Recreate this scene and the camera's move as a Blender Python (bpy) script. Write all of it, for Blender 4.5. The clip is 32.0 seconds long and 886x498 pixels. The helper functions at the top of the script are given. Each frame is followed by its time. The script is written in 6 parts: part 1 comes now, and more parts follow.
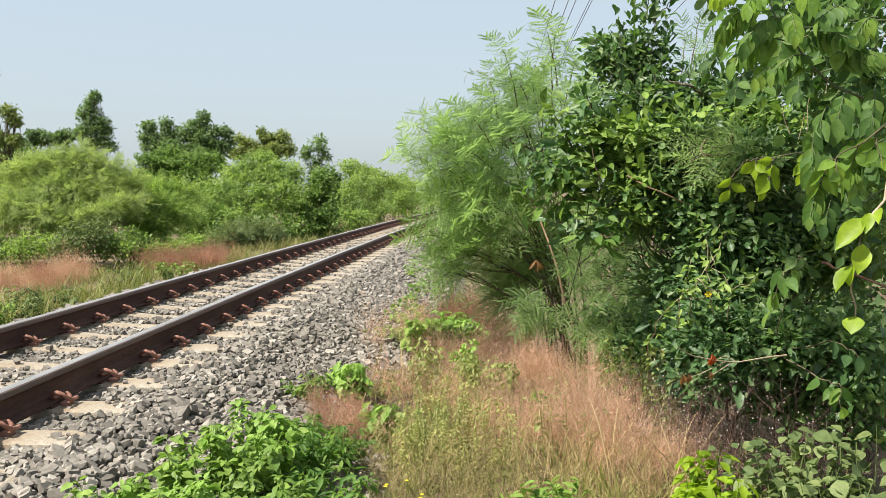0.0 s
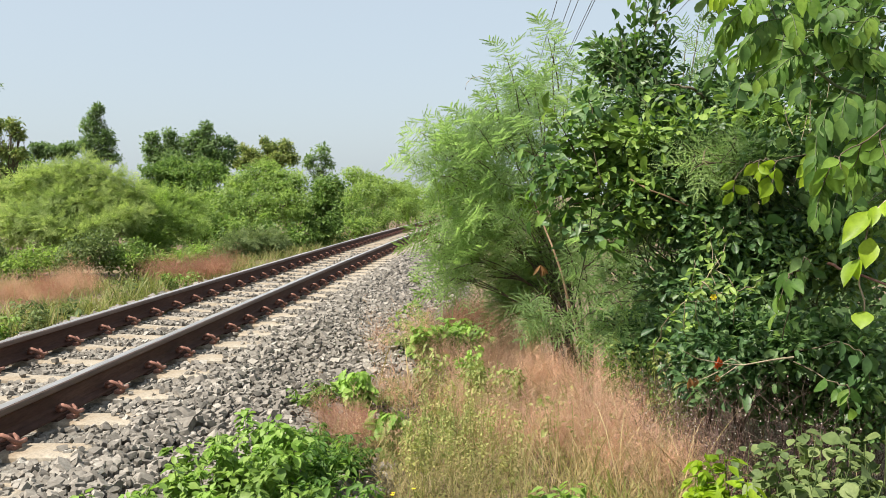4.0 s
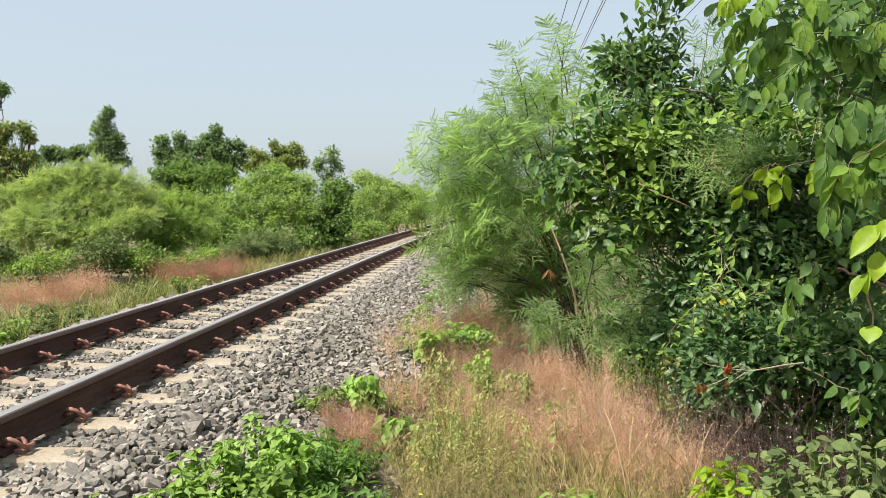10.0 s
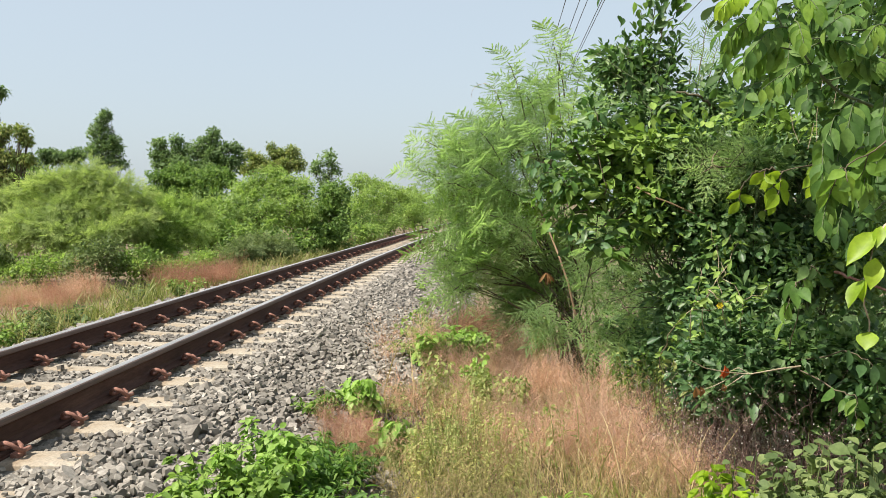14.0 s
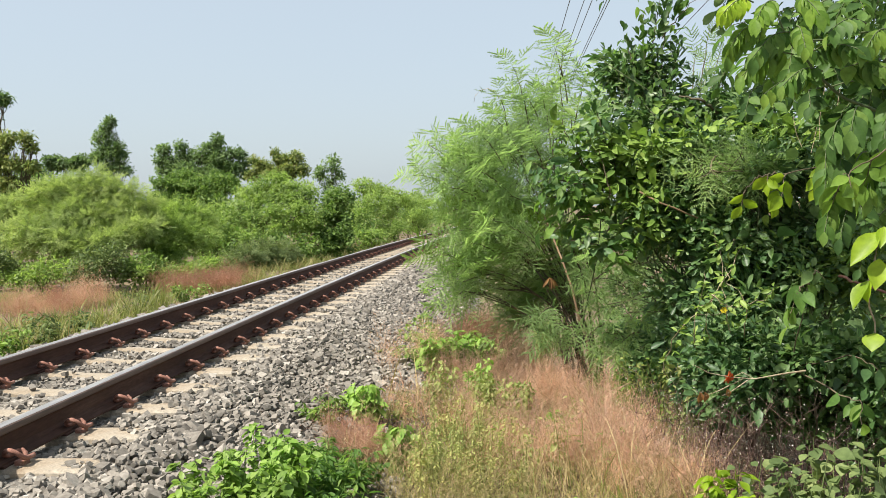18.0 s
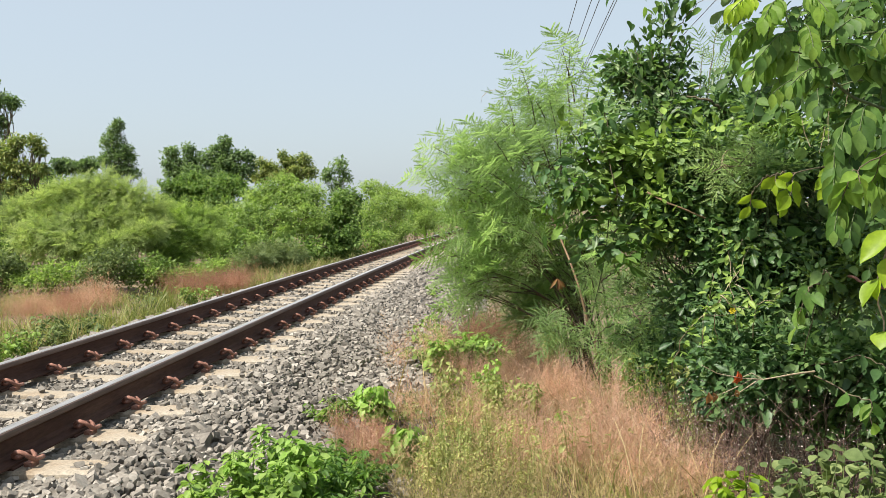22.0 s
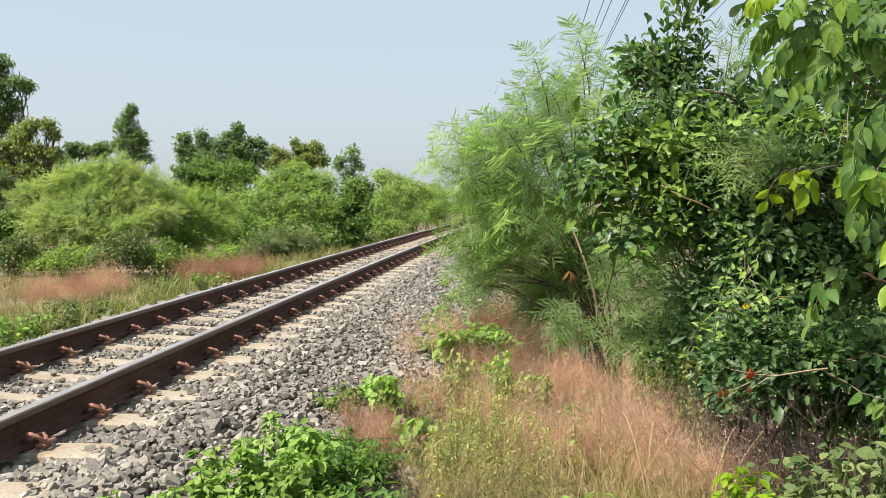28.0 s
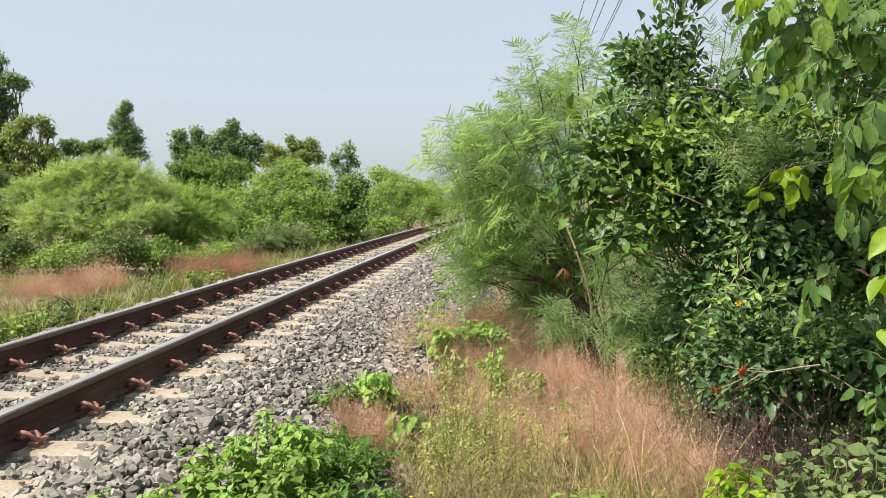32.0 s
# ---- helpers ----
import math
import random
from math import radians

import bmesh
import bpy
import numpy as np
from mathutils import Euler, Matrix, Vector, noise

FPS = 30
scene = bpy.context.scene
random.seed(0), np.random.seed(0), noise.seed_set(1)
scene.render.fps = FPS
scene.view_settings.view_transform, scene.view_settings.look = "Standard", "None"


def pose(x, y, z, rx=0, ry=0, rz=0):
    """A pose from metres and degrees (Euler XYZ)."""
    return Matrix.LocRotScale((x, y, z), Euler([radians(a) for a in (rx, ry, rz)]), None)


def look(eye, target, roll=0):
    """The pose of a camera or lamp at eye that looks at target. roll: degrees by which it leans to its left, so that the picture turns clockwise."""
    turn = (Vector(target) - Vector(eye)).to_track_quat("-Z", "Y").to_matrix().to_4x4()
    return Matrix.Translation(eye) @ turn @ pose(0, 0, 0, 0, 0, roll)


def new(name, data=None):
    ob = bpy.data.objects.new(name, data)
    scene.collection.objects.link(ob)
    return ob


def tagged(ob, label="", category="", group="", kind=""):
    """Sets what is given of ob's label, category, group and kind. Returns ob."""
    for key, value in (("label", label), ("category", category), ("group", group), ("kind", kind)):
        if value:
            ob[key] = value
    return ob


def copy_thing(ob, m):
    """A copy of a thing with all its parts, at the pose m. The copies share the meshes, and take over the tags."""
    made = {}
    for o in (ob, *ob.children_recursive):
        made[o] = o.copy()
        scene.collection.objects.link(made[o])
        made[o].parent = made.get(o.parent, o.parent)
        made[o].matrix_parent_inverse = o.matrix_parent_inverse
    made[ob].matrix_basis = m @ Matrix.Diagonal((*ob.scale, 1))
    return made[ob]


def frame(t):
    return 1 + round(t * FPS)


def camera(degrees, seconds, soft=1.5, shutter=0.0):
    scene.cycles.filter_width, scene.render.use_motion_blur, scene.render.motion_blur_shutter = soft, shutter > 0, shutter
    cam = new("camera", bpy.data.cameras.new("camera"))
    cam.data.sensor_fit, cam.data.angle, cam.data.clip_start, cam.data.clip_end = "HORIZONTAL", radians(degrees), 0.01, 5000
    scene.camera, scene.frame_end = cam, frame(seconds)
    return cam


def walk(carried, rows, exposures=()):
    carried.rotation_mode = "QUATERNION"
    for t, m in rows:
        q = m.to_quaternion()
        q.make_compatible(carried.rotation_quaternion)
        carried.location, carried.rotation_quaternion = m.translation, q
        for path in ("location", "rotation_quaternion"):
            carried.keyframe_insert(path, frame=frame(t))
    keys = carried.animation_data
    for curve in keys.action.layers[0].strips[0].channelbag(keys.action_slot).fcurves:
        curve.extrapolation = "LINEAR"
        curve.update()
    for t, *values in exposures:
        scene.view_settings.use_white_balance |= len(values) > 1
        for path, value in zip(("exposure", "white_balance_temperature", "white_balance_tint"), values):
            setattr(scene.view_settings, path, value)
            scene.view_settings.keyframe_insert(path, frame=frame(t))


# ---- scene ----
import itertools

PATH = [
    (0, 2.225, -3.847, 1.073, 2.693, -3.668, 0.245), (0.5, 2.226, -3.843, 1.071, 2.709, -3.600, 0.363),
    (1, 2.228, -3.844, 1.071, 2.714, -3.539, 0.504), (1.5, 2.230, -3.843, 1.072, 2.743, -3.538, 0.726),
    (2, 2.229, -3.836, 1.072, 2.800, -3.540, 0.889), (2.5, 2.224, -3.835, 1.073, 2.847, -3.459, 0.921),
    (3, 2.225, -3.839, 1.074, 2.897, -3.361, 1.014), (3.5, 2.229, -3.840, 1.073, 2.940, -3.291, 1.114),
    (5.5, 2.226, -3.830, 1.075, 3.075, -3.168, 1.065), (6, 2.227, -3.832, 1.075, 3.132, -3.122, 1.012),
    (6.5, 2.223, -3.828, 1.075, 3.180, -3.047, 0.926), (7, 2.220, -3.825, 1.074, 3.201, -2.977, 0.909),
    (7.5, 2.221, -3.825, 1.075, 3.258, -2.948, 0.942), (8, 2.224, -3.824, 1.078, 3.343, -2.959, 0.971),
    (8.5, 2.228, -3.825, 1.078, 3.393, -2.970, 1.017), (9, 2.233, -3.830, 1.078, 3.422, -2.984, 1.031),
    (9.5, 2.234, -3.829, 1.080, 3.476, -3.031, 1.061), (10, 2.235, -3.827, 1.080, 3.553, -3.048, 1.117),
    (10.5, 2.236, -3.829, 1.080, 3.611, -3.034, 1.195), (11, 2.237, -3.831, 1.079, 3.643, -3.023, 1.234),
    (11.5, 2.239, -3.832, 1.078, 3.647, -3.002, 1.253), (12, 2.236, -3.834, 1.078, 3.591, -2.948, 1.143),
    (12.5, 2.238, -3.833, 1.079, 3.551, -2.929, 1.162), (13, 2.237, -3.830, 1.081, 3.466, -2.911, 1.151),
    (13.5, 2.236, -3.827, 1.083, 3.395, -2.896, 1.125), (14, 2.236, -3.825, 1.082, 3.387, -2.867, 1.103),
    (14.5, 2.235, -3.828, 1.083, 3.404, -2.839, 1.103), (16.5, 2.239, -3.825, 1.087, 3.585, -2.563, 1.284),
    (17, 2.241, -3.824, 1.087, 3.603, -2.535, 1.294), (17.5, 2.241, -3.826, 1.087, 3.609, -2.537, 1.318),
    (18, 2.241, -3.823, 1.087, 3.649, -2.570, 1.345), (18.5, 2.240, -3.820, 1.086, 3.696, -2.611, 1.338),
    (19, 2.238, -3.817, 1.083, 3.731, -2.635, 1.306), (19.5, 2.237, -3.817, 1.083, 3.747, -2.638, 1.310),
    (20, 2.239, -3.818, 1.084, 3.804, -2.602, 1.353), (20.5, 2.240, -3.820, 1.085, 3.902, -2.517, 1.381),
    (21, 2.238, -3.820, 1.085, 3.984, -2.453, 1.429), (21.5, 2.239, -3.822, 1.086, 4.054, -2.446, 1.464),
    (22, 2.241, -3.822, 1.084, 4.120, -2.450, 1.523), (22.5, 2.240, -3.822, 1.085, 4.153, -2.441, 1.624),
    (23, 2.241, -3.821, 1.086, 4.233, -2.393, 1.671), (23.5, 2.241, -3.823, 1.087, 4.343, -2.362, 1.604),
    (24, 2.240, -3.819, 1.088, 4.456, -2.404, 1.529), (24.5, 2.240, -3.818, 1.087, 4.541, -2.460, 1.501),
    (25, 2.240, -3.818, 1.088, 4.584, -2.516, 1.466), (25.5, 2.237, -3.820, 1.087, 4.584, -2.536, 1.404),
    (27.5, 2.230, -3.808, 1.087, 4.747, -3.019, 0.647), (28, 2.230, -3.812, 1.085, 4.796, -3.075, 0.617),
    (28.5, 2.230, -3.816, 1.084, 4.782, -3.086, 0.626), (29, 2.232, -3.820, 1.086, 4.713, -3.107, 0.730),
    (29.5, 2.234, -3.820, 1.086, 4.614, -3.142, 0.760), (30, 2.235, -3.819, 1.086, 4.511, -3.181, 0.749),
    (30.5, 2.236, -3.817, 1.087, 4.438, -3.204, 0.677), (31, 2.239, -3.815, 1.088, 4.425, -3.234, 0.640),
    (31.5, 2.241, -3.814, 1.086, 4.468, -3.247, 0.621), (32, 2.244, -3.810, 1.086, 4.549, -3.276, 0.675)]


def held(x, y, z, yaw, pitch, roll):
    return pose(x, y, z, 90 + pitch, 0, yaw) @ pose(0, 0, 0, 0, 0, -roll)


cam = camera(52.48, 32.0, 0.8)
walk(cam, [(t, held(*p)) for t, *p in PATH], [(0, 1.0), (32, 1.0)])

# ---------------------------------------------------------------- world and sun
SUN_FROM = Vector((-0.62, -0.38, 1.0)).normalized()
world = bpy.data.worlds.new("sky")
scene.world = world
world.use_nodes = True
wn, wl = world.node_tree.nodes, world.node_tree.links
sky = wn.new("ShaderNodeTexSky")
sky.sky_type = "NISHITA"
sky.sun_disc = False
sky.sun_elevation = math.asin(SUN_FROM.z)
sky.sun_rotation = math.atan2(SUN_FROM.x, SUN_FROM.y)
sky.air_density, sky.dust_density, sky.ozone_density = 1.0, 3.0, 2.0
# a thin even haze lies over the blue
haze = wn.new("ShaderNodeMix")
haze.data_type = "RGBA"
haze.inputs[0].default_value = 0.72
haze.inputs[7].default_value = (3.35, 3.8, 4.1, 1)
wl.new(sky.outputs[0], haze.inputs[6])
wl.new(haze.outputs[2], wn["Background"].inputs[0])
wn["Background"].inputs[1].default_value = 0.10
sun = new("sun", bpy.data.lights.new("sun", "SUN"))
sun.data.energy, sun.data.angle, sun.data.color = 4.8, radians(1.5), (1.0, 0.94, 0.84)
sun.matrix_world = look(tuple(SUN_FROM * 50), (0, 0, 0))


# ---------------------------------------------------------------- materials
def shader(name, rough=0.7, spec=0.3):
    m = bpy.data.materials.new(name)
    m.use_nodes = True
    n, k = m.node_tree.nodes, m.node_tree.links
    b = n["Principled BSDF"]
    b.inputs["Roughness"].default_value = rough
    b.inputs["Specular IOR Level"].default_value = spec
    return m, n, k, b


def ramp(n, k, fac, stops):
    r = n.new("ShaderNodeValToRGB")
    while len(r.color_ramp.elements) < len(stops):
        r.color_ramp.elements.new(0.5)
    for e, (p, c) in zip(r.color_ramp.elements, stops):
        e.position, e.color = p, (*c, 1)
    k.new(fac, r.inputs[0])
    return r.outputs[0]


def noise_fac(n, k, scale, detail=4.0, coords="Object", stretch=None, rough=0.6):
    t = n.new("ShaderNodeTexNoise")
    t.inputs["Scale"].default_value, t.inputs["Detail"].default_value = scale, detail
    t.inputs["Roughness"].default_value = rough
    c = n.new("ShaderNodeTexCoord").outputs[coords] if coords != "World" else n.new("ShaderNodeNewGeometry").outputs["Position"]
    if stretch:
        mp = n.new("ShaderNodeMapping")
        mp.inputs["Scale"].default_value = stretch
        k.new(c, mp.inputs[0])
        c = mp.outputs[0]
    k.new(c, t.inputs["Vector"])
    return t.outputs["Fac"]


def mix_rgb(n, k, how, fac, a, b):
    x = n.new("ShaderNodeMix")
    x.data_type, x.blend_type = "RGBA", how
    for s, v in ((x.inputs[0], fac), (x.inputs[6], a), (x.inputs[7], b)):
        if isinstance(v, (int, float)):
            s.default_value = v
        elif isinstance(v, tuple):
            s.default_value = (*v, 1)
        else:
            k.new(v, s)
    return x.outputs[2]


def bump(n, k, b, height, strength=0.4, dist=0.01):
    x = n.new("ShaderNodeBump")
    x.inputs["Strength"].default_value, x.inputs["Distance"].default_value = strength, dist
    k.new(height, x.inputs["Height"])
    k.new(x.outputs[0], b.inputs["Normal"])


def chance(n, k):
    """A number per island and object, to tell alike pieces apart."""
    a, o = n.new("ShaderNodeNewGeometry"), n.new("ShaderNodeObjectInfo")
    s = n.new("ShaderNodeMath")
    s.operation = "ADD"
    k.new(a.outputs["Random Per Island"], s.inputs[0])
    k.new(o.outputs["Random"], s.inputs[1])
    f = n.new("ShaderNodeMath")
    f.operation = "FRACT"
    k.new(s.outputs[0], f.inputs[0])
    return f.outputs[0]


def leaf_mat(name, dark, mid, light, rough=0.45, spec=0.4, thin=0.35, patch=1.2):
    m, n, k, b = shader(name, rough, spec)
    dark, mid, light = ((c[0], c[1], c[2] * 1.15) for c in (dark, mid, light))
    col = ramp(n, k, chance(n, k), [(0.0, dark), (0.5, mid), (1.0, light)])
    vary = ramp(n, k, noise_fac(n, k, patch, 3.0, "World"), [(0.3, (0.62, 0.66, 0.6)), (0.7, (1.2, 1.15, 1.0))])
    col = mix_rgb(n, k, "MULTIPLY", 1.0, col, vary)
    grain = ramp(n, k, noise_fac(n, k, 55.0, 3.0, "World"), [(0.3, (0.78, 0.80, 0.74)), (0.7, (1.16, 1.14, 1.1))])
    col = mix_rgb(n, k, "MULTIPLY", 1.0, col, grain)
    k.new(col, b.inputs["Base Color"])
    tr = n.new("ShaderNodeBsdfTranslucent")
    k.new(mix_rgb(n, k, "MULTIPLY", 1.0, col, (1.28, 1.36, 0.9)), tr.inputs[0])
    mx = n.new("ShaderNodeMixShader")
    mx.inputs[0].default_value = thin
    k.new(b.outputs[0], mx.inputs[1])
    k.new(tr.outputs[0], mx.inputs[2])
    k.new(mx.outputs[0], n["Material Output"].inputs[0])
    return m


def plain_mat(name, stops, scale=8.0, rough=0.8, spec=0.25, relief=0.4, dist=0.01, stretch=None, fine=60.0, metal=0.0, coords="Object"):
    m, n, k, b = shader(name, rough, spec)
    col = ramp(n, k, noise_fac(n, k, scale, 5.0, coords, stretch), stops)
    g = ramp(n, k, noise_fac(n, k, fine, 3.0, coords, stretch), [(0.3, (0.75, 0.75, 0.75)), (0.7, (1.2, 1.2, 1.2))])
    k.new(mix_rgb(n, k, "MULTIPLY", 1.0, col, g), b.inputs["Base Color"])
    bump(n, k, b, noise_fac(n, k, fine, 5.0, coords, stretch), relief, dist)
    b.inputs["Metallic"].default_value = metal
    return m


def stone_mat():
    m, n, k, b = shader("crushed_stone", 0.85, 0.3)
    col = ramp(n, k, chance(n, k), [(0.0, (0.135, 0.125, 0.11)), (0.45, (0.20, 0.186, 0.165)), (0.85, (0.27, 0.25, 0.222)), (1.0, (0.37, 0.35, 0.315))])
    g = ramp(n, k, noise_fac(n, k, 45.0, 5.0, "World"), [(0.3, (0.7, 0.68, 0.66)), (0.7, (1.2, 1.2, 1.2))])
    w = ramp(n, k, noise_fac(n, k, 0.9, 3.0, "World"), [(0.35, (0.86, 0.84, 0.82)), (0.65, (1.1, 1.08, 1.05))])
    k.new(mix_rgb(n, k, "MULTIPLY", 1.0, mix_rgb(n, k, "MULTIPLY", 1.0, col, g), w), b.inputs["Base Color"])
    bump(n, k, b, noise_fac(n, k, 120.0, 4.0, "World"), 0.5, 0.004)
    return m


STONE = stone_mat()
BALLAST = plain_mat("ballast_bed", [(0.3, (0.14, 0.13, 0.112)), (0.5, (0.22, 0.205, 0.178)), (0.75, (0.31, 0.288, 0.25))], 22.0, 0.9, 0.2, 1.0, 0.05, None, 30.0)
SOIL = plain_mat("dry_soil", [(0.3, (0.10, 0.075, 0.05)), (0.55, (0.17, 0.13, 0.085)), (0.75, (0.16, 0.15, 0.07))], 1.3, 0.95, 0.1, 0.8, 0.03, None, 25.0)
CONCRETE = plain_mat("sleeper_concrete", [(0.3, (0.20, 0.14, 0.09)), (0.45, (0.275, 0.225, 0.165)), (0.7, (0.325, 0.29, 0.235))], 3.5, 0.85, 0.25, 0.35, 0.004, None, 70.0)
RUST = plain_mat("rusty_clip", [(0.3, (0.16, 0.072, 0.052)), (0.55, (0.26, 0.125, 0.09)), (0.75, (0.36, 0.22, 0.17))], 30.0, 0.75, 0.3, 0.5, 0.002, None, 200.0)
RAIL_SIDE = plain_mat("rail_brown_rust", [(0.3, (0.052, 0.026, 0.019)), (0.55, (0.08, 0.041, 0.030)), (0.75, (0.125, 0.069, 0.051))], 6.0, 0.8, 0.18, 0.4, 0.002, (1, 0.15, 1), 90.0)
RAIL_HEAD = plain_mat("rail_head_rust", [(0.3, (0.075, 0.048, 0.038)), (0.55, (0.12, 0.08, 0.064)), (0.75, (0.175, 0.125, 0.105))], 5.0, 0.62, 0.3, 0.3, 0.002, (1, 0.08, 1), 90.0, 0.1)
RAIL_TOP = plain_mat("rail_running_face", [(0.3, (0.42, 0.37, 0.33)), (0.6, (0.62, 0.585, 0.56))], 4.0, 0.34, 0.5, 0.15, 0.001, (1, 0.03, 1), 120.0, 0.75)
BARE = plain_mat("bare_reddish_bark", [(0.3, (0.11, 0.073, 0.043)), (0.6, (0.185, 0.125, 0.075)), (0.8, (0.26, 0.195, 0.13))], 18.0, 0.85, 0.2, 0.5, 0.006, None, 70.0)
BARK = plain_mat("grey_brown_bark", [(0.3, (0.065, 0.052, 0.034)), (0.6, (0.13, 0.108, 0.07)), (0.8, (0.21, 0.18, 0.125))], 14.0, 0.9, 0.15, 0.8, 0.01, (1, 1, 0.25), 60.0)
GREEN_STEM = plain_mat("green_stem", [(0.3, (0.055, 0.075, 0.03)), (0.7, (0.11, 0.14, 0.06))], 14.0, 0.7, 0.25, 0.3, 0.003, None, 70.0)
TWIG = plain_mat("pale_twig", [(0.3, (0.25, 0.19, 0.12)), (0.7, (0.42, 0.35, 0.25))], 20.0, 0.85, 0.15, 0.4, 0.004, None, 80.0)
WIRE = plain_mat("grey_wire", [(0.3, (0.07, 0.075, 0.08)), (0.7, (0.12, 0.125, 0.13))], 3.0, 0.6, 0.3, 0.1, 0.001)
FEATHER = leaf_mat("feathery_leaflets", (0.195, 0.30, 0.12), (0.28, 0.40, 0.165), (0.38, 0.50, 0.215), 0.55, 0.25, 0.64, 1.1)
FEATHER_TIP = leaf_mat("young_feathery_leaflets", (0.15, 0.25, 0.045), (0.20, 0.31, 0.06), (0.24, 0.36, 0.08), 0.55, 0.25, 0.45, 2.0)
GLOSSY = leaf_mat("glossy_dark_leaf", (0.055, 0.12, 0.038), (0.10, 0.19, 0.06), (0.20, 0.30, 0.105), 0.42, 0.42, 0.42, 1.4)
# VINE's dark and SUNLIT's light tones paint shade and sun into the leaf colour
VINE = leaf_mat("shaded_soft_leaf", (0.03, 0.072, 0.018), (0.058, 0.125, 0.03), (0.125, 0.22, 0.05), 0.6, 0.25, 0.4, 4.0)
LIVE = leaf_mat("fresh_green_leaf", (0.067, 0.143, 0.032), (0.112, 0.22, 0.048), (0.205, 0.32, 0.07), 0.55, 0.3, 0.5, 4.0)
MIDLEAF = leaf_mat("shrub_leaf", (0.06, 0.13, 0.052), (0.12, 0.22, 0.09), (0.235, 0.345, 0.155), 0.42, 0.42, 0.47, 3.0)
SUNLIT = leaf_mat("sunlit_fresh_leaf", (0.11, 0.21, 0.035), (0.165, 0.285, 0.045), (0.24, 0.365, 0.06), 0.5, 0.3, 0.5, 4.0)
# lime leaf colour with the sun shining through it painted in
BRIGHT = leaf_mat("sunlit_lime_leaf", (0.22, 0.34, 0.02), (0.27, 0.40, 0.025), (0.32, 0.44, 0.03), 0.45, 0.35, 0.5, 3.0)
FRESH = leaf_mat("fresh_weed_leaf", (0.17, 0.30, 0.05), (0.23, 0.375, 0.075), (0.30, 0.44, 0.11), 0.5, 0.3, 0.4, 2.5)
HERB = leaf_mat("herb_leaf", (0.125, 0.215, 0.04), (0.185, 0.295, 0.06), (0.265, 0.375, 0.09), 0.5, 0.3, 0.35, 2.5)
PALE_HERB = leaf_mat("pale_herb_leaf", (0.225, 0.28, 0.085), (0.305, 0.352, 0.118), (0.39, 0.43, 0.165), 0.55, 0.25, 0.4, 3.0)
YELLOW_HERB = leaf_mat("yellowish_herb_leaf", (0.28, 0.295, 0.10), (0.36, 0.375, 0.13), (0.45, 0.445, 0.18), 0.6, 0.2, 0.35, 3.0)
GREY_HERB = leaf_mat("dusty_round_leaf", (0.09, 0.135, 0.05), (0.135, 0.185, 0.066), (0.205, 0.255, 0.10), 0.6, 0.2, 0.3, 3.0)
RED_GRASS = leaf_mat("dry_red_panicle", (0.42, 0.215, 0.165), (0.54, 0.325, 0.25), (0.62, 0.45, 0.335), 0.8, 0.1, 0.35, 2.2)
PINK_GRASS = leaf_mat("pale_pink_panicle", (0.52, 0.30, 0.24), (0.60, 0.39, 0.31), (0.66, 0.48, 0.38), 0.8, 0.1, 0.4, 2.2)
FAR_RED = leaf_mat("pinkish_dry_panicle", (0.27, 0.125, 0.095), (0.34, 0.175, 0.13), (0.41, 0.25, 0.19), 0.8, 0.1, 0.35, 1.2)
THATCH = leaf_mat("brown_thatch", (0.13, 0.085, 0.05), (0.20, 0.135, 0.08), (0.31, 0.23, 0.13), 0.8, 0.1, 0.15, 2.0)
PALE_STRAW = leaf_mat("bleached_straw", (0.50, 0.40, 0.22), (0.58, 0.47, 0.27), (0.64, 0.54, 0.34), 0.7, 0.2, 0.2, 2.0)
STRAW = leaf_mat("straw_stalk", (0.30, 0.23, 0.11), (0.38, 0.30, 0.15), (0.44, 0.38, 0.2), 0.7, 0.2, 0.25, 2.0)
BLADE = leaf_mat("grass_blade", (0.15, 0.185, 0.055), (0.22, 0.245, 0.075), (0.30, 0.30, 0.12), 0.55, 0.25, 0.35, 2.0)
TREE_DARK = leaf_mat("deep_green_foliage", (0.095, 0.16, 0.062), (0.145, 0.222, 0.088), (0.21, 0.30, 0.125), 0.5, 0.3, 0.45, 0.7)
TREE_GREEN = leaf_mat("creeper_foliage", (0.09, 0.165, 0.04), (0.14, 0.235, 0.055), (0.22, 0.32, 0.085), 0.5, 0.3, 0.45, 0.7)
TREE_MID = leaf_mat("mid_green_foliage", (0.15, 0.235, 0.06), (0.235, 0.345, 0.085), (0.34, 0.445, 0.125), 0.5, 0.3, 0.5, 0.7)
TREE_OLIVE = leaf_mat("olive_foliage", (0.14, 0.20, 0.06), (0.225, 0.295, 0.085), (0.38, 0.385, 0.13), 0.5, 0.3, 0.4, 0.7)
TREE_LIME = leaf_mat("yellow_green_foliage", (0.22, 0.30, 0.095), (0.295, 0.38, 0.13), (0.385, 0.45, 0.18), 0.6, 0.2, 0.5, 0.7)
ORANGE = leaf_mat("dead_orange_leaf", (0.50, 0.10, 0.03), (0.55, 0.13, 0.04), (0.6, 0.2, 0.07), 0.6, 0.3, 0.35, 6.0)
BROWN_LEAF = leaf_mat("withered_brown_leaf", (0.20, 0.10, 0.045), (0.28, 0.14, 0.06), (0.36, 0.2, 0.09), 0.7, 0.2, 0.3, 6.0)
YELLOW = leaf_mat("yellow_petal", (0.7, 0.55, 0.03), (0.75, 0.6, 0.04), (0.8, 0.65, 0.06), 0.6, 0.2, 0.3, 6.0)
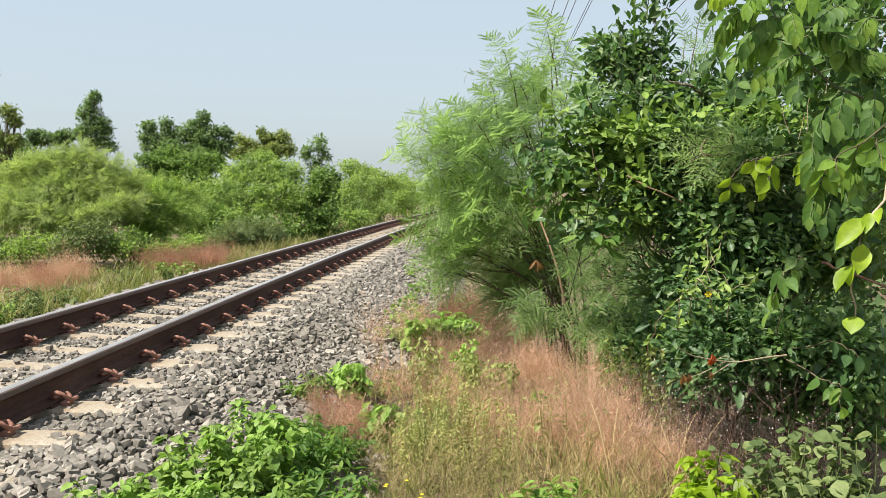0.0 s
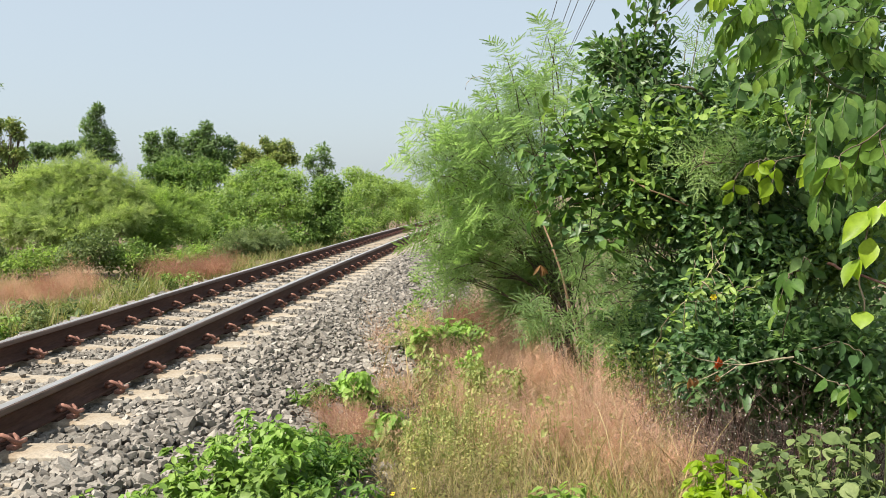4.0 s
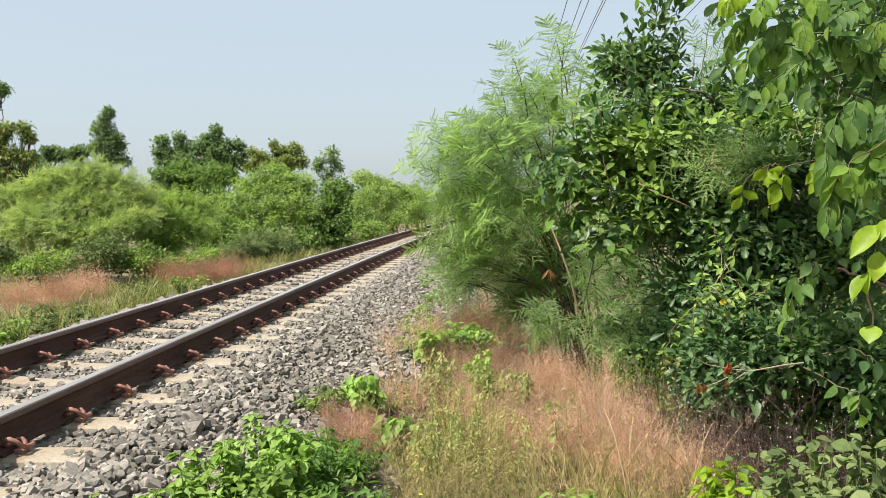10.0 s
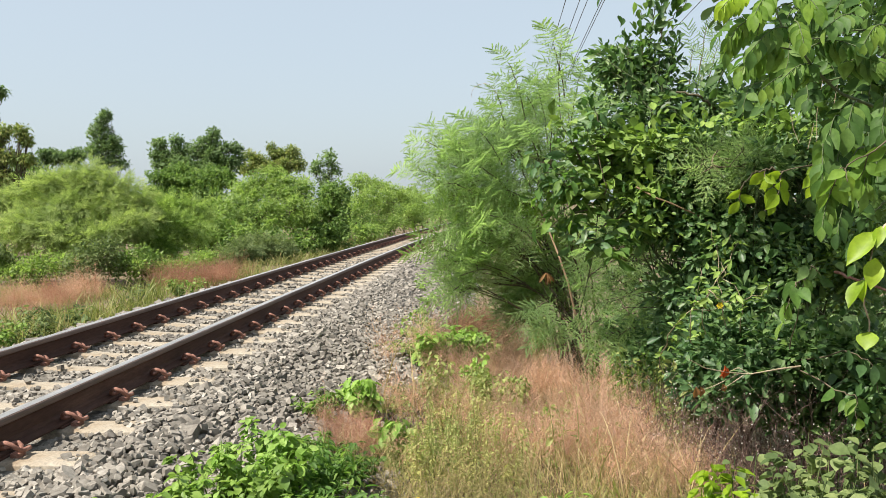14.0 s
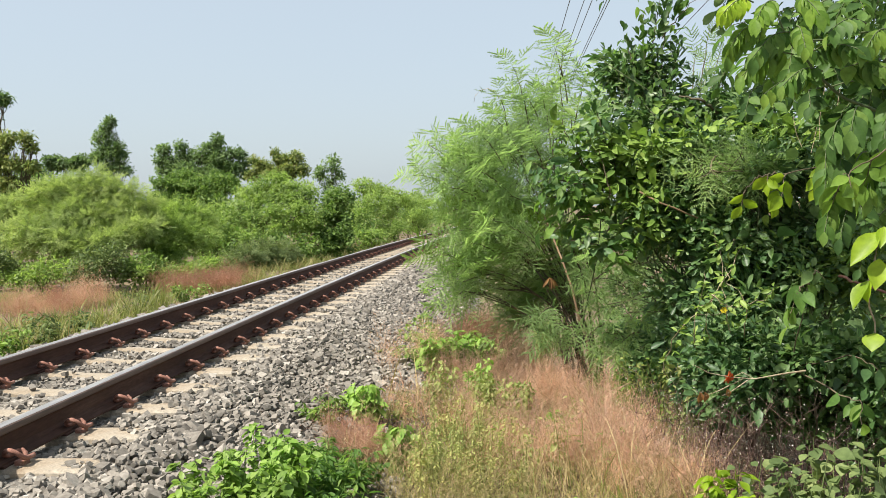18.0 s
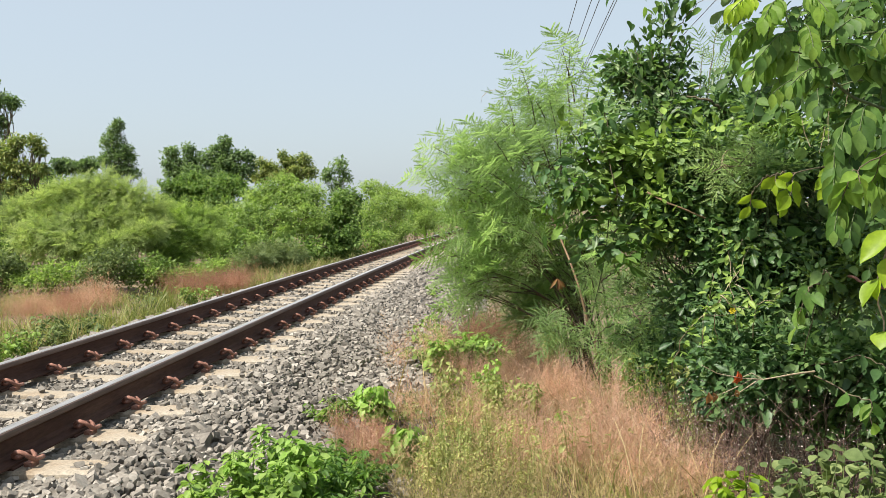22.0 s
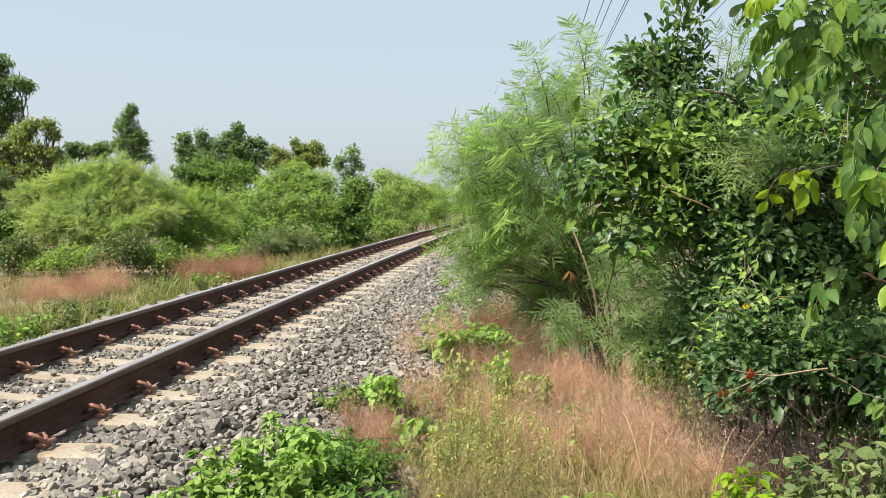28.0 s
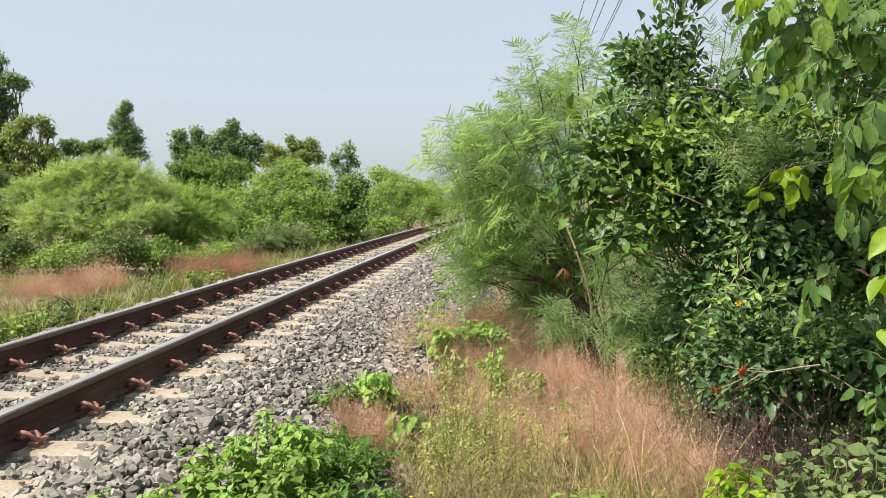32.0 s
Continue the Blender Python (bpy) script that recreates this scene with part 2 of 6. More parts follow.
PURPLE_TWIG = leaf_mat("dry_purplish_stem", (0.09, 0.055, 0.05), (0.17, 0.105, 0.095), (0.30, 0.205, 0.18), 0.8, 0.1, 0.1, 3.0)
WHITE_TUFT = leaf_mat("white_seed_tuft", (0.30, 0.22, 0.20), (0.42, 0.36, 0.34), (0.62, 0.58, 0.56), 0.8, 0.1, 0.3, 6.0)


# ---------------------------------------------------------------- geometry tools
def mesh_np(name, v, f):
    me = bpy.data.meshes.new(name)
    v, f = np.asarray(v, np.float32), np.asarray(f, np.int32)
    m, k = f.shape
    me.vertices.add(len(v))
    me.vertices.foreach_set("co", v.ravel())
    me.loops.add(m * k)
    me.loops.foreach_set("vertex_index", f.ravel())
    me.polygons.add(m)
    me.polygons.foreach_set("loop_start", np.arange(0, m * k, k, dtype=np.int32))
    me.update(calc_edges=True)
    me.validate()
    return me


def merge(pieces):
    vs, fs, o = [], [], 0
    for v, f in pieces:
        vs.append(v)
        fs.append(np.asarray(f) + o)
        o += len(v)
    return np.concatenate(vs), np.concatenate(fs)


def unit(a):
    a = np.asarray(a, float)
    return a / np.maximum(np.linalg.norm(a, axis=-1, keepdims=True), 1e-9)


def axes(d, n):
    d = unit(d)
    s = unit(np.cross(n, d))
    return np.stack([d, s, np.cross(d, s)], 2)


def stamp(tmpl, m, p, size):
    """Copies of a template at the places p, turned by m, scaled by size (n,3)."""
    tv, tf = tmpl
    v = np.einsum("nij,nkj->nki", m, tv[None] * size[:, None, :]) + p[:, None, :]
    f = tf[None] + (np.arange(len(p)) * len(tv))[:, None, None]
    return v.reshape(-1, 3), f.reshape(-1, tf.shape[1])


def tube(pts, radii, sides=6):
    pts = np.asarray(pts, float)
    d = unit(np.gradient(pts, axis=0))
    side = unit(np.cross(d, [0.31, 0.17, 0.93]) + 1e-6)
    up = np.cross(side, d)
    a = np.arange(sides) * 2 * math.pi / sides
    ring = np.cos(a)[None, :, None] * side[:, None] + np.sin(a)[None, :, None] * up[:, None]
    v = pts[:, None] + ring * np.asarray(radii, float)[:, None, None]
    f = []
    for i in range(len(pts) - 1):
        for j in range(sides):
            q, r = i * sides + j, i * sides + (j + 1) % sides
            f.append((q, r, r + sides, q + sides))
    return v.reshape(-1, 3), np.array(f)


def bend(a, b, rng, wob=0.12, n=7, sag=0.0):
    a, b = np.asarray(a, float), np.asarray(b, float)
    t = np.linspace(0, 1, n)[:, None]
    ln = np.linalg.norm(b - a)
    k = rng.normal(0, wob * ln, (2, 3))
    return a + (b - a) * t + np.sin(t * math.pi) * k[0] * 0.6 + np.sin(t * 2 * math.pi) * k[1] * 0.3 + np.array([0, 0, 1]) * sag * ln * np.sin(t * math.pi)


def part(name, data, material, parent, label="", at=None, kind=""):
    """One mesh under a thing or a part; at: its place in the thing's space."""
    if isinstance(data, tuple):
        data = mesh_np(name, *data)
    if material and not data.materials:
        data.materials.append(material)
    ob = new(name, data)
    ob.parent = parent
    if at is not None:
        ob.location = at
    return tagged(ob, label, "", "", kind)


def thing(name, at, label, category, group="", kind=""):
    ob = new(name)
    ob.location = at
    ob.empty_display_size = 0.1
    return tagged(ob, label, category, group, kind)


LEAF = (np.array([(0, 0, 0), (0.30, 0.46, 0.07), (0.68, 0.40, 0.03), (1, 0, -0.12), (0.68, -0.40, 0.03), (0.30, -0.46, 0.07), (0.5, 0, -0.02)]),
        np.array([(6, 0, 5), (6, 5, 4), (6, 4, 3), (6, 3, 2), (6, 2, 1), (6, 1, 0)]))
SMALL = (np.array([(0, 0, 0), (0.45, 0.5, 0.09), (1, 0, -0.06), (0.45, -0.5, 0.09)]), np.array([(0, 3, 2), (0, 2, 1)]))


def fine_leaf():
    """A leaf blade with a sunk midrib, a wavy rim and a drooping tip."""
    xs = [0.0, 0.08, 0.22, 0.40, 0.58, 0.74, 0.88, 1.0]
    ws = [0.02, 0.15, 0.35, 0.49, 0.47, 0.34, 0.15, 0.0]
    v, f = [], []
    for i, (x, w) in enumerate(zip(xs, ws)):
        d = -0.16 * x * x
        wave = 0.012 * math.sin(i * 2.1)
        v += [(x, w, 0.22 * w + d + wave), (x, 0, d), (x, -w, 0.22 * w + d - wave)]
    for i in range(len(xs) - 1):
        a = 3 * i
        f += [(a, a + 1, a + 4, a + 3), (a + 1, a + 2, a + 5, a + 4)]
    return np.array(v), np.array(f)


FINE = fine_leaf()
OBOVATE = (np.array([(0, 0, 0), (0.16, 0.12, 0.03), (0.42, 0.36, 0.08), (0.68, 0.47, 0.06), (0.88, 0.33, 0.01), (1, 0, -0.06), (0.88, -0.33, 0.01), (0.68, -0.47, 0.06), (0.42, -0.36, 0.08), (0.16, -0.12, 0.03), (0.55, 0, -0.03)]),
           np.array([(10, (i + 1) % 10, i) for i in range(10)]))


def frond(pairs=6, leaflets=8, seed=3):
    """A feathery leaf: an arching rib, side ribs in pairs, and close narrow leaflets combed along them."""
    rng = np.random.default_rng(seed)
    v, f = [], []

    def tri(a, b, c):
        n = len(v)
        v.extend([a, b, c])
        f.append((n, n + 1, n + 2))

    def rib(t):
        return np.array([t, 0, 0.12 * math.sin(t * 2.4) - 0.24 * t * t])

    for t0, t1 in ((0, 0.4), (0.4, 0.75), (0.75, 1.0)):
        a, b = rib(t0), rib(t1)
        tri(a + [0, 0.007, 0], a - [0, 0.007, 0], b)
    for i in range(pairs):
        k = i / (pairs - 1)
        for s in (-1, 1):
            o = rib(0.18 + 0.80 * k)
            an = radians(68 - 38 * k + rng.normal(0, 7))
            ln = 0.46 * (1 - 0.45 * abs(k - 0.4)) * (1 + rng.normal(0, 0.08))
            d = np.array([math.cos(an), s * math.sin(an), rng.normal(0, 0.10)])
            sd = unit(np.cross([0, 0, 1], d) + np.array([0, 0, rng.normal(0, 0.3)]))
            tri(o + sd * 0.004, o - sd * 0.004, o + d * ln)
            for j in range(leaflets):
                u = (j + 0.9) / leaflets
                p = o + d * ln * u + np.array([0, 0, -0.07 * u * u])
                w = 0.052 * (1 - 0.7 * abs(u - 0.45))
                for q in (-1, 1):
                    e = unit(d * 0.6 + sd * q + np.array([0, 0, rng.normal(-0.05, 0.12)]))
                    tri(p - d * 0.022, p + d * 0.022, p + e * w)
    return np.array(v), np.array(f)


def frond_lite(pairs=4):
    """A feathery leaf seen from afar: a rib and a narrow blade for each side rib."""
    rng = np.random.default_rng(8)
    v, f = [(0, 0.01, 0), (0, -0.01, 0), (1, 0, -0.12)], [(0, 1, 2)]
    for i in range(pairs):
        for s in (-1, 1):
            o = np.array([0.2 + 0.75 * i / (pairs - 1), 0, 0.05 - 0.14 * i / (pairs - 1)])
            an = radians(60 - 36 * i / (pairs - 1) + rng.normal(0, 8))
            d = np.array([math.cos(an), s * math.sin(an), -0.15 + rng.normal(0, 0.1)]) * 0.42
            sd = unit(np.cross([0, 0, 1], d)) * 0.05
            n = len(v)
            v += [tuple(o), tuple(o + d * 0.5 + sd), tuple(o + d), tuple(o + d * 0.5 - sd)]
            f += [(n, n + 1, n + 2), (n, n + 2, n + 3)]
    return np.array(v), np.array(f)


FROND = frond(7, 9)
FROND_MID = frond(6, 7, 13)
FROND_LITE = frond_lite()


def panicle():
    """A dry grass stalk that ends in a loose cloud of hair-thin branchlets."""
    rng = np.random.default_rng(11)
    v, f = [], []
    st = lambda t: np.array([0.10 * t * t, 0.02 * math.sin(3 * t), t])
    w = 0.0022

    def tri(a, b, c):
        i = len(v)
        v.extend([a, b, c])
        f.append((i, i + 1, i + 2))

    for a, b in ((0, 0.35), (0.35, 0.68), (0.68, 1.0)):
        tri(st(a) + [0, w, 0], st(a) - [0, w, 0], st(b))
    for i in range(48):
        t = 0.42 + 0.58 * rng.random()
        an = rng.random() * 2 * math.pi
        ln = 0.25 * (1.3 - t) * (0.5 + rng.random())
        d = np.array([math.cos(an), math.sin(an), 0.55 + 0.3 * rng.random()]) * ln
        p, e = st(t), st(t) + d
        tri(p + [w * 0.45, 0, 0], p - [w * 0.45, 0, 0], e)
        sd = rng.normal(0, 1, 3) * 0.0055
        if i % 3 == 0:
            tri(e - d * 0.10 + sd * 0.5, e - d * 0.10 - sd * 0.5, e + d * 0.12)
    return np.array(v), np.array(f)


PANICLE = panicle()


def blade_tmpl():
    v, f = [], []
    for i, (t, w) in enumerate(((0, 0.7), (0.3, 1.0), (0.6, 0.8), (0.85, 0.45), (1.0, 0.05))):
        x, z = 0.55 * t * t, t - 0.28 * t * t * t
        v += [(x, 0.018 * w, z), (x, -0.018 * w, z)]
        if i:
            f.append((2 * i - 2, 2 * i - 1, 2 * i + 1, 2 * i))
    return np.array(v), np.array(f)


BLADE_T = blade_tmpl()


# ---------------------------------------------------------------- plan
SPACING = 0.57
CURVE = 0.00068
RAIL_X = (0.0, -1.065)


def centre(y):
    """How far the line has swung to the east by y."""
    return CURVE * y * np.abs(y) if np.ndim(y) else CURVE * y * abs(y)


def swing(y):
    return math.atan(2 * CURVE * abs(y))


def ground_z(x, y):
    """Height of the natural ground."""
    x, y = np.asarray(x, float), np.asarray(y, float)
    e = x - centre(y)
    dip = -0.42 - 0.06 * np.clip((-e - 3.0) / 3.0, 0, 1) + 0.05 * np.sin(0.9 * x + 0.4 * y) * np.cos(0.5 * y - 0.3 * x) * np.clip(np.abs(e) - 1.5, 0, 1)
    return dip


def bed_z(e):
    """Height of the ballast over the cross-section; e: distance east of the near rail."""
    e = np.asarray(e, float)
    right = np.interp(e, [-0.53, 0.30, 0.62, 1.80, 2.1], [-0.020, -0.010, -0.025, -0.40, -0.5])
    left = np.interp(-e, [0.53, 1.40, 1.75, 2.75, 3.0], [-0.020, -0.010, -0.04, -0.42, -0.5])
    return np.where(e > -0.53, right, left)


# ---------------------------------------------------------------- ground and ballast
def build_ground():
    xs = np.concatenate([-np.geomspace(900, 9, 14), np.linspace(-8.5, 8.5, 70), np.geomspace(9, 900, 14)])
    ys = np.concatenate([-np.geomspace(300, 7, 8), np.linspace(-6.5, 16, 90), np.linspace(16.5, 60, 60), np.geomspace(62, 1500, 16)])
    gx, gy = np.meshgrid(xs, ys)
    gz = ground_z(gx, gy)
    near = (np.abs(gx) < 9) & (gy < 20)
    for i, j in zip(*np.nonzero(near)):
        gz[i, j] += 0.035 * noise.noise((gx[i, j] * 1.3, gy[i, j] * 1.3, 0)) + 0.015 * noise.noise((gx[i, j] * 5, gy[i, j] * 5, 3))
    v = np.stack([gx, gy, gz], 2).reshape(-1, 3)
    w = len(xs)
    f = [(r * w + c, r * w + c + 1, (r + 1) * w + c + 1, (r + 1) * w + c) for r in range(len(ys) - 1) for c in range(w - 1)]
    ob = new("ground", mesh_np("ground", v, f))
    ob.data.materials.append(SOIL)
    tagged(ob, "dry brown soil under grass and weeds", "ground", "", "structure")


def build_bed():
    es = np.array([-3.0, -2.75, -2.2, -1.75, -1.4, -1.0, -0.53, -0.1, 0.3, 0.62, 1.0, 1.4, 1.8, 2.1])
    ys = np.concatenate([np.arange(-8, 20, 0.12), np.arange(20, 90, 0.8)])
    gx, gy = np.meshgrid(es, ys)
    gz = bed_z(gx)
    for i in range(gx.shape[0]):
        for j in range(gx.shape[1]):
            gz[i, j] += 0.03 * noise.noise((gx[i, j] * 4, gy[i, j] * 4, 7)) - 0.02
    v = np.stack([gx + centre(gy), gy, gz], 2).reshape(-1, 3)
    w = len(es)
    f = [(r * w + c, r * w + c + 1, (r + 1) * w + c + 1, (r + 1) * w + c) for r in range(len(ys) - 1) for c in range(w - 1)]
    ob = new("ballast_bed", mesh_np("ballast_bed", v, f))
    ob.data.materials.append(BALLAST)
    return tagged(ob, "bed of grey crushed stone under the railway line", "ballast", "", "structure")


def stone_templates(n=16, cuts=6):
    """Broken stones: uneven blocks with some corners knocked off."""
    out = []
    rng = np.random.default_rng(21 + cuts)
    for _ in range(n):
        bm = bmesh.new()
        corner = np.array(list(itertools.product((-1, 1), repeat=3))) * rng.uniform(0.62, 1.0, (8, 3))
        pts = []
        for i, p in enumerate(corner):
            if i < cuts:
                for q in range(3):
                    k = np.ones(3)
                    k[q] = rng.uniform(0.35, 0.75)
                    pts.append(p * k)
            else:
                pts.append(p)
        for p in np.array(pts) * np.array([1.0, 0.80, 0.60]) * rng.uniform(0.85, 1.15, 3):
            bm.verts.new(p)
        r = bmesh.ops.convex_hull(bm, input=bm.verts)
        bmesh.ops.delete(bm, geom=[g for g in r["geom_interior"] if isinstance(g, bmesh.types.BMVert)], context="VERTS")
        bmesh.ops.triangulate(bm, faces=bm.faces)
        bm.verts.index_update()
        out.append((np.array([v.co[:] for v in bm.verts]), np.array([[v.index for v in f.verts] for f in bm.faces])))
        bm.free()
    return out


def lying(rng, n, tilt=0.42):
    """Turns for stones that lie on a broad side, more or less level."""
    z = unit(np.stack([rng.normal(0, tilt, n), rng.normal(0, tilt, n), np.ones(n)], 1))
    a = rng.random(n) * 2 * math.pi
    x = unit(np.cross(np.stack([-np.sin(a), np.cos(a), 0 * a], 1), z))
    return np.stack([x, np.cross(z, x), z], 2)


def turns(rng, n):
    q = unit(rng.normal(0, 1, (n, 4)))
    w, x, y, z = q.T
    return np.stack([np.stack([1 - 2 * (y * y + z * z), 2 * (x * y - z * w), 2 * (x * z + y * w)], 1),
                     np.stack([2 * (x * y + z * w), 1 - 2 * (x * x + z * z), 2 * (y * z - x * w)], 1),
                     np.stack([2 * (x * z - y * w), 2 * (y * z + x * w), 1 - 2 * (x * x + y * y)], 1)], 1)


def build_stones(bed):
    rng = np.random.default_rng(5)
    tm = stone_templates(16, 5) + stone_templates(10, 1)
    spots = []
    for e0, e1, y0, y1, dens in ((0.34, 1.7, -2.4, 8, 1250), (0.34, 1.7, 8, 14, 600), (0.34, 1.7, 14, 30, 200), (-1.3, 0.34, -2.4, 5, 1000), (-1.3, 0.34, 5, 9, 400), (-1.3, 0.34, 9, 16, 150), (-1.3, 0.34, 16, 30, 50), (-2.2, -1.3, -1, 10, 380), (-2.2, -1.3, 10, 30, 110), (-2.2, 1.7, -7.5, -2.4, 170)):
        n = int(dens * (y1 - y0) * (e1 - e0))
        spots.append(np.stack([rng.uniform(e0, e1, n), rng.uniform(y0, y1, n), np.full(n, min(1.5, (1350 / dens) ** 0.3))], 1))
    s = np.concatenate(spots)
    e, y, grow = s.T
    # none on the sleepers' tops or under the rails
    off = np.abs((y / SPACING + 0.5) % 1 - 0.5) * SPACING
    on_sleeper = (e > -1.40) & (e < 0.37 + rng.normal(0, 0.05, len(e))) & (off < 0.112 + rng.normal(0, 0.022, len(e))) & (rng.random(len(e)) > 0.012)
    under = (np.abs(e) < 0.085) | (np.abs(e + 1.065) < 0.085)
    thin_left = (e < -1.7) & (rng.random(len(e)) < 0.35)
    keep = ~(on_sleeper | under | thin_left)
    e, y, grow = e[keep], y[keep], grow[keep]
    r = np.exp(rng.normal(math.log(0.0195), 0.30, len(e))) * grow
    crib = (e > -1.5) & (e < 0.44)
    r = np.where(crib, np.minimum(r * 0.92, 0.026), r)
    z = bed_z(e) + rng.uniform(-0.012, 0.016, len(e)) - np.where(crib, 0.020, 0) + np.where((off[keep] < 0.09) & crib, 0.030, 0)
    p = np.stack([e + centre(y), y, z], 1)
    m = lying(rng, len(e))
    pick = np.where(y < 1.5, rng.integers(0, 16, len(e)), rng.integers(16, 26, len(e)))
    near = np.nonzero((e > 0.45) & (y > -1.6) & (y < 0.4))[0][:300]
    single = np.zeros(len(e), bool)
    single[near] = True
    pieces = [stamp(t, m[(pick == i) & ~single], p[(pick == i) & ~single], np.repeat(r[(pick == i) & ~single, None], 3, 1)) for i, t in enumerate(tm)]
    ob = part("loose_stones", merge(pieces), STONE, bed, "grey crushed stones", None, "stuff")
    ob.data.shade_flat()
    data = []
    for t in tm:
        me = mesh_np("stone", *t)
        me.shade_flat()
        me.materials.append(STONE)
        data.append(me)
    for i in near:
        st = new("stone", data[pick[i]])
        st.parent = bed
        st.matrix_basis = Matrix.Translation(p[i]) @ Matrix(m[i].tolist()).to_4x4() @ Matrix.Scale(r[i], 4)


# ---------------------------------------------------------------- track
FOOT = [(-0.065, 0.0), (0.065, 0.0), (0.065, 0.010), (0.024, 0.024), (-0.024, 0.024), (-0.065, 0.010)]
WEB = [(0.022, 0.0235), (0.0095, 0.042), (0.0080, 0.100), (0.014, 0.1155), (-0.014, 0.1155), (-0.0080, 0.100), (-0.0095, 0.042), (-0.022, 0.0235)]
HEAD = [(-0.014, 0.114), (0.014, 0.114), (0.032, 0.119), (0.0365, 0.124), (0.0360, 0.140), (0.0325, 0.1485), (0.026, 0.1520), (-0.026, 0.1520), (-0.0325, 0.1485), (-0.0360, 0.140), (-0.0365, 0.124), (-0.032, 0.119)]
FACE = [(-0.0255, 0.1510), (0.0255, 0.1510), (0.0250, 0.1535), (0.016, 0.1562), (-0.016, 0.1562), (-0.0250, 0.1535)]


def build_rail(x0, label):
    """A flat-bottomed rail: foot, web and head, swept along the line."""
    ys = np.concatenate([np.arange(-7, 30, 0.57), np.arange(30, 120, 1.5)])
    root = thing("rail", (x0, 0, 0.014), label, "rail", "rails of the line")
    for name, prof, mat in (("foot", FOOT, RAIL_SIDE), ("web", WEB, RAIL_SIDE), ("head", HEAD, RAIL_HEAD), ("running_face", FACE, RAIL_TOP)):
        n = len(prof)
        v = []
        for y in ys:
            a = swing(y) if y > 0 else 0.0
            v += [(centre(y) + px * math.cos(a), y - px * math.sin(a), pz) for px, pz in prof]
        f = [(r * n + c, r * n + (c + 1) % n, (r + 1) * n + (c + 1) % n, (r + 1) * n + c) for r in range(len(ys) - 1) for c in range(n)]
        ob = part(name, (v, f), mat, root)
        ob.data.shade_flat()


def sleeper_mesh():
    """Pre-stressed sleeper: sloping rail seats, waisted and lower in the middle."""
    xs = [-1.0, -0.97, -0.80, -0.62, -0.42, -0.2, 0.0, 0.2, 0.42, 0.62, 0.80, 0.97, 1.0]
    bm = bmesh.new()
    rows = []
    for x in xs:
        a = abs(x)
        top = 0.0 if a > 0.42 else -0.030 * (1 - (a / 0.42) ** 2)
        hw = 0.105 if a > 0.42 else 0.092
        if a > 0.98:
            top, hw = -0.012, 0.096
        rows.append([bm.verts.new(c) for c in ((x, -hw - 0.028, -0.17), (x, -hw, top - 0.012), (x, -hw + 0.014, top), (x, 0, top + 0.002), (x, hw - 0.014, top), (x, hw, top - 0.012), (x, hw + 0.028, -0.17))])
    for a, b in zip(rows, rows[1:]):
        for i in range(6):
            bm.faces.new((a[i], b[i], b[i + 1], a[i + 1]))
    bm.faces.new(rows[0][::-1])
    bm.faces.new(rows[-1])
    bmesh.ops.recalc_face_normals(bm, faces=bm.faces)
    me = bpy.data.meshes.new("sleeper_body")
    bm.to_mesh(me)
    bm.free()
    me.materials.append(CONCRETE)
    return me


def clip_mesh():
    """A spring bar bent twice: it grips the housing, arches over and presses on the rail's foot."""
    pts = [(0.104, 0.046, 0.026), (0.104, 0.016, 0.026), (0.104, -0.016, 0.028), (0.102, -0.040, 0.038), (0.092, -0.056, 0.054), (0.076, -0.062, 0.068), (0.056, -0.062, 0.074), (0.036, -0.056, 0.071),
           (0.018, -0.044, 0.058), (0.008, -0.026, 0.044), (0.008, -0.004, 0.032), (0.020, 0.016, 0.034), (0.040, 0.028, 0.048), (0.060, 0.030, 0.052), (0.078, 0.024, 0.040), (0.086, 0.012, 0.028)]
    return mesh_np("spring_clip", *tube(pts, [0.0112] * len(pts), 7))


def box(x0, x1, y0, y1, z0, z1, ch=0.004):
    bm = bmesh.new()
    bmesh.ops.create_cube(bm, size=1.0)
    for v in bm.verts:
        v.co = (x0 + (v.co.x + 0.5) * (x1 - x0), y0 + (v.co.y + 0.5) * (y1 - y0), z0 + (v.co.z + 0.5) * (z1 - z0))
    bmesh.ops.bevel(bm, geom=bm.edges[:], offset=ch, segments=1, affect="EDGES")
    me = bpy.data.meshes.new("block")
    bm.to_mesh(me)
    bm.free()
    return me


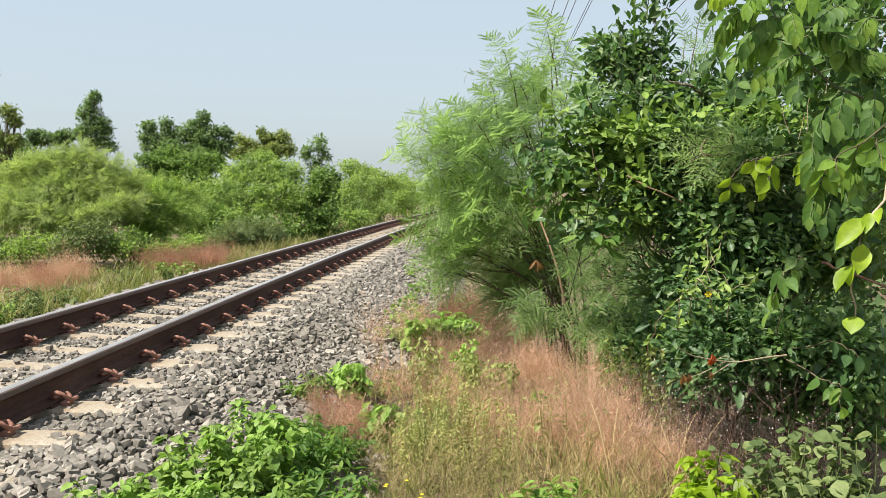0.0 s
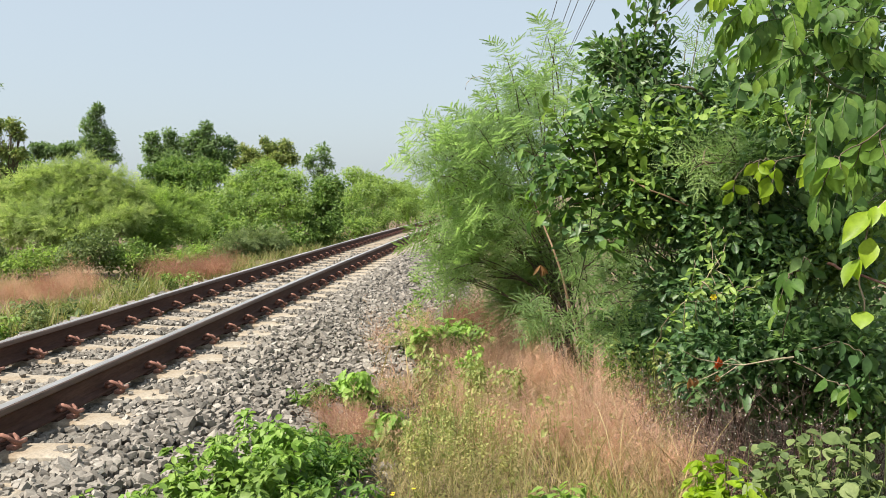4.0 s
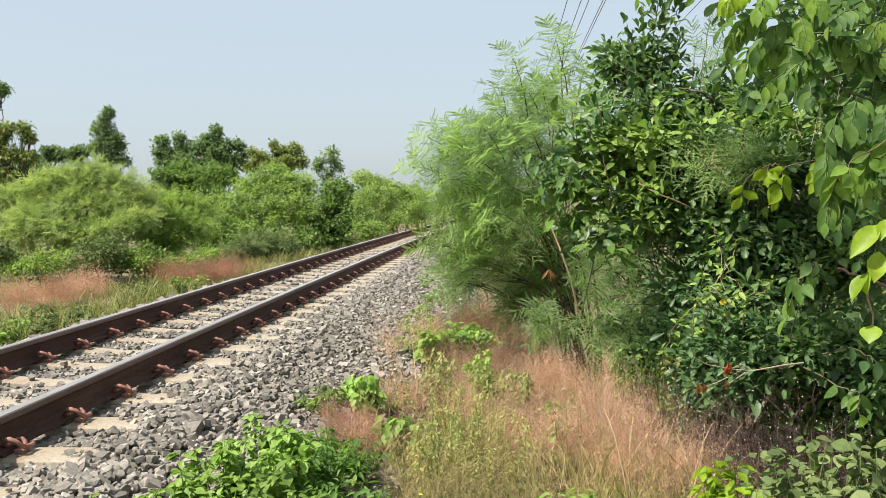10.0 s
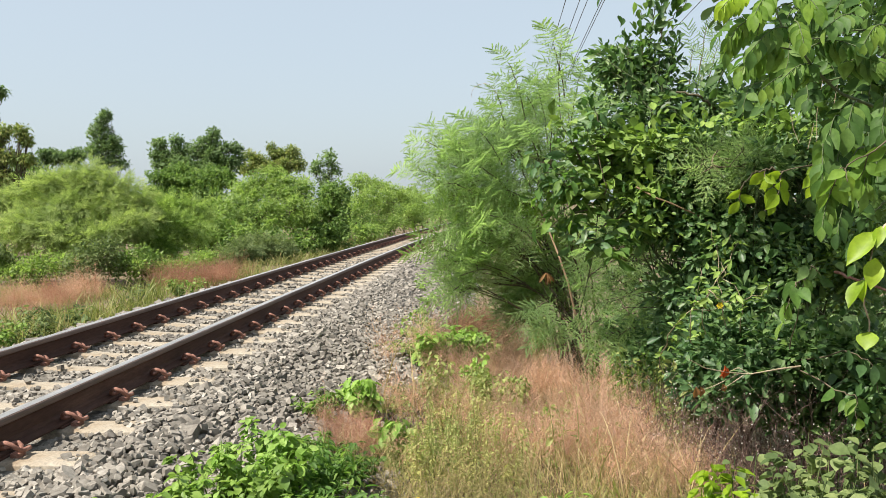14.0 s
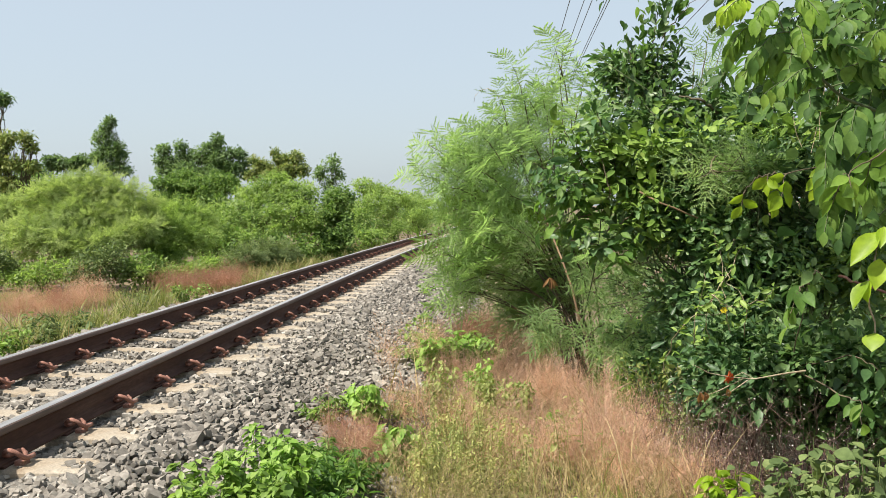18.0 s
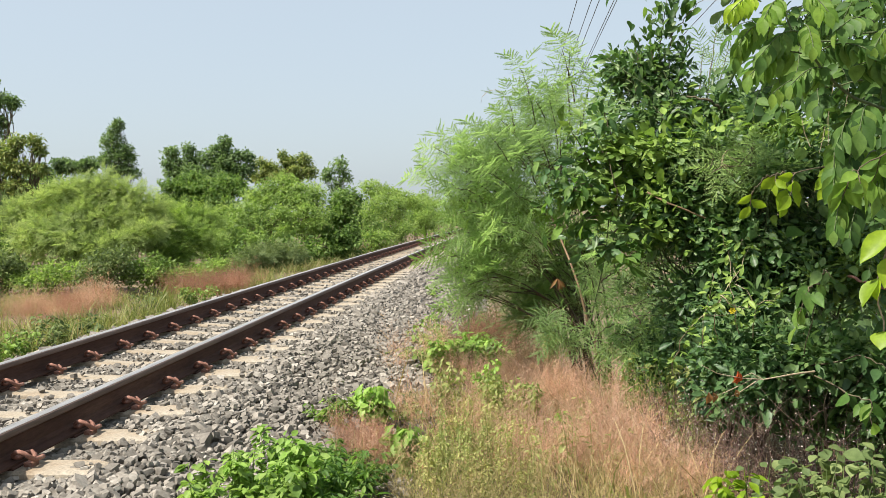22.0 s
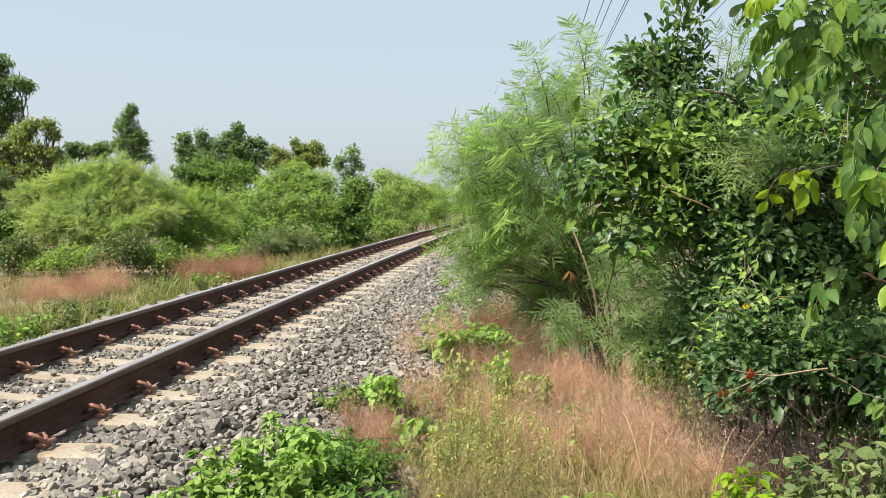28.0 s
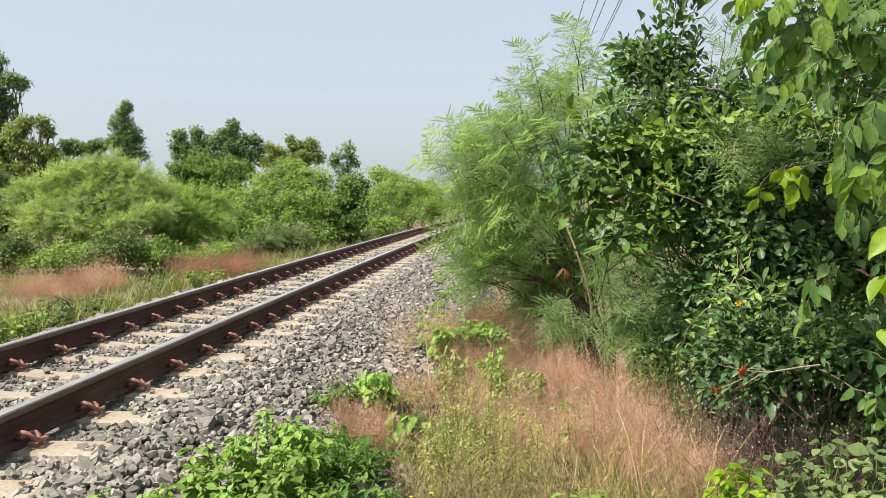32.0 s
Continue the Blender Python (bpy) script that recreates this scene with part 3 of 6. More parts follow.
def build_sleepers():
    body, clip, housing, pad = sleeper_mesh(), clip_mesh(), box(0.056, 0.100, -0.030, 0.030, -0.004, 0.022), box(-0.072, 0.072, -0.085, 0.085, -0.001, 0.013, 0.003)
    clip.materials.append(RUST)
    housing.materials.append(RUST)
    pad.materials.append(RAIL_SIDE)
    first = thing("sleeper", (0, 0, 0), "pale cream concrete sleeper half buried in grey ballast", "sleeper", "concrete sleepers")
    part("concrete_body", body, None, first)
    for x0, s in itertools.product((-0.5325, 0.5325), (1, -1)):
        c = part("spring_clip", clip, None, first, "rusty red spring clip")
        c.matrix_basis = Matrix.Translation((x0, 0, 0.004)) @ (pose(0, 0, 0, 0, 0, 0) if s > 0 else pose(0, 0, 0, 0, 0, 180)) @ Matrix.Translation((0.034, 0, 0))
        h = part("clip_housing", housing, None, first, "rusty cast shoulder")
        h.matrix_basis = Matrix.Translation((x0, 0, 0)) @ (pose(0, 0, 0) if s > 0 else pose(0, 0, 0, 0, 0, 180)) @ Matrix.Translation((0.030, 0, 0))
    for x0 in (-0.5325, 0.5325):
        part("rail_pad", pad, None, first, "", (x0, 0, 0))
    rng = random.Random(4)
    for k in range(-12, 96):
        y = k * SPACING + rng.uniform(-0.02, 0.02)
        a = swing(y) if y > 0 else 0.0
        m = Matrix.Translation((centre(y) - 0.5325, y, 0.0)) @ Matrix.Rotation(-a, 4, "Z")
        if k == -12:
            first.matrix_basis = m
        else:
            copy_thing(first, m)


# ---------------------------------------------------------------- plants
def split_lobes(rng, lobes, k=13, f=0.34):
    """Breaks each lobe of a crown into a core and boughs that bulge from it."""
    out = []
    for l in lobes:
        c, r = np.array(l[:3]), np.array([l[3], l[3], l[4]])
        out.append((*c, l[3] * 0.55, l[4] * 0.55))
        for d in unit(rng.normal(0, 1, (k, 3)) + np.array([0, -0.25, 0.15])):
            q = f * rng.uniform(0.65, 1.25)
            out.append((*(c + d * r * (rng.uniform(0.82, 1.14) - q * 0.5)), l[3] * q, l[4] * q))
    return out


def crown_leaves(rng, lobes, n, clump, ln, wd, tmpl, out=0.6, droop=0.25, per=40, shell=0.55, lumps=(13, 0.34)):
    """Leaves in clumps through the lobes of a crown; n: how many in all."""
    lobes = split_lobes(rng, lobes, *lumps)
    vol = np.array([l[3] * l[3] * l[4] for l in lobes]) ** 0.75
    ps, ds = [], []
    for l, share in zip(lobes, vol / vol.sum()):
        c, r = np.array(l[:3]), np.array([l[3], l[3], l[4]])
        k = max(6, int(n * share / per))
        dirs = unit(rng.normal(0, 1, (k, 3)))
        dist = rng.random((k, 1)) ** 0.45 * (1 - shell) + shell * rng.random((k, 1)) ** 0.25
        cc = c + dirs * np.clip(dist, 0, 1.08) * r * (1 + rng.normal(0, 0.10, (k, 1)))
        m = max(4, int(n * share / k))
        off = unit(rng.normal(0, 1, (k, m, 3))) * rng.random((k, m, 1)) ** 0.4 * clump * 1.5 * rng.uniform(0.6, 1.3, (k, 1, 1)) * np.array([1, 1, 0.75])
        p = cc[:, None] + off
        ps.append(p.reshape(-1, 3))
        ds.append((unit(off + 1e-6) * out + unit(p - c) * 0.5 + rng.normal(0, 0.45, p.shape) + np.array([0, 0, -droop])).reshape(-1, 3))
    p, d = np.concatenate(ps), unit(np.concatenate(ds))
    nn = unit(rng.normal(0, 0.55, p.shape) + np.array([-0.25, -0.3, 0.9]))
    q = len(p)
    s = ln * np.exp(rng.normal(0, 0.22, q))
    size = np.stack([s, s * wd * (1 + rng.normal(0, 0.1, q)), s], 1)
    return p, d, nn, size


def build_tree(name, label, category, lobes, n, ln, wd, mat, seed, base_z=-0.45, clump=0.16, tmpl=SMALL, trunk_r=0.06, base=None, bark=None, shell=0.55, droop=0.25, per=90, bare=0, group="", lumps=(13, 0.34)):
    rng = np.random.default_rng(seed)
    lo = np.array([l[:3] for l in lobes])
    b = np.array(base if base else (lo[:, 0].mean(), lo[:, 1].mean(), base_z))
    root = thing(name, b, label, category, group)
    bark = bark or BARK
    crown_z = lo[:, 2].min()
    fork = b + (np.array([lo[:, 0].mean(), lo[:, 1].mean(), crown_z]) - b) * np.array([0.5, 0.5, 0.55])
    trunk = bend(b - [0, 0, 0.1], fork, rng, 0.06, 8)
    part("trunk", tube(trunk - b, np.linspace(trunk_r, trunk_r * 0.7, 8), 8), bark, root)
    for l in lobes:
        c = np.array(l[:3])
        ps = []
        start = fork if math.hypot(c[0] - b[0], c[1] - b[1]) < 1.8 else np.array([c[0], c[1], b[2] - 0.1]) + rng.normal(0, 0.1, 3) * [1, 1, 0]
        main = bend(start, c + [0, 0, l[4] * 0.3], rng, 0.1, 8)
        ps.append(tube(main - b, np.linspace(trunk_r * 0.55, trunk_r * 0.12, 8), 6))
        for _ in range(7 + bare):
            t = c + unit(rng.normal(0, 1, 3)) * np.array([l[3], l[3], l[4]]) * rng.uniform(0.7, 1.05)
            sub = bend(main[rng.integers(3, 8)], t, rng, 0.14, 6)
            ps.append(tube(sub - b, np.linspace(trunk_r * 0.2, trunk_r * 0.05, 6), 4))
        part("limb", merge(ps), bark, root)
    p, d, nn, size = crown_leaves(rng, lobes, n, clump, ln, wd, tmpl, 0.6, droop, per, shell, lumps)
    p[:, 2] = np.maximum(p[:, 2], b[2] + 0.03)
    part("crown", stamp(tmpl, axes(d, nn), p - b, size), mat, root, "", None, "stuff")
    return root


def build_left_side():
    fine = (16, 0.30)
    build_tree("tree", "tall tree with dark green leaves in tufts", "tree", [(-10.93, 18.5, 4.74, 0.21, 0.15), (-10.56, 18.5, 4.24, 0.26, 0.14), (-10.29, 18.5, 4.11, 0.12, 0.1), (-10.9, 18.5, 3.97, 0.21, 0.24), (-11.5, 18.5, 4.35, 0.52, 0.59), (-10.92, 18.5, 3.4, 0.29, 0.29), (-11.62, 18.5, 3.05, 0.59, 0.73), (-10.64, 18.5, 3.68, 0.12, 0.1)], 17000, 0.085, 0.42, TREE_DARK, 31, -0.48, 0.09, LEAF, 0.07, None, None, 0.45, 0.3, 26, 2, "", fine)
    build_tree("tree", "olive tree with yellowish seed sprays and bare lower twigs", "tree", [(-9.78, 17.8, 3.07, 0.17, 0.12), (-9.42, 17.8, 3.07, 0.15, 0.09), (-9.26, 17.8, 2.84, 0.07, 0.09), (-10.09, 17.8, 2.83, 0.25, 0.2), (-10.39, 17.8, 2.52, 0.34, 0.25), (-9.81, 17.8, 2.43, 0.31, 0.17), (-9.29, 17.8, 2.36, 0.15, 0.08), (-10.49, 17.8, 1.99, 0.42, 0.28), (-9.9, 17.8, 1.91, 0.28, 0.25), (-10.44, 17.8, 1.35, 0.44, 0.36), (-11.17, 17.8, 1.71, 0.5, 0.63)], 17000, 0.085, 0.40, TREE_OLIVE, 43, -0.48, 0.10, LEAF, 0.05, None, None, 0.45, 0.3, 26, 14, "", fine)
    build_tree("tree", "slender dark green conical tree behind bushes", "tree", [(-9.35, 22.6, 3.94, 0.05, 0.07), (-9.41, 22.6, 3.8, 0.08, 0.1), (-9.57, 22.6, 3.61, 0.12, 0.1), (-9.72, 22.6, 3.44, 0.1, 0.08), (-9.44, 22.6, 3.37, 0.15, 0.13), (-9.52, 22.6, 3.13, 0.22, 0.15), (-9.17, 22.6, 3.19, 0.13, 0.08), (-9.28, 22.6, 2.96, 0.22, 0.15), (-9.6, 22.6, 2.83, 0.28, 0.18), (-9.01, 22.6, 2.95, 0.1, 0.07), (-9.12, 22.6, 2.68, 0.22, 0.15), (-8.89, 22.6, 2.42, 0.12, 0.05), (-9.88, 22.6, 2.9, 0.12, 0.1), (-9.49, 22.6, 2.54, 0.33, 0.15)], 3800, 0.09, 0.34, TREE_DARK, 32, -0.48, 0.10, LEAF, 0.022, None, None, 0.35, -0.1, 12, 3, "", (12, 0.3))
    build_tree("tree", "dark green crowns behind the feathery bush", "tree", [(-11.86, 24, 2.82, 0.27, 0.2), (-11.4, 24, 2.77, 0.3, 0.16), (-10.94, 24, 2.8, 0.27, 0.2), (-12.61, 24, 2.63, 0.39, 0.2)], 7000, 0.085, 0.45, TREE_DARK, 44, -0.48, 0.10, LEAF, 0.05, None, None, 0.45, 0.2, 24, 0, "", fine)
    big = build_tree("bush", "large feathery light green bush at the trackside", "bush", [(-7.03, 14.9, 1.56, 0.43, 0.38), (-6.34, 14.9, 1.66, 0.43, 0.36), (-7.6, 14.9, 1.37, 0.43, 0.31), (-5.73, 14.9, 1.47, 0.36, 0.31), (-8.18, 14.9, 1.1, 0.43, 0.34), (-6.73, 14.5, 1.07, 0.58, 0.38), (-5.94, 14.5, 1.06, 0.54, 0.38), (-7.44, 14.2, 0.74, 0.53, 0.32), (-5.35, 15, 1.16, 0.34, 0.29), (-6.57, 13.9, 0.65, 0.52, 0.28), (-5.75, 13.9, 0.6, 0.52, 0.25), (-5.26, 14.3, 0.75, 0.42, 0.3)], 13000, 0.17, 1.0, TREE_LIME, 33, -0.48, 0.13, FROND_LITE, 0.05, None, None, 0.35, 0.1, 9, 0, "", (16, 0.28))
    for i, pts in enumerate(((-7.23, 14.8, 1.56, -7.2, 14.7, 1.74), (-6.88, 14.8, 1.68, -6.79, 14.7, 1.85), (-6.42, 14.8, 1.72, -6.31, 14.7, 1.91), (-5.93, 14.8, 1.65, -5.85, 14.7, 1.83), (-5.56, 14.8, 1.52, -5.42, 14.7, 1.64), (-7.55, 14.8, 1.39, -7.57, 14.7, 1.53), (-7.86, 14.8, 1.28, -7.92, 14.7, 1.39), (-6.61, 14.8, 1.49, -6.63, 14.7, 1.65), (-6.18, 14.8, 1.54, -6.09, 14.7, 1.69), (-5.39, 14.8, 1.22, -5.08, 14.7, 1.36), (-7.12, 14.8, 1.26, -7.16, 14.7, 1.39), (-5.82, 14.8, 1.23, -5.68, 14.7, 1.4), (-6.51, 14.8, 1.01, -6.52, 14.7, 1.17))):
        build_plume(big, pts, TREE_LIME, 420 + i, 12, 0.24, 0.8)
    build_tree("bush", "shady half dead bush with tangled grey twigs", "bush", [(-9.71, 16.3, 1.69, 0.32, 0.24), (-9.42, 16.3, 1.4, 0.29, 0.24), (-10, 16.3, 1.34, 0.35, 0.32), (-9.65, 16.3, 1.06, 0.35, 0.21), (-10.17, 16.3, 1.7, 0.29, 0.29)], 2600, 0.085, 0.45, TREE_DARK, 47, -0.48, 0.10, LEAF, 0.05, None, TWIG, 0.4, 0.3, 18, 34, "", fine)
    build_tree("bush", "dark leafy bush with drooping leaves beside the feathery one", "bush", [(-8.62, 14.4, 0.65, 0.34, 0.26), (-8.33, 14.4, 0.44, 0.29, 0.24), (-8.98, 14.4, 0.42, 0.34, 0.32), (-8.59, 14.4, 0.17, 0.39, 0.24), (-8.18, 14.4, 0.1, 0.29, 0.18)], 7000, 0.10, 0.4, TREE_GREEN, 48, -0.48, 0.10, LEAF, 0.03, None, None, 0.45, 0.5, 20, 0, "", fine)
    build_tree("bush", "spreading feathery green bush beside the larger one", "bush", [(-5.37, 16, 1.03, 0.35, 0.25), (-5.02, 16.3, 1.1, 0.36, 0.23), (-4.69, 16.3, 0.94, 0.28, 0.21), (-5.25, 15.5, 0.66, 0.44, 0.3), (-4.68, 15.5, 0.64, 0.44, 0.3), (-4.88, 15, 0.36, 0.43, 0.17)], 6000, 0.165, 1.0, TREE_MID, 42, -0.48, 0.15, FROND_LITE, 0.04, None, None, 0.35, 0.1, 9, 0, "", (16, 0.28))
    for i, lobes in enumerate(([(-6.94, 13.01, -0.07, 0.44, 0.24), (-6.39, 13.05, 0.03, 0.44, 0.28)], [(-5.65, 12.89, 0.03, 0.43, 0.32), (-5.3, 13.12, 0.17, 0.39, 0.37)], [(-4.89, 13.34, 0.04, 0.4, 0.31), (-4.58, 13.56, -0.03, 0.34, 0.25)], [(-7.6, 12.98, 0.06, 0.44, 0.37)], [(-4.24, 14.18, -0.1, 0.42, 0.21), (-3.97, 14.8, -0.07, 0.36, 0.19)])):
        build_tree("low_bush", "low bluish green leafy bush at the foot of the scrub", "bush", lobes, 2600, 0.07, 0.5, GREY_HERB if i % 2 else TREE_MID, 240 + i, -0.48, 0.10, SMALL, 0.02, None, None, 0.4, 0.1, 14, 0, "low bushes beyond the track", (24, 0.2))
    build_tree("tree", "rounded dark green broadleaf tree among the bushes", "tree", [(-8.83, 27.6, 2.58, 0.51, 0.24), (-8.01, 27.6, 2.49, 0.51, 0.28), (-7.4, 27.6, 2.4, 0.43, 0.28), (-9.55, 27.6, 2.66, 0.28, 0.2), (-9.64, 27.6, 3.42, 0.15, 0.13), (-9.74, 27.6, 2.98, 0.19, 0.23), (-9.37, 27.6, 3.01, 0.19, 0.19), (-9, 27.6, 3.48, 0.13, 0.13), (-8.87, 27.6, 3.16, 0.15, 0.19), (-8.92, 27.6, 2.84, 0.31, 0.13), (-8.36, 27.6, 3.14, 0.31, 0.23), (-7.92, 27.6, 3.41, 0.27, 0.21), (-7.66, 27.6, 3.72, 0.11, 0.11), (-7.8, 27.6, 2.85, 0.47, 0.39), (-7.31, 27.6, 3.24, 0.19, 0.15), (-6.91, 27.6, 3.18, 0.13, 0.11), (-6.84, 27.6, 2.78, 0.15, 0.15), (-7.19, 27.6, 2.63, 0.31, 0.27)], 14000, 0.10, 0.5, TREE_DARK, 34, -0.48, 0.13, LEAF, 0.07, None, None, 0.45, 0.25, 26, 2, "", fine)
    build_tree("bush", "domed bush overgrown with green creeper leaves", "bush", [(-9.2, 26.5, 2.02, 0.49, 0.37), (-8.55, 26.5, 2.24, 0.56, 0.33), (-7.93, 26.5, 2.03, 0.56, 0.45), (-7.27, 26.5, 2.11, 0.49, 0.49), (-8.78, 26.5, 1.62, 0.79, 0.37), (-7.59, 26.5, 1.53, 0.79, 0.41), (-6.69, 26.5, 1.9, 0.41, 0.45)], 14000, 0.09, 0.55, TREE_GREEN, 45, -0.48, 0.12, LEAF, 0.05, None, None, 0.5, 0.35, 24, 0, "", fine)
    build_tree("tree", "olive green tree in the scrub by the railway", "tree", [(-6.97, 29.8, 3.04, 0.25, 0.17), (-6.7, 29.8, 2.8, 0.34, 0.25), (-6.14, 29.8, 3.29, 0.1, 0.17), (-5.93, 29.8, 3.01, 0.29, 0.25), (-5.38, 29.8, 3.14, 0.25, 0.19), (-5.14, 29.8, 2.71, 0.25, 0.25), (-5.68, 29.8, 2.68, 0.46, 0.25), (-6.44, 29.8, 2.6, 0.46, 0.21), (-7.1, 29.8, 2.51, 0.29, 0.25)], 11000, 0.09, 0.42, TREE_OLIVE, 35, -0.48, 0.10, LEAF, 0.06, None, None, 0.45, 0.2, 22, 3, "", fine)
    build_tree("tree", "small sparse tree with tufted dark leaves", "tree", [(-4.79, 34, 3.22, 0.24, 0.13), (-4.65, 34, 2.9, 0.24, 0.1), (-5.21, 34, 2.85, 0.22, 0.13), (-4.57, 34, 2.57, 0.27, 0.1), (-5.1, 34, 2.41, 0.39, 0.15), (-5.39, 34, 2.64, 0.17, 0.15), (-4.99, 34, 2.12, 0.36, 0.17)], 420, 0.15, 0.34, TREE_DARK, 36, -0.48, 0.10, LEAF, 0.025, None, None, 0.4, 0.1, 10, 3, "", (6, 0.4))
    understory = [(-7.52, 22, 0.56, 0.58, 0.45), (-7.1, 23, 0.59, 0.6, 0.47), (-6.63, 24, 0.66, 0.62, 0.48), (-6.1, 25, 0.7, 0.65, 0.5), (-5.52, 26, 0.66, 0.67, 0.52), (-4.65, 26, 0.61, 0.67, 0.52), (-3.98, 26, 0.59, 0.67, 0.52), (-3.08, 30, 0.53, 0.75, 0.58), (-2.75, 36, 0.55, 0.88, 0.68), (-2.33, 42, 0.68, 1.01, 0.78), (-7.46, 20, 0.8, 0.54, 0.42)]
    build_tree("thicket", "shady green undergrowth between the trackside bushes", "bush", understory + [(-4.91, 20, 0.13, 0.54, 0.42), (-4.4, 21, 0.07, 0.56, 0.44), (-3.83, 22, 0.01, 0.58, 0.45), (-5.53, 20, 0.07, 0.54, 0.42), (-2.58, 28, 0.01, 0.71, 0.55), (-3.38, 23, -0.04, 0.6, 0.47), (-8.16, 20, 0.89, 0.54, 0.42), (-10.98, 20, 1.96, 0.54, 0.42), (-10.26, 20, 2.01, 0.54, 0.42), (-11.03, 19, 2.08, 0.52, 0.4)], 15000, 0.10, 0.5, TREE_GREEN, 46, -0.48, 0.18, LEAF, 0.04, None, None, 0.5, 0.25, 24, 0, "", fine)
    build_tree("bush", "bright green bushes in the trackside scrub", "bush", [(-4.9, 24.5, 2.05, 0.64, 0.35), (-4.18, 24.5, 1.8, 0.53, 0.35), (-5.55, 24.5, 1.65, 0.56, 0.42), (-4.66, 24.2, 1.45, 0.88, 0.45), (-3.72, 24, 1.48, 0.41, 0.34), (-5.59, 23, 1.17, 0.6, 0.47), (-4.6, 22.5, 0.81, 0.76, 0.46), (-3.78, 23, 0.86, 0.57, 0.5), (-5.66, 21.5, 0.97, 0.54, 0.44), (-5.52, 20.5, 0.43, 0.64, 0.43), (-4.73, 20.5, 0.34, 0.64, 0.37), (-6.32, 21, 0.83, 0.5, 0.4), (-5.75, 20, 0.38, 0.54, 0.33)], 27000, 0.08, 0.5, TREE_MID, 37, -0.48, 0.13, LEAF, 0.05, None, None, 0.5, 0.25, 26, 0, "", fine)
    build_tree("bush", "bush draped with dark creeper leaves", "bush", [(-2.66, 23.9, 1.52, 0.41, 0.34), (-2.82, 23.9, 1.1, 0.48, 0.41), (-2.57, 23.6, 0.61, 0.44, 0.44), (-2.72, 23.2, 0.14, 0.54, 0.3), (-3.19, 23.4, 0.28, 0.34, 0.37), (-3.09, 24, 1.41, 0.24, 0.31)], 9500, 0.085, 0.6, TREE_GREEN, 38, -0.48, 0.11, LEAF, 0.05, None, None, 0.5, 0.5, 22, 0, "", fine)
    build_tree("bush", "yellow green scrub beside the curving track", "bush", [(-3.24, 32, 1.99, 0.44, 0.35), (-3.17, 36, 1.97, 0.53, 0.28), (-2.65, 38, 1.84, 0.5, 0.29), (-2.88, 31, 1.3, 0.6, 0.47), (-2.48, 34, 1.15, 0.7, 0.46), (-2.34, 40, 1.42, 0.69, 0.36), (-1.97, 44, 1.25, 0.63, 0.45), (-2.92, 29, 0.61, 0.44, 0.48), (-2.27, 28, 0.11, 0.55, 0.27), (-1.91, 31, 0.33, 0.6, 0.34), (-1.8, 38, 0.61, 0.66, 0.45), (-1.63, 46, 0.74, 0.66, 0.53)], 22000, 0.085, 0.5, TREE_MID, 39, -0.48, 0.15, LEAF, 0.05, None, None, 0.5, 0.25, 24, 0, "", fine)
    build_tree("bush", "low bluish green shrub at the foot of the scrub", "bush",
               [(-3.94, 19.82, 0.05, 0.6, 0.3), (-4.26, 18.79, -0.04, 0.43, 0.23), (-3.61, 20.33, -0.06, 0.46, 0.22)], 2600, 0.17, 1.0, GREY_HERB, 40, -0.48, 0.13, FROND_LITE, 0.04, None, None, 0.5, 0.3, 22)
    lobes = [(-18.02, 27.04, 1.05, 1.81, 1.81), (-15.43, 25.23, 1.2, 1.7, 1.4), (-13.17, 25.36, 1.2, 1.51, 0.94), (-11.19, 29.45, 0.78, 1.71, 1.28), (-8.73, 30.58, 0.38, 1.76, 1.1), (-4.97, 31.82, 0.62, 1.36, 1.04), (-4.59, 37.87, 0.7, 1.32, 0.95), (-3.24, 51.02, 1.2, 2.07, 0.9), (-0.72, 56.19, 1.3, 2.26, 1.06), (1.86, 66.38, 1.36, 3.08, 1.23), (-9.21, 19.51, 0.23, 1.51, 0.75), (-1.8, 44.05, 0.51, 1.21, 0.6), (-0.87, 46.1, 0.3, 1.26, 0.69), (-2.16, 40, 0.29, 0.83, 0.33)]
    build_tree("thicket", "dense green thicket closing the view behind the trackside bushes", "bush", lobes, 42000, 0.115, 0.5, TREE_MID, 41, -0.48, 0.2)


def on_ground(p):
    """Puts plan points on the ground or on the ballast."""
    p = np.column_stack([p, ground_z(p[:, 0], p[:, 1]) - 0.02])
    e = p[:, 0] - centre(p[:, 1])
    on = (e > -2.9) & (e < 2.05)
    p[on, 2] = np.maximum(p[on, 2], bed_z(e[on]) - 0.03)
    return p


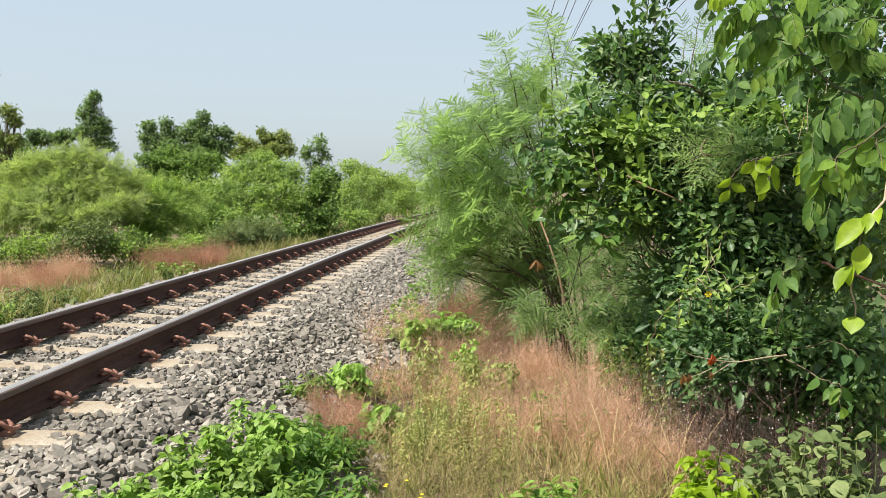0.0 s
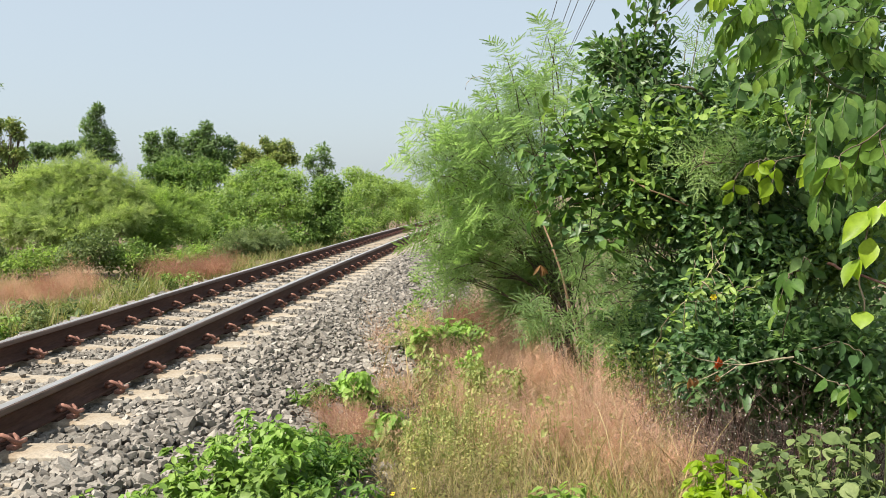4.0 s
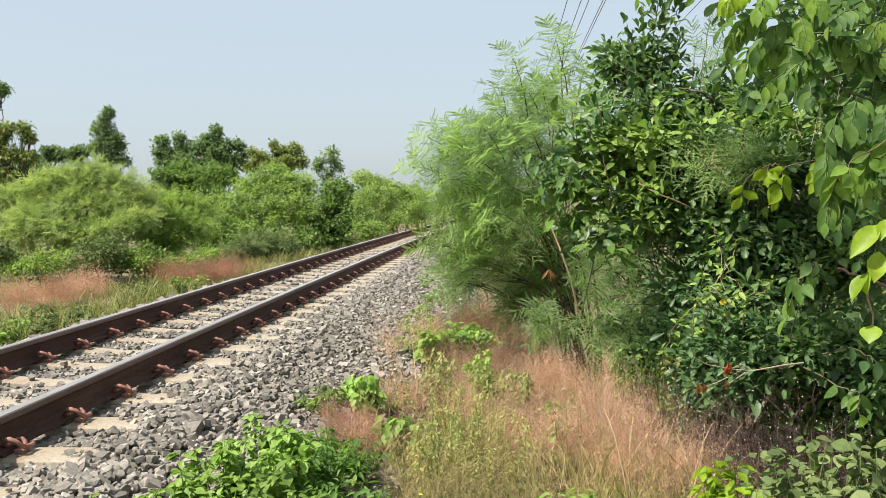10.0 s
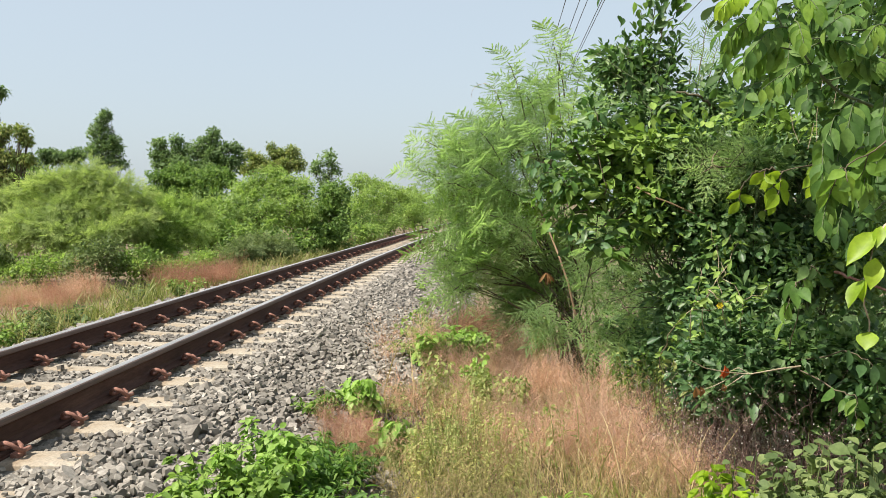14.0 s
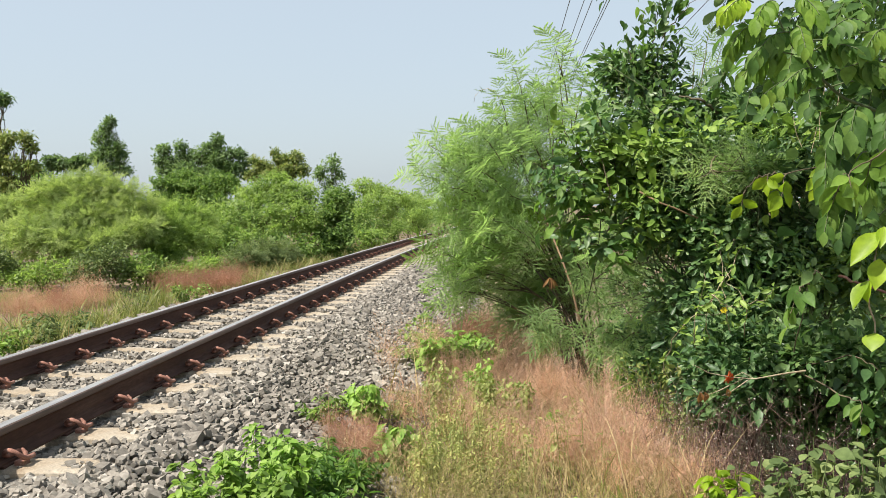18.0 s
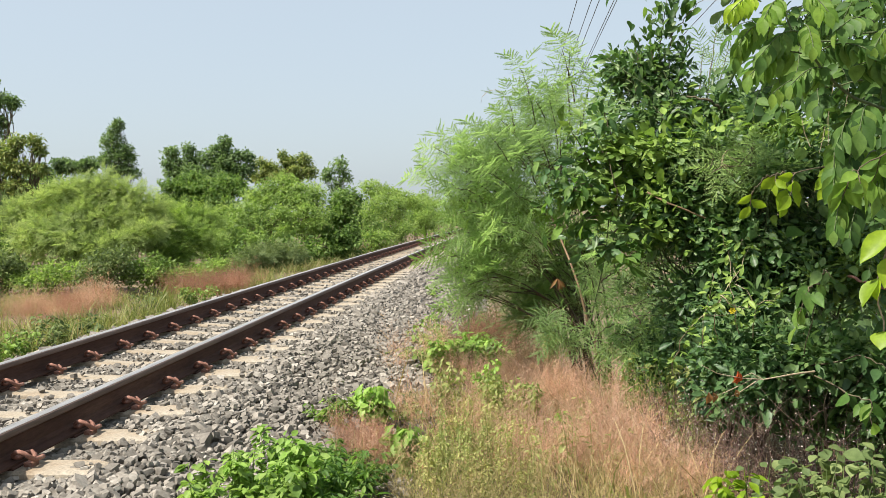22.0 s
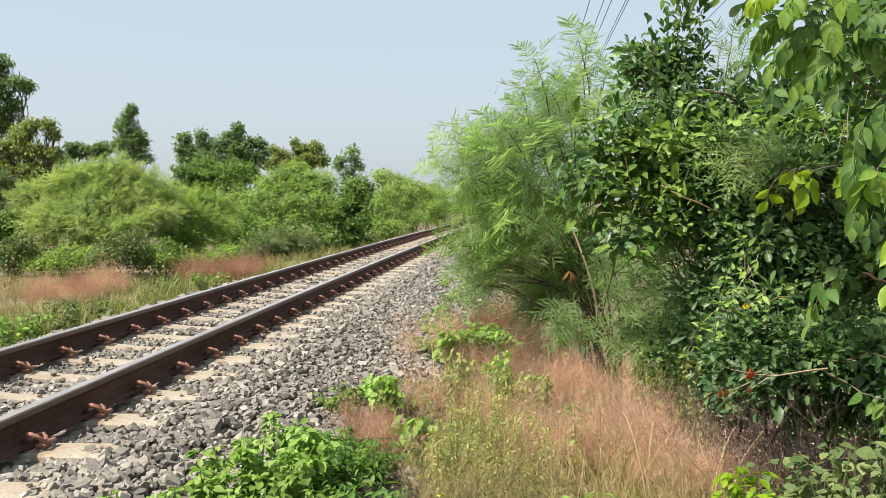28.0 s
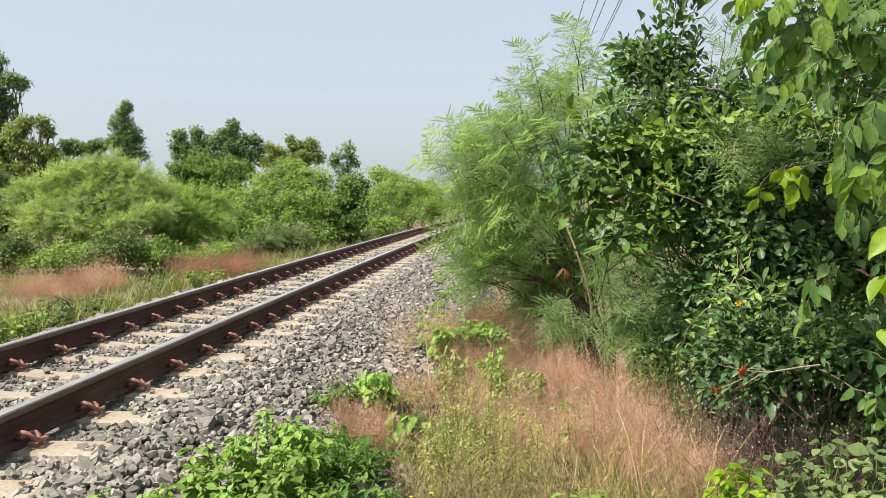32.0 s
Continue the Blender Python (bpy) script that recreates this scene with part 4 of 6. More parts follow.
def build_grass(name, label, spots, n, hgt, mat, tmpl, seed, width=1.0, lean=0.16, kind="stuff", tuft=0):
    """Stalks over oval patches (x, y, rx, ry); tuft: stalks that spring from one crown."""
    rng = np.random.default_rng(seed)
    area = np.array([s[2] * s[3] for s in spots])
    ps = []
    for s, a in zip(spots, area / area.sum()):
        g = rng.normal(0, 0.5, (int(n * a / max(tuft, 1)), 2))
        ps.append(np.stack([s[0] + g[:, 0] * s[2], s[1] + g[:, 1] * s[3]], 1))
    p = np.concatenate(ps)
    bare = np.array([noise.noise((x * 2.1, y * 2.1, seed * 0.7)) for x, y in p])
    e = p[:, 0] - centre(p[:, 1])
    p = p[(bare > rng.uniform(-0.55, 0.15, len(p))) & ((e < -2.45 + rng.normal(0, 0.1, len(p))) | (e > 0.9))]
    grow = np.exp(rng.normal(0, 0.22, len(p)))
    out = np.zeros((len(p), 2))
    if tuft:
        grow = np.repeat(np.exp(rng.normal(0, 0.16, len(p))), tuft)
        p = np.repeat(p, tuft, 0)
        out = rng.normal(0, 0.5, (len(p), 2))
        p = p + out * 0.045
        grow *= np.exp(rng.normal(0, 0.14, len(p)))
    h = hgt * grow
    z = unit(np.column_stack([rng.normal(0, lean, (len(p), 2)) + out * 0.34, np.ones(len(p))]))
    a = rng.random(len(p)) * 2 * math.pi
    x = unit(np.cross(np.stack([-np.sin(a), np.cos(a), 0 * a], 1), z))
    size = np.stack([h * width, h * width, h], 1)
    ob = new(name, mesh_np(name, *stamp(tmpl, np.stack([x, np.cross(z, x), z], 2), on_ground(p), size)))
    ob.data.materials.append(mat)
    return tagged(ob, label, "grass", "", kind)


def build_herb(name, label, at, h, spread, n, ln, wd, mat, seed, tmpl=LEAF, single=0, category="weed", group="", stems=6, top=0.6, droop=0.35):
    """A leafy weed: stems that fan out from the ground, each with leaves in pairs up to its tip."""
    rng = np.random.default_rng(seed)
    at = np.array(at, float)
    root = thing(name, at, label, category, group)
    ps, ds = [], []
    for i in range(stems):
        a = rng.random() * 2 * math.pi
        t = np.array([math.cos(a) * spread * rng.random() ** 0.6, math.sin(a) * spread * rng.random() ** 0.6, h * rng.uniform(0.6, 1.05)])
        o = t * np.array([0.35, 0.35, 0]) - [0, 0, 0.03]
        c = bend(o, t, rng, 0.06, 6)
        part("stem", tube(c, np.linspace(0.0045 if ln > 0.03 else 0.0022, 0.0015, 6), 4), mat, root)
        m = n // stems
        u = rng.random(m) ** top
        p = np.stack([np.interp(u, np.linspace(0, 1, 6), c[:, q]) for q in range(3)], 1)
        b = rng.random(m) * 2 * math.pi
        ps.append(p + np.stack([np.cos(b), np.sin(b), 0 * b], 1) * ln * 0.35)
        ds.append(np.stack([np.cos(b), np.sin(b), rng.normal(-droop, 0.38, m)], 1))
    p, d = np.concatenate(ps), unit(np.concatenate(ds))
    nn = unit(rng.normal(0, 0.35, p.shape) + np.array([0, 0, 1.0]) + d * np.array([0.6, 0.6, 0.0]))
    s = ln * np.exp(rng.normal(0, 0.25, len(p)))
    size, m = np.stack([s, s * wd, s], 1), axes(d, nn)
    if single:
        pick = np.argsort(p[:, 1])[:single]
        me = mesh_np("leaf", *tmpl)
        me.materials.append(mat)
        for i in pick:
            lf = new("leaf", me)
            lf.parent = root
            lf.matrix_basis = Matrix.Translation(p[i]) @ Matrix(m[i].tolist()).to_4x4() @ Matrix.Diagonal((*size[i], 1))
        rest = np.setdiff1d(np.arange(len(p)), pick)
    else:
        rest = np.arange(len(p))
    if len(rest):
        part("leaves", stamp(SMALL if ln < 0.025 else LEAF if ln < 0.045 else tmpl, m[rest], p[rest], size[rest]), mat, root, "", None, "stuff")
    return root


MOVING = []
FEATHERY = None


def build_feather_bush(base, limbs, seed, name="feathery_bush", label="tall feathery light green bush leaning over the ballast", ln=0.2, mat=None, leaves=6):
    """Slender stems, each a part that sways, with feathery leaves along its twigs."""
    rng = np.random.default_rng(seed)
    base = np.array(base)
    root = thing(name, base, label, "bush")
    for i, limb in enumerate(limbs):
        top, r, rz, k = np.array(limb[:3]), limb[3], limb[4], int(limb[5])
        o = base + np.array([rng.normal(0, 0.15), rng.normal(0, 0.15), -0.05])
        mid = o + (top - o) * np.array([0.12, 0.12, 0.85])
        u = np.linspace(0, 1, 10)[:, None]
        c = o * (1 - u) ** 2 + 2 * mid * u * (1 - u) + top * u * u + rng.normal(0, 0.012, (10, 3)) * np.sin(u * math.pi)
        wood = [tube(c - o, np.linspace(0.011, 0.003, 10), 6)]
        ps, ds, nn = [], [], []
        for j in range(k):
            t = top + unit(rng.normal(0, 1, 3)) * np.array([r, r, rz]) * rng.random() ** 0.35
            t[2] = max(t[2], base[2] + 0.25)
            tw = bend(c[min(9, 6 + rng.integers(0, 4))], t, rng, 0.10, 6, 0.08)
            wood.append(tube(tw - o, np.linspace(0.006, 0.002, 6), 4))
            ax = unit(tw[-1] - tw[0])
            sd = unit(np.cross(ax, [0.2, 0.1, 1.0]))
            up = np.cross(sd, ax)
            for q in range(leaves):
                u = 0.35 + 0.65 * (q + rng.random()) / leaves
                p = np.array([np.interp(u, np.linspace(0, 1, 6), tw[:, x]) for x in range(3)])
                an = q * 2.4 + rng.random()
                side = sd * math.cos(an) + up * math.sin(an) * 0.8
                ps.append(p - o)
                ds.append(ax * (0.5 + 0.7 * (q == leaves - 1)) + side + rng.normal(0, 0.2, 3) + [0, 0, 0.10])
                nn.append(np.array([-0.1, -0.35, 1.0]) - side * 0.4 + rng.normal(0, 0.3, 3))
        ps, ds, nn = np.array(ps), unit(np.array(ds)), unit(np.array(nn))
        s = ln * np.exp(rng.normal(0, 0.2, len(ps)))
        br = part("branch", merge(wood), BARK, root, "", o - base)
        part("feathery_leaves", stamp(FROND_MID, axes(ds, nn), ps, np.repeat(s[:, None], 3, 1)), mat or FEATHER, br, "", None, "stuff")
        MOVING.append((br, 0.8, 1.9 + 0.23 * i, i * 1.3))
    return root


def build_plume(root, pts, mat, seed, n=15, size=0.17, amp=2.2, flat=0.0):
    """A shoot of a feathery bush: leaves all round it that arch outwards, a tuft at its tip; flat: held in one fan."""
    rng = np.random.default_rng(seed)
    o, tip = np.array(pts[:3], float), np.array(pts[3:], float)
    base = np.array(root.location)
    t = np.linspace(0, 1, 9)
    c = o + (tip - o) * t[:, None] + np.sin(t * math.pi)[:, None] * np.array([0, 0, 0.09 * np.linalg.norm(tip - o)]) + rng.normal(0, 0.004, (9, 3))
    br = part("branch", tube(c - o, np.linspace(0.006, 0.002, 9), 5), BARK, root, "", o - base)
    ax = unit(c[-1] - c[0])
    sd = unit(np.cross(ax, [0.1, 1.0, 0.1]))
    fw = np.cross(sd, ax)
    ps, ds, nn = [], [], []
    for j in range(n):
        u = 0.08 + 0.92 * (j / (n - 1)) ** 0.8
        an = j * 2.4 + rng.normal(0, 0.3)
        side = sd * math.cos(an) + fw * math.sin(an)
        up = 0.25 + 0.9 * u
        ps.append(np.array([np.interp(u, t, c[:, q]) for q in range(3)]) - o)
        ds.append(side + ax * up + np.array([0, 0, 0.15]))
        nn.append(ax - side * 0.5 + rng.normal(0, 0.25, 3))
        if flat:
            side = np.cross(ax, unit(np.array([-0.35, -0.8, 0.5]))) * (1 if j % 2 else -1)
            ds[-1] = side * (1.0 - 0.8 * (j == n - 1)) + ax * 0.7 + np.array([0, 0, -0.25]) + rng.normal(0, 0.15, 3)
            nn[-1] = np.array([-0.35, -0.8, 0.5]) + rng.normal(0, 0.3, 3)
    ps, ds, nn = np.array(ps), unit(np.array(ds)), unit(np.array(nn))
    s = size * np.exp(rng.normal(0, 0.18, n))
    part("feathery_leaves", stamp(FROND, axes(ds, nn), ps, np.repeat(s[:, None], 3, 1)), mat, br, "", None, "stuff")
    MOVING.append((br, amp, 1.5 + 0.17 * (seed % 5), seed * 1.9))
    return br


def build_leafy_branch(root, base, pts, n, ln, wd, mat, seed, hang=0.6, tmpl=FINE, thick=0.006, sway=1.2, spread=0.05, label="", wood=None, twigs=0):
    """A bough from points in the world, with single leaves along it or, in two rows, along its drooping twigs; sways about its first point."""
    rng = np.random.default_rng(seed)
    pts = np.array(pts, float)
    o = pts[0]
    t = np.linspace(0, 1, len(pts))
    u = np.linspace(0, 1, 14)
    c = np.stack([np.interp(u, t, pts[:, q]) for q in range(3)], 1) + rng.normal(0, 0.004, (14, 3))
    stems = [tube(c - o, np.linspace(thick, thick * 0.3, 14), 6)]
    ax = unit(np.gradient(c, axis=0))
    spots = []
    if twigs:
        per = n // twigs
        for i in range(twigs):
            v = 0.15 + 0.85 * (i + rng.random()) / twigs
            p = np.array([np.interp(v, u, c[:, q]) for q in range(3)])
            a = np.array([np.interp(v, u, ax[:, q]) for q in range(3)])
            sd = unit(np.cross(a, [0.05, 0.02, 1.0])) * (1 if i % 2 else -1)
            e = p + (a * 0.5 + sd * rng.uniform(0.2, 0.8) + rng.normal(0, 0.2, 3) + np.array([0, 0, -hang])) * ln * per * 0.24
            tw = bend(p, e, rng, 0.06, 7, 0.12)
            stems.append(tube(tw - o, np.linspace(0.0025, 0.001, 7), 4))
            face = unit(rng.normal(0, 0.75, 3) + np.array([-0.15, -0.6, 0.45]))
            along = unit(np.gradient(tw, axis=0))
            for j in range(per):
                w = 0.12 + 0.88 * (j + 0.5) / per
                q = np.array([np.interp(w, np.linspace(0, 1, 7), tw[:, x]) for x in range(3)])
                al = np.array([np.interp(w, np.linspace(0, 1, 7), along[:, x]) for x in range(3)])
                out = unit(np.cross(face, al)) * (1 if j % 2 else -1)
                d = unit(al * (0.55 if j < per - 1 else 2.0) + out + np.array([0, 0, -0.35 * hang]) + rng.normal(0, 0.14, 3))
                spots.append((q - o, d, unit(face + rng.normal(0, 0.22, 3)), ln * math.exp(rng.normal(0, 0.14)) * (0.75 + 0.4 * math.sin(w * 2.6))))
    else:
        for i in range(n):
            v = 0.08 + 0.92 * (i + rng.random()) / n
            p = np.array([np.interp(v, u, c[:, q]) for q in range(3)]) - o
            a = np.array([np.interp(v, u, ax[:, q]) for q in range(3)])
            sd = unit(np.cross(a, [0.05, 0.02, 1.0])) * (1 if i % 2 else -1)
            d = unit(a * 0.35 + sd * 0.8 + rng.normal(0, 0.3, 3) + np.array([0, 0, -hang]))
            spots.append((p + rng.normal(0, spread, 3), d, unit(rng.normal(0, 0.5, 3) + np.array([-0.15, -0.45, 0.6])), ln * math.exp(rng.normal(0, 0.18))))
    br = part("branch", merge(stems), wood or BARK, root, label, o - base)
    me = mesh_np("leaf", *tmpl)
    me.materials.append(mat)
    for p, d, nn, s in spots:
        m = axes(d[None], nn[None])[0]
        lf = new("leaf", me)
        lf.parent = br
        lf.matrix_basis = Matrix.Translation(p) @ Matrix(m.tolist()).to_4x4() @ Matrix.Diagonal((s, s * wd, s, 1))
    MOVING.append((br, sway, 1.6 + 0.31 * (seed % 5), seed * 0.9))
    return br


def build_pinnate(root, base, ends, pairs, ln, mat, seed):
    """A pinnate leaf that hangs from a bough: oval leaflets in pairs along its stalk and one at the tip."""
    rng = np.random.default_rng(seed)
    a, b = np.array(ends[:3], float), np.array(ends[3:], float)
    u = np.linspace(0, 1, 9)
    c = a + (b - a) * u[:, None] + np.sin(u * math.pi)[:, None] * np.array([0, 0, 0.14 * np.linalg.norm(b - a)])
    br = part("branch", tube(c - a, np.linspace(0.0024, 0.001, 9), 5), GREEN_STEM, root, "", a - base)
    face = unit(rng.normal(0, 0.4, 3) + np.array([-0.3, -0.75, 0.4]))
    along = unit(np.gradient(c, axis=0))
    me = mesh_np("leaf", *FINE)
    me.materials.append(mat)
    for j in range(2 * pairs + 1):
        w = 1.0 if j == 2 * pairs else 0.16 + 0.80 * (j // 2 + 0.5) / pairs
        p = np.array([np.interp(w, u, c[:, q]) for q in range(3)]) - a
        al = np.array([np.interp(w, u, along[:, q]) for q in range(3)])
        out = unit(np.cross(face, al)) * (0 if j == 2 * pairs else 1 if j % 2 else -1)
        d = unit(al * 0.35 + out * 0.55 + np.array([0, 0, -0.95]) + rng.normal(0, 0.10, 3))
        m = axes(d[None], unit(face + out * 0.25 + rng.normal(0, 0.22, 3))[None])[0]
        k = ln * math.exp(rng.normal(0, 0.12)) * (0.75 + 0.35 * math.sin(w * 2.6))
        lf = new("leaf", me)
        lf.parent = br
        lf.matrix_basis = Matrix.Translation(p) @ Matrix(m.tolist()).to_4x4() @ Matrix.Diagonal((k, k * 0.56, k, 1))
    MOVING.append((br, 1.6, 1.7 + 0.27 * (seed % 5), seed * 0.8))


def build_right_side():
    global FEATHERY
    high = [(2.69, 3.4, 1.82, 0.2, 0.27, 14), (2.42, 3.3, 1.73, 0.2, 0.2, 14), (2.56, 3.2, 1.41, 0.24, 0.2, 17), (2.21, 3.1, 1.52, 0.2, 0.17, 15), (2, 2.9, 1.41, 0.17, 0.15, 14), (1.83, 2.9, 1.41, 0.13, 0.12, 8), (1.89, 2.9, 1.16, 0.11, 0.13, 9), (2.08, 2.8, 1.16, 0.21, 0.15, 14), (2.33, 2.9, 1.15, 0.23, 0.17, 13), (1.99, 2.8, 0.91, 0.15, 0.15, 10), (2.2, 2.7, 0.87, 0.2, 0.16, 11), (2.5, 2.9, 0.94, 0.19, 0.17, 9)]
    low = [(1.9, 2.7, 0.67, 0.12, 0.14, 9), (2.1, 2.6, 0.59, 0.18, 0.12, 9), (1.97, 2.6, 0.49, 0.13, 0.08, 6), (2.74, 3.3, 1.23, 0.22, 0.22, 12), (2.84, 3, 0.84, 0.17, 0.17, 9), (2.42, 3.6, 0.46, 0.28, 0.23, 17), (2.8, 3.7, 0.44, 0.24, 0.28, 14), (2.41, 3, 0.64, 0.21, 0.17, 14), (2.6, 3, 0.38, 0.21, 0.17, 14), (2.27, 3, 0.36, 0.18, 0.12, 10), (2.76, 3.2, 0.7, 0.2, 0.18, 10), (2.45, 3.1, 0.15, 0.22, 0.11, 8)]
    FEATHERY = build_feather_bush((2.93, 3.08, -0.42), high + low, 51, ln=0.17, leaves=8)
    second = build_feather_bush((4.6, 3.6, -0.45), [(3.31, 0.75, 1.26, 0.21, 0.13, 28), (3.54, 0.8, 1.2, 0.17, 0.11, 16), (2.9, 1.41, 0.8, 0.2, 0.21, 9), (2.96, 1.4, 0.46, 0.16, 0.15, 6)], 52, "feathery_bush", "feathery light green shrub behind the dark shrub", 0.13, FEATHER)
    for i, pts in enumerate(((3.46, 1.88, 1.44, 3.7, 2.44, 2.27), (3.51, 1.88, 1.44, 3.76, 2.43, 2.12), (3.43, 1.88, 1.47, 3.59, 2.42, 2.1))):
        build_plume(second, pts, FEATHER, 400 + i, 12, 0.12, 0.35)

    # glossy dark shrub
    leftward = [(2.91, 1.6, 1.74, 0.09, 0.12), (2.86, 1.5, 1.53, 0.09, 0.11), (3.03, 1.6, 1.85, 0.09, 0.1), (2.91, 1.4, 1.35, 0.12, 0.12), (3.02, 1.47, 1.83, 0.16, 0.12), (3.06, 1.26, 1.56, 0.19, 0.19), (2.95, 1.24, 1.28, 0.19, 0.16), (3.17, 1.48, 1.91, 0.1, 0.13), (2.92, 1.47, 1.89, 0.07, 0.08), (3.32, 1.38, 1.61, 0.14, 0.13), (3.47, 1.39, 1.66, 0.12, 0.12), (3.59, 1.39, 1.51, 0.16, 0.13), (3.33, 1.27, 1.4, 0.19, 0.13), (3.68, 1.05, 1.45, 0.14, 0.126), (3.75, 0.95, 1.28, 0.14, 0.126), (3.62, 1.2, 1.57, 0.1, 0.09), (3.57, 0.8, 1.25, 0.1, 0.09)]
    lobes = leftward + [(3.23, 1.15, 1.24, 0.34, 0.28), (3.17, 1.03, 0.94, 0.26, 0.23), (3.5, 1.05, 0.84, 0.33, 0.33), (3.4, 0.93, 0.51, 0.25, 0.22),
             (3.82, 0.86, 0.7, 0.32, 0.35), (3.33, 1.22, 0.55, 0.19, 0.19), (3.84, 1.2, 1.38, 0.34, 0.34), (4.2, 1.34, 1.7, 0.28, 0.41), (3.69, 1.5, 1.6, 0.16, 0.16), (4.09, 0.89, 0.92, 0.26, 0.4), (3.32, 1.37, 1.52, 0.16, 0.16), (3.14, 1.43, 1.8, 0.15, 0.13), (3.63, 1.07, 1.14, 0.21, 0.18)]
    rng = np.random.default_rng(61)
    base = np.array((4.0, 1.3, -0.45))
    root = thing("shrub", base, "dense dark green shrub with small glossy leaves", "shrub")
    tr = bend(base - [0, 0, 0.05], base + [0.0, -0.1, 0.8], rng, 0.08, 7)
    part("trunk", tube(tr - base, np.linspace(0.045, 0.03, 7), 8), BARK, root)
    for l in lobes:
        c = np.array(l[:3])
        main = bend(tr[rng.integers(3, 7)], c, rng, 0.16, 9)
        ps = [tube(main - base, np.linspace(0.007, 0.0022, 9), 6)]
        for _ in range(12):
            t = c + unit(rng.normal(0, 1, 3)) * np.array([l[3], l[3], l[4]]) * rng.uniform(0.6, 1.0)
            sub = bend(main[rng.integers(4, 9)], t, rng, 0.14, 6)
            ps.append(tube(sub - base, np.linspace(0.004, 0.0015, 6), 4))
        part("limb", merge(ps), GREEN_STEM, root)
    p, d, nn, size = crown_leaves(rng, lobes, 29000, 0.075, 0.052, 0.52, OBOVATE, 0.6, 0.15, 24, 0.4)
    size *= np.exp(rng.normal(0, 0.25, (len(size), 1))) * np.interp(p[:, 2:], [0.8, 1.3], [0.82, 1.0])
    keep = (p[:, 2] > -0.1) & (rng.random(len(p)) < np.interp(p[:, 2], [1.2, 1.5, 1.7, 2.0], [1.0, 0.62, 0.45, 0.4]))
    p, d, nn, size = p[keep], d[keep], nn[keep], size[keep]
    m = axes(d, nn)
    pick = np.argsort(p[:, 1])[:220]
    me = mesh_np("leaf", *FINE)
    me.materials.append(GLOSSY)
    for i in pick:
        lf = new("leaf", me)
        lf.parent = root
        lf.matrix_basis = Matrix.Translation(p[i] - base) @ Matrix(m[i].tolist()).to_4x4() @ Matrix.Diagonal((*size[i], 1))
    # tone: noise, plus light and shade painted in by height and side
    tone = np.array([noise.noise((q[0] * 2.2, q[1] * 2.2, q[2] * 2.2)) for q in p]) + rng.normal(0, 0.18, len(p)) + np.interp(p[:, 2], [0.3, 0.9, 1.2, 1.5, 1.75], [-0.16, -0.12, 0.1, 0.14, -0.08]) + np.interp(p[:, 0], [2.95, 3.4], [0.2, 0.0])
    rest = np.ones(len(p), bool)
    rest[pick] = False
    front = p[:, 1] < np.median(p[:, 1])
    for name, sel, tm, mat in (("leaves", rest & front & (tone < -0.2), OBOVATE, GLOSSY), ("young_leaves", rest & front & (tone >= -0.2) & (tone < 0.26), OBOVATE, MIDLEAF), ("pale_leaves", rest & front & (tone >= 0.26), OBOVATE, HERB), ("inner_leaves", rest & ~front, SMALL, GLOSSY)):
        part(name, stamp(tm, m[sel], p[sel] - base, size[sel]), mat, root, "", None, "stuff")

    # leafy shoots that stand out of its top
    for i, pts in enumerate(([(3.12, 1.37, 1.73), (3.07, 1.38, 1.99), (3.08, 1.39, 2.18)], [(3.16, 1.38, 1.73), (3.19, 1.39, 2.02), (3.24, 1.41, 2.27)], [(3.21, 1.38, 1.7), (3.26, 1.39, 1.92), (3.28, 1.4, 2.01)], [(3.02, 1.36, 1.7), (2.94, 1.37, 1.83), (2.89, 1.37, 1.94)], [(3.05, 1.37, 1.76), (3, 1.37, 1.92), (2.98, 1.38, 2.05)],
                             [(3.03, 1.26, 1.62), (2.96, 1.26, 1.75), (2.94, 1.27, 1.85)], [(3.18, 1.39, 2.02), (3.3, 1.41, 2.17), (3.4, 1.42, 2.27)], [(3.12, 1.38, 1.95), (3.15, 1.39, 2.11), (3.17, 1.4, 2.24)], [(3.47, 1.39, 1.59), (3.52, 1.4, 1.75), (3.55, 1.4, 1.85)])):
        build_leafy_branch(root, base, pts, 30, 0.066, 0.5, GLOSSY if i % 3 else LIVE, 500 + i, -0.55, OBOVATE, 0.004, 1.0, 0.02)

    # hanging boughs of the nearest tree
    base = np.array((4.3, -1.2, -0.45))
    near = thing("vine_tree", base, "tree with soft green oval leaves on drooping boughs", "tree")
    tk = bend(base - [0, 0, 0.05], base + [0.1, 0.1, 3.0], rng, 0.04, 9)
    part("trunk", tube(tk - base, np.linspace(0.06, 0.03, 9), 8), BARK, near)
    rear = [([(3.63, -0.81, 1.67), (3.5, -0.82, 1.54), (3.43, -0.83, 1.45), (3.35, -0.84, 1.36)], 36, 0.05, VINE), ([(3.57, -1.01, 1.59), (3.3, -1.03, 1.58), (3.11, -1.05, 1.54), (2.94, -1.06, 1.51)], 34, 0.044, LIVE),
         ([(3.81, -0.51, 1.37), (3.65, -0.53, 1.25), (3.53, -0.54, 1.17), (3.48, -0.55, 1.05)], 32, 0.046, VINE), ([(3.59, -0.91, 1.75), (3.41, -0.92, 1.72), (3.27, -0.93, 1.71), (3.16, -0.94, 1.66)], 36, 0.05, VINE),
         ([(3.86, -0.39, 1.67), (3.57, -0.41, 1.61), (3.34, -0.43, 1.55), (3.14, -0.44, 1.49)], 44, 0.046, VINE)]
